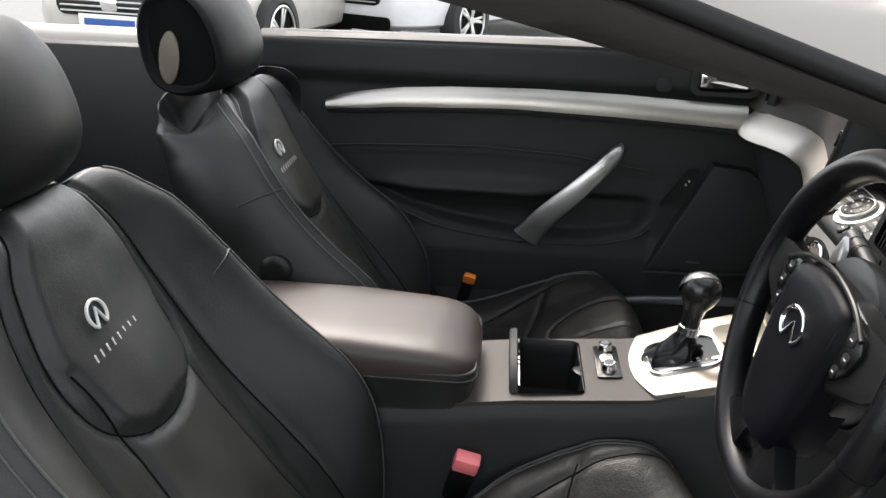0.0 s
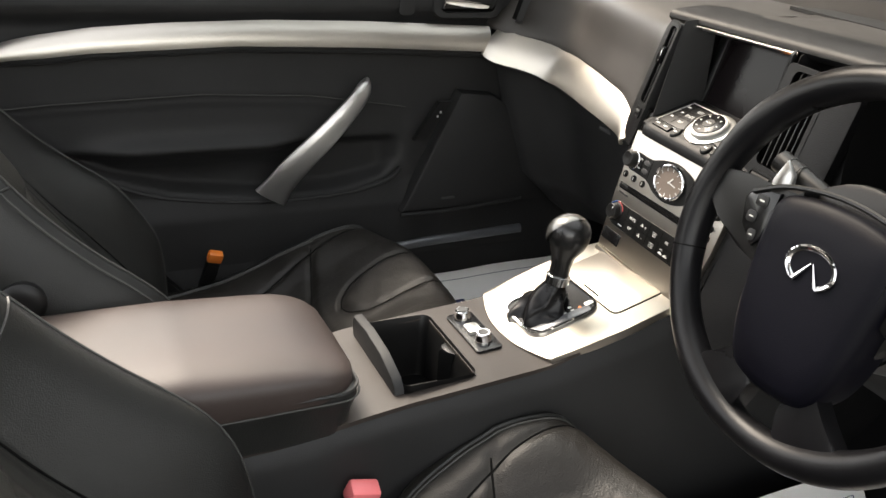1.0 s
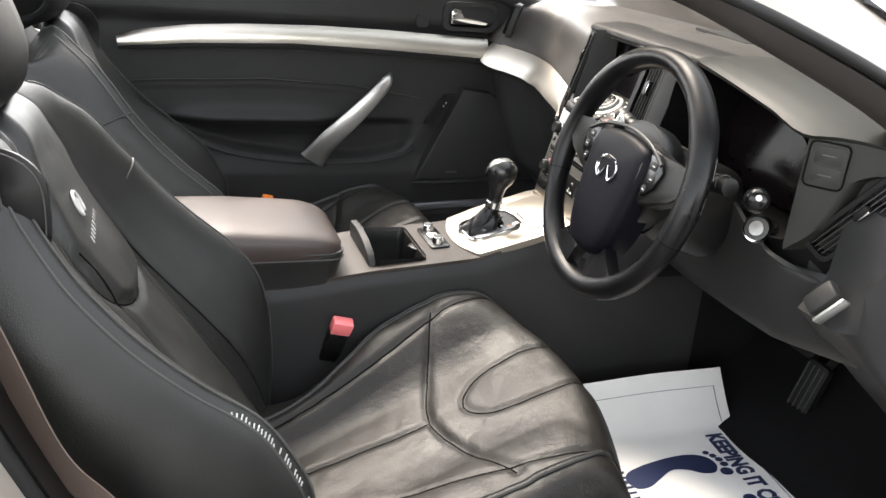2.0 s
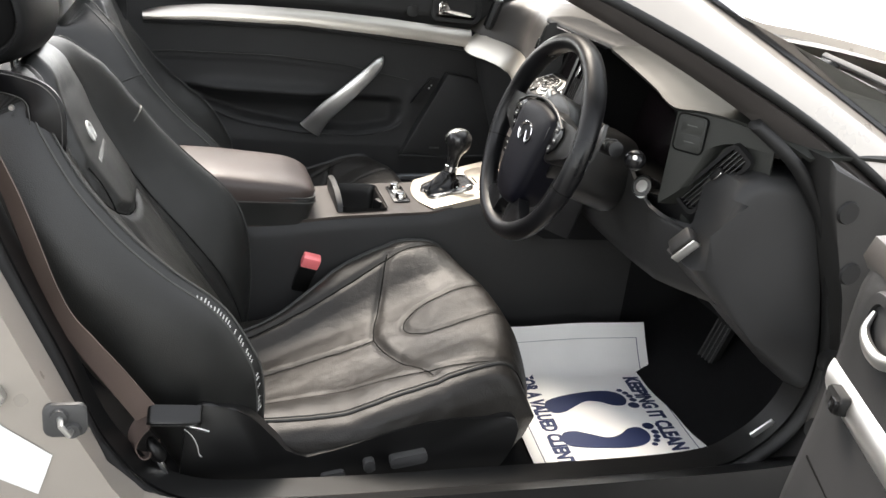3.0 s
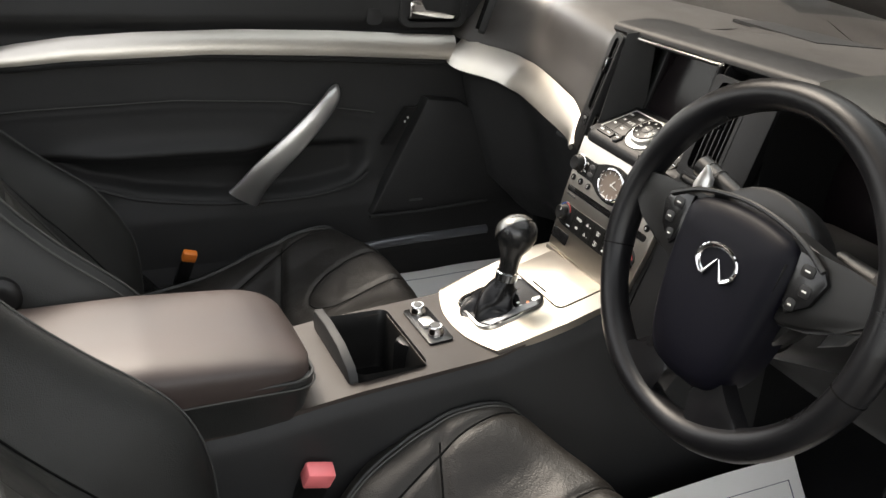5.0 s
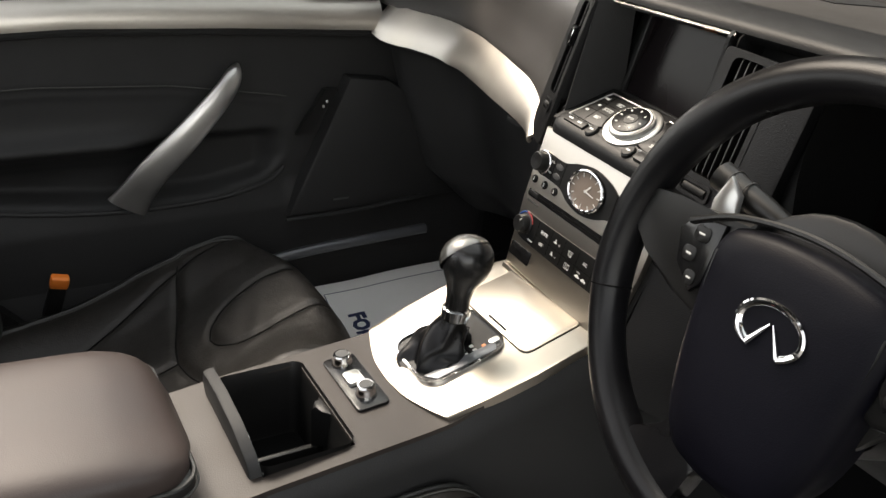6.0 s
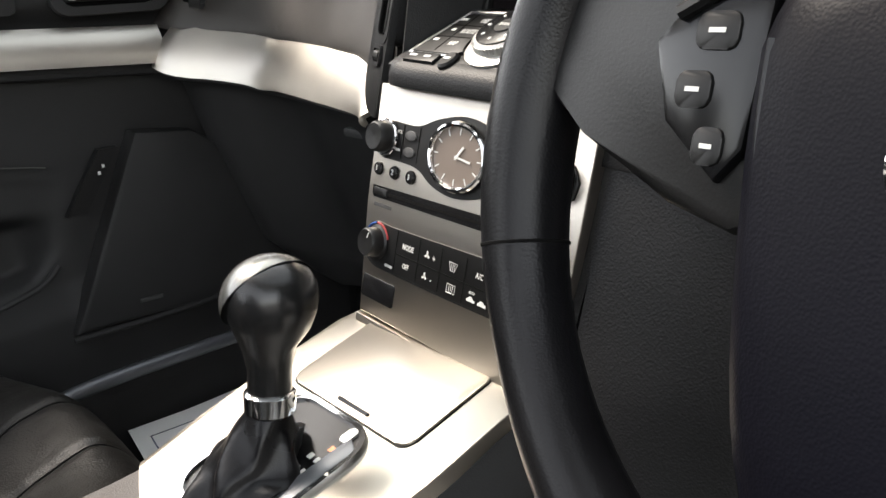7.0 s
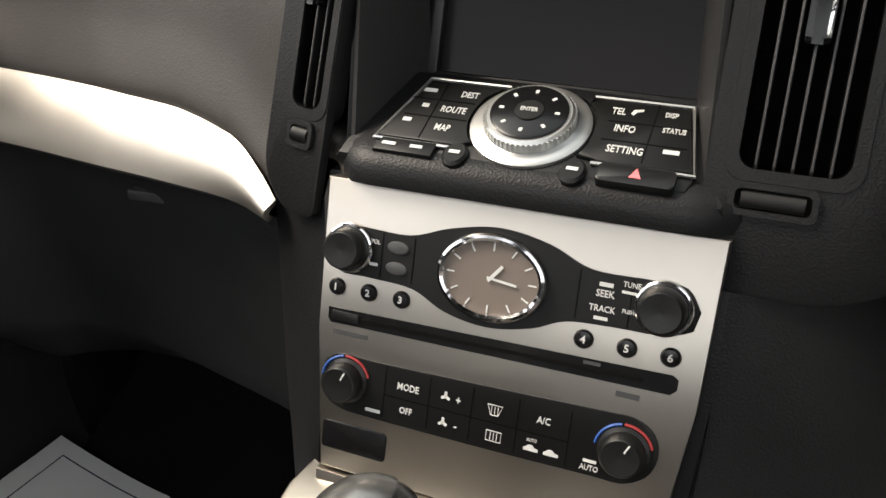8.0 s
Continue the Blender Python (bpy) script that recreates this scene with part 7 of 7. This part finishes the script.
# ---- parked cars beyond ----
def parked_car(x, y, turn, mat_, label, hub_mat, plate_on):
    m = Matrix.Translation((x, y, 0)) @ Matrix.Rotation(radians(turn), 4, "Z")
    c = thing("parked_car", (x, y, 0), label, "car", "parked cars")
    # nose along local -y
    def body(z, grow, front):
        out = []
        for a in (2 * math.pi * j / 48 for j in range(48)):
            e, f = math.cos(a), math.sin(a)
            px = (0.90 + grow) * math.copysign(abs(e) ** 0.35, e)
            py = 2.2 * math.copysign(abs(f) ** 0.30, f)
            if py < 0:
                py *= front
            out.append(m @ V((px, py + 2.2, z)))
        return out
    part("body", loft([body(0.25, -0.12, 0.97), body(0.30, -0.03, 1.0), body(0.45, 0.0, 1.01), body(0.62, 0.0, 1.0), body(0.78, -0.03, 0.97), body(0.92, -0.10, 0.90), body(0.98, -0.16, 0.6), body(1.35, -0.28, 0.10), body(1.42, -0.36, 0.05)]), mat_, c, "painted body", angle=40)
    part("grille", prism(rounded(0.95, 0.17, 0.06, cx=0, cy=0.56), m @ fr((0, -0.005, 0), (1, 0, 0), (0, 0, 1)), 0.0, 0.03, 0.01), GLOSS, c, "black grille")
    for k in range(4):
        part("slat", rbox(-0.44, 0.44, -0.045, -0.025, 0.50 + k * 0.04, 0.512 + k * 0.04, 0.003, m), SATIN, c)
    part("emblem", prism(rounded(0.14, 0.11, 0.03, cx=0, cy=0.57), m @ fr((0, -0.035, 0), (1, 0, 0), (0, 0, 1)), 0.0, 0.02, 0.006), CHROME, c)
    part("intake", prism(rounded(1.2, 0.13, 0.05, cx=0, cy=0.31), m @ fr((0, -0.01, 0), (1, 0, 0), (0, 0, 1)), 0.0, 0.035, 0.01), VOID, c, "dark lower intake")
    if plate_on:
        pl = part("plate", rbox(-0.27, 0.27, -0.06, -0.04, 0.38, 0.49, 0.004, m), WHITE, c, "number plate")
        part("print_bar", rbox(-0.22, 0.22, -0.063, -0.060, 0.41, 0.46, 0, m), BLUE, pl)
    for sg in (-1, 1):
        part("headlamp", prism([(sg * 0.50, 0.58), (sg * 0.80, 0.66), (sg * 0.84, 0.74), (sg * 0.55, 0.70)][::sg], m @ fr((0, 0.02, 0), (1, 0, 0), (0, 0, 1)), 0.0, 0.05, 0.01), CHROME, c)
        for yy in (0.85, 3.55):
            wm = m @ fr((sg * 0.80, yy, 0.325), (0, sg, 0), (0, 0, 1))
            w = part("wheel", turned(wm, [(0.10, -0.02), (0.32, -0.02), (0.335, 0.02), (0.335, 0.12), (0.32, 0.155), (0.25, 0.165), (0.235, 0.14), (0.10, 0.10)], 40), TYRE, c, "road wheel with alloy rim")
            part("rim", turned(wm, [(0.235, 0.14), (0.235, 0.16), (0.220, 0.155), (0.21, 0.11), (0.0, 0.10)], 40), VOID, w)
            part("rim_edge", tube([wm @ V((0.222 * math.cos(a), 0.222 * math.sin(a), 0.155)) for a in (2 * math.pi * j / 32 for j in range(32))], 0.013, 6, closed=True), hub_mat, w)
            part("hub", cyl(wm, 0.05, 0.045, 0.11, 0.155, 20), hub_mat, w)
            for k in range(5):
                for s2 in (-7, 7):
                    part("spoke", rbox(0.03, 0.222, -0.014, 0.014, 0.125, 0.150, 0.004, wm @ Matrix.Rotation(radians(72 * k + s2), 4, "Z")), hub_mat, w)
    return c


parked_car(-2.87, 5.25, -12, CAR_BEIGE, "pale beige parked saloon with black grille", SATIN, True)
parked_car(-1.55, 7.35, -30, CAR_WHITE, "white parked car with silver alloy wheels", SATIN, False)
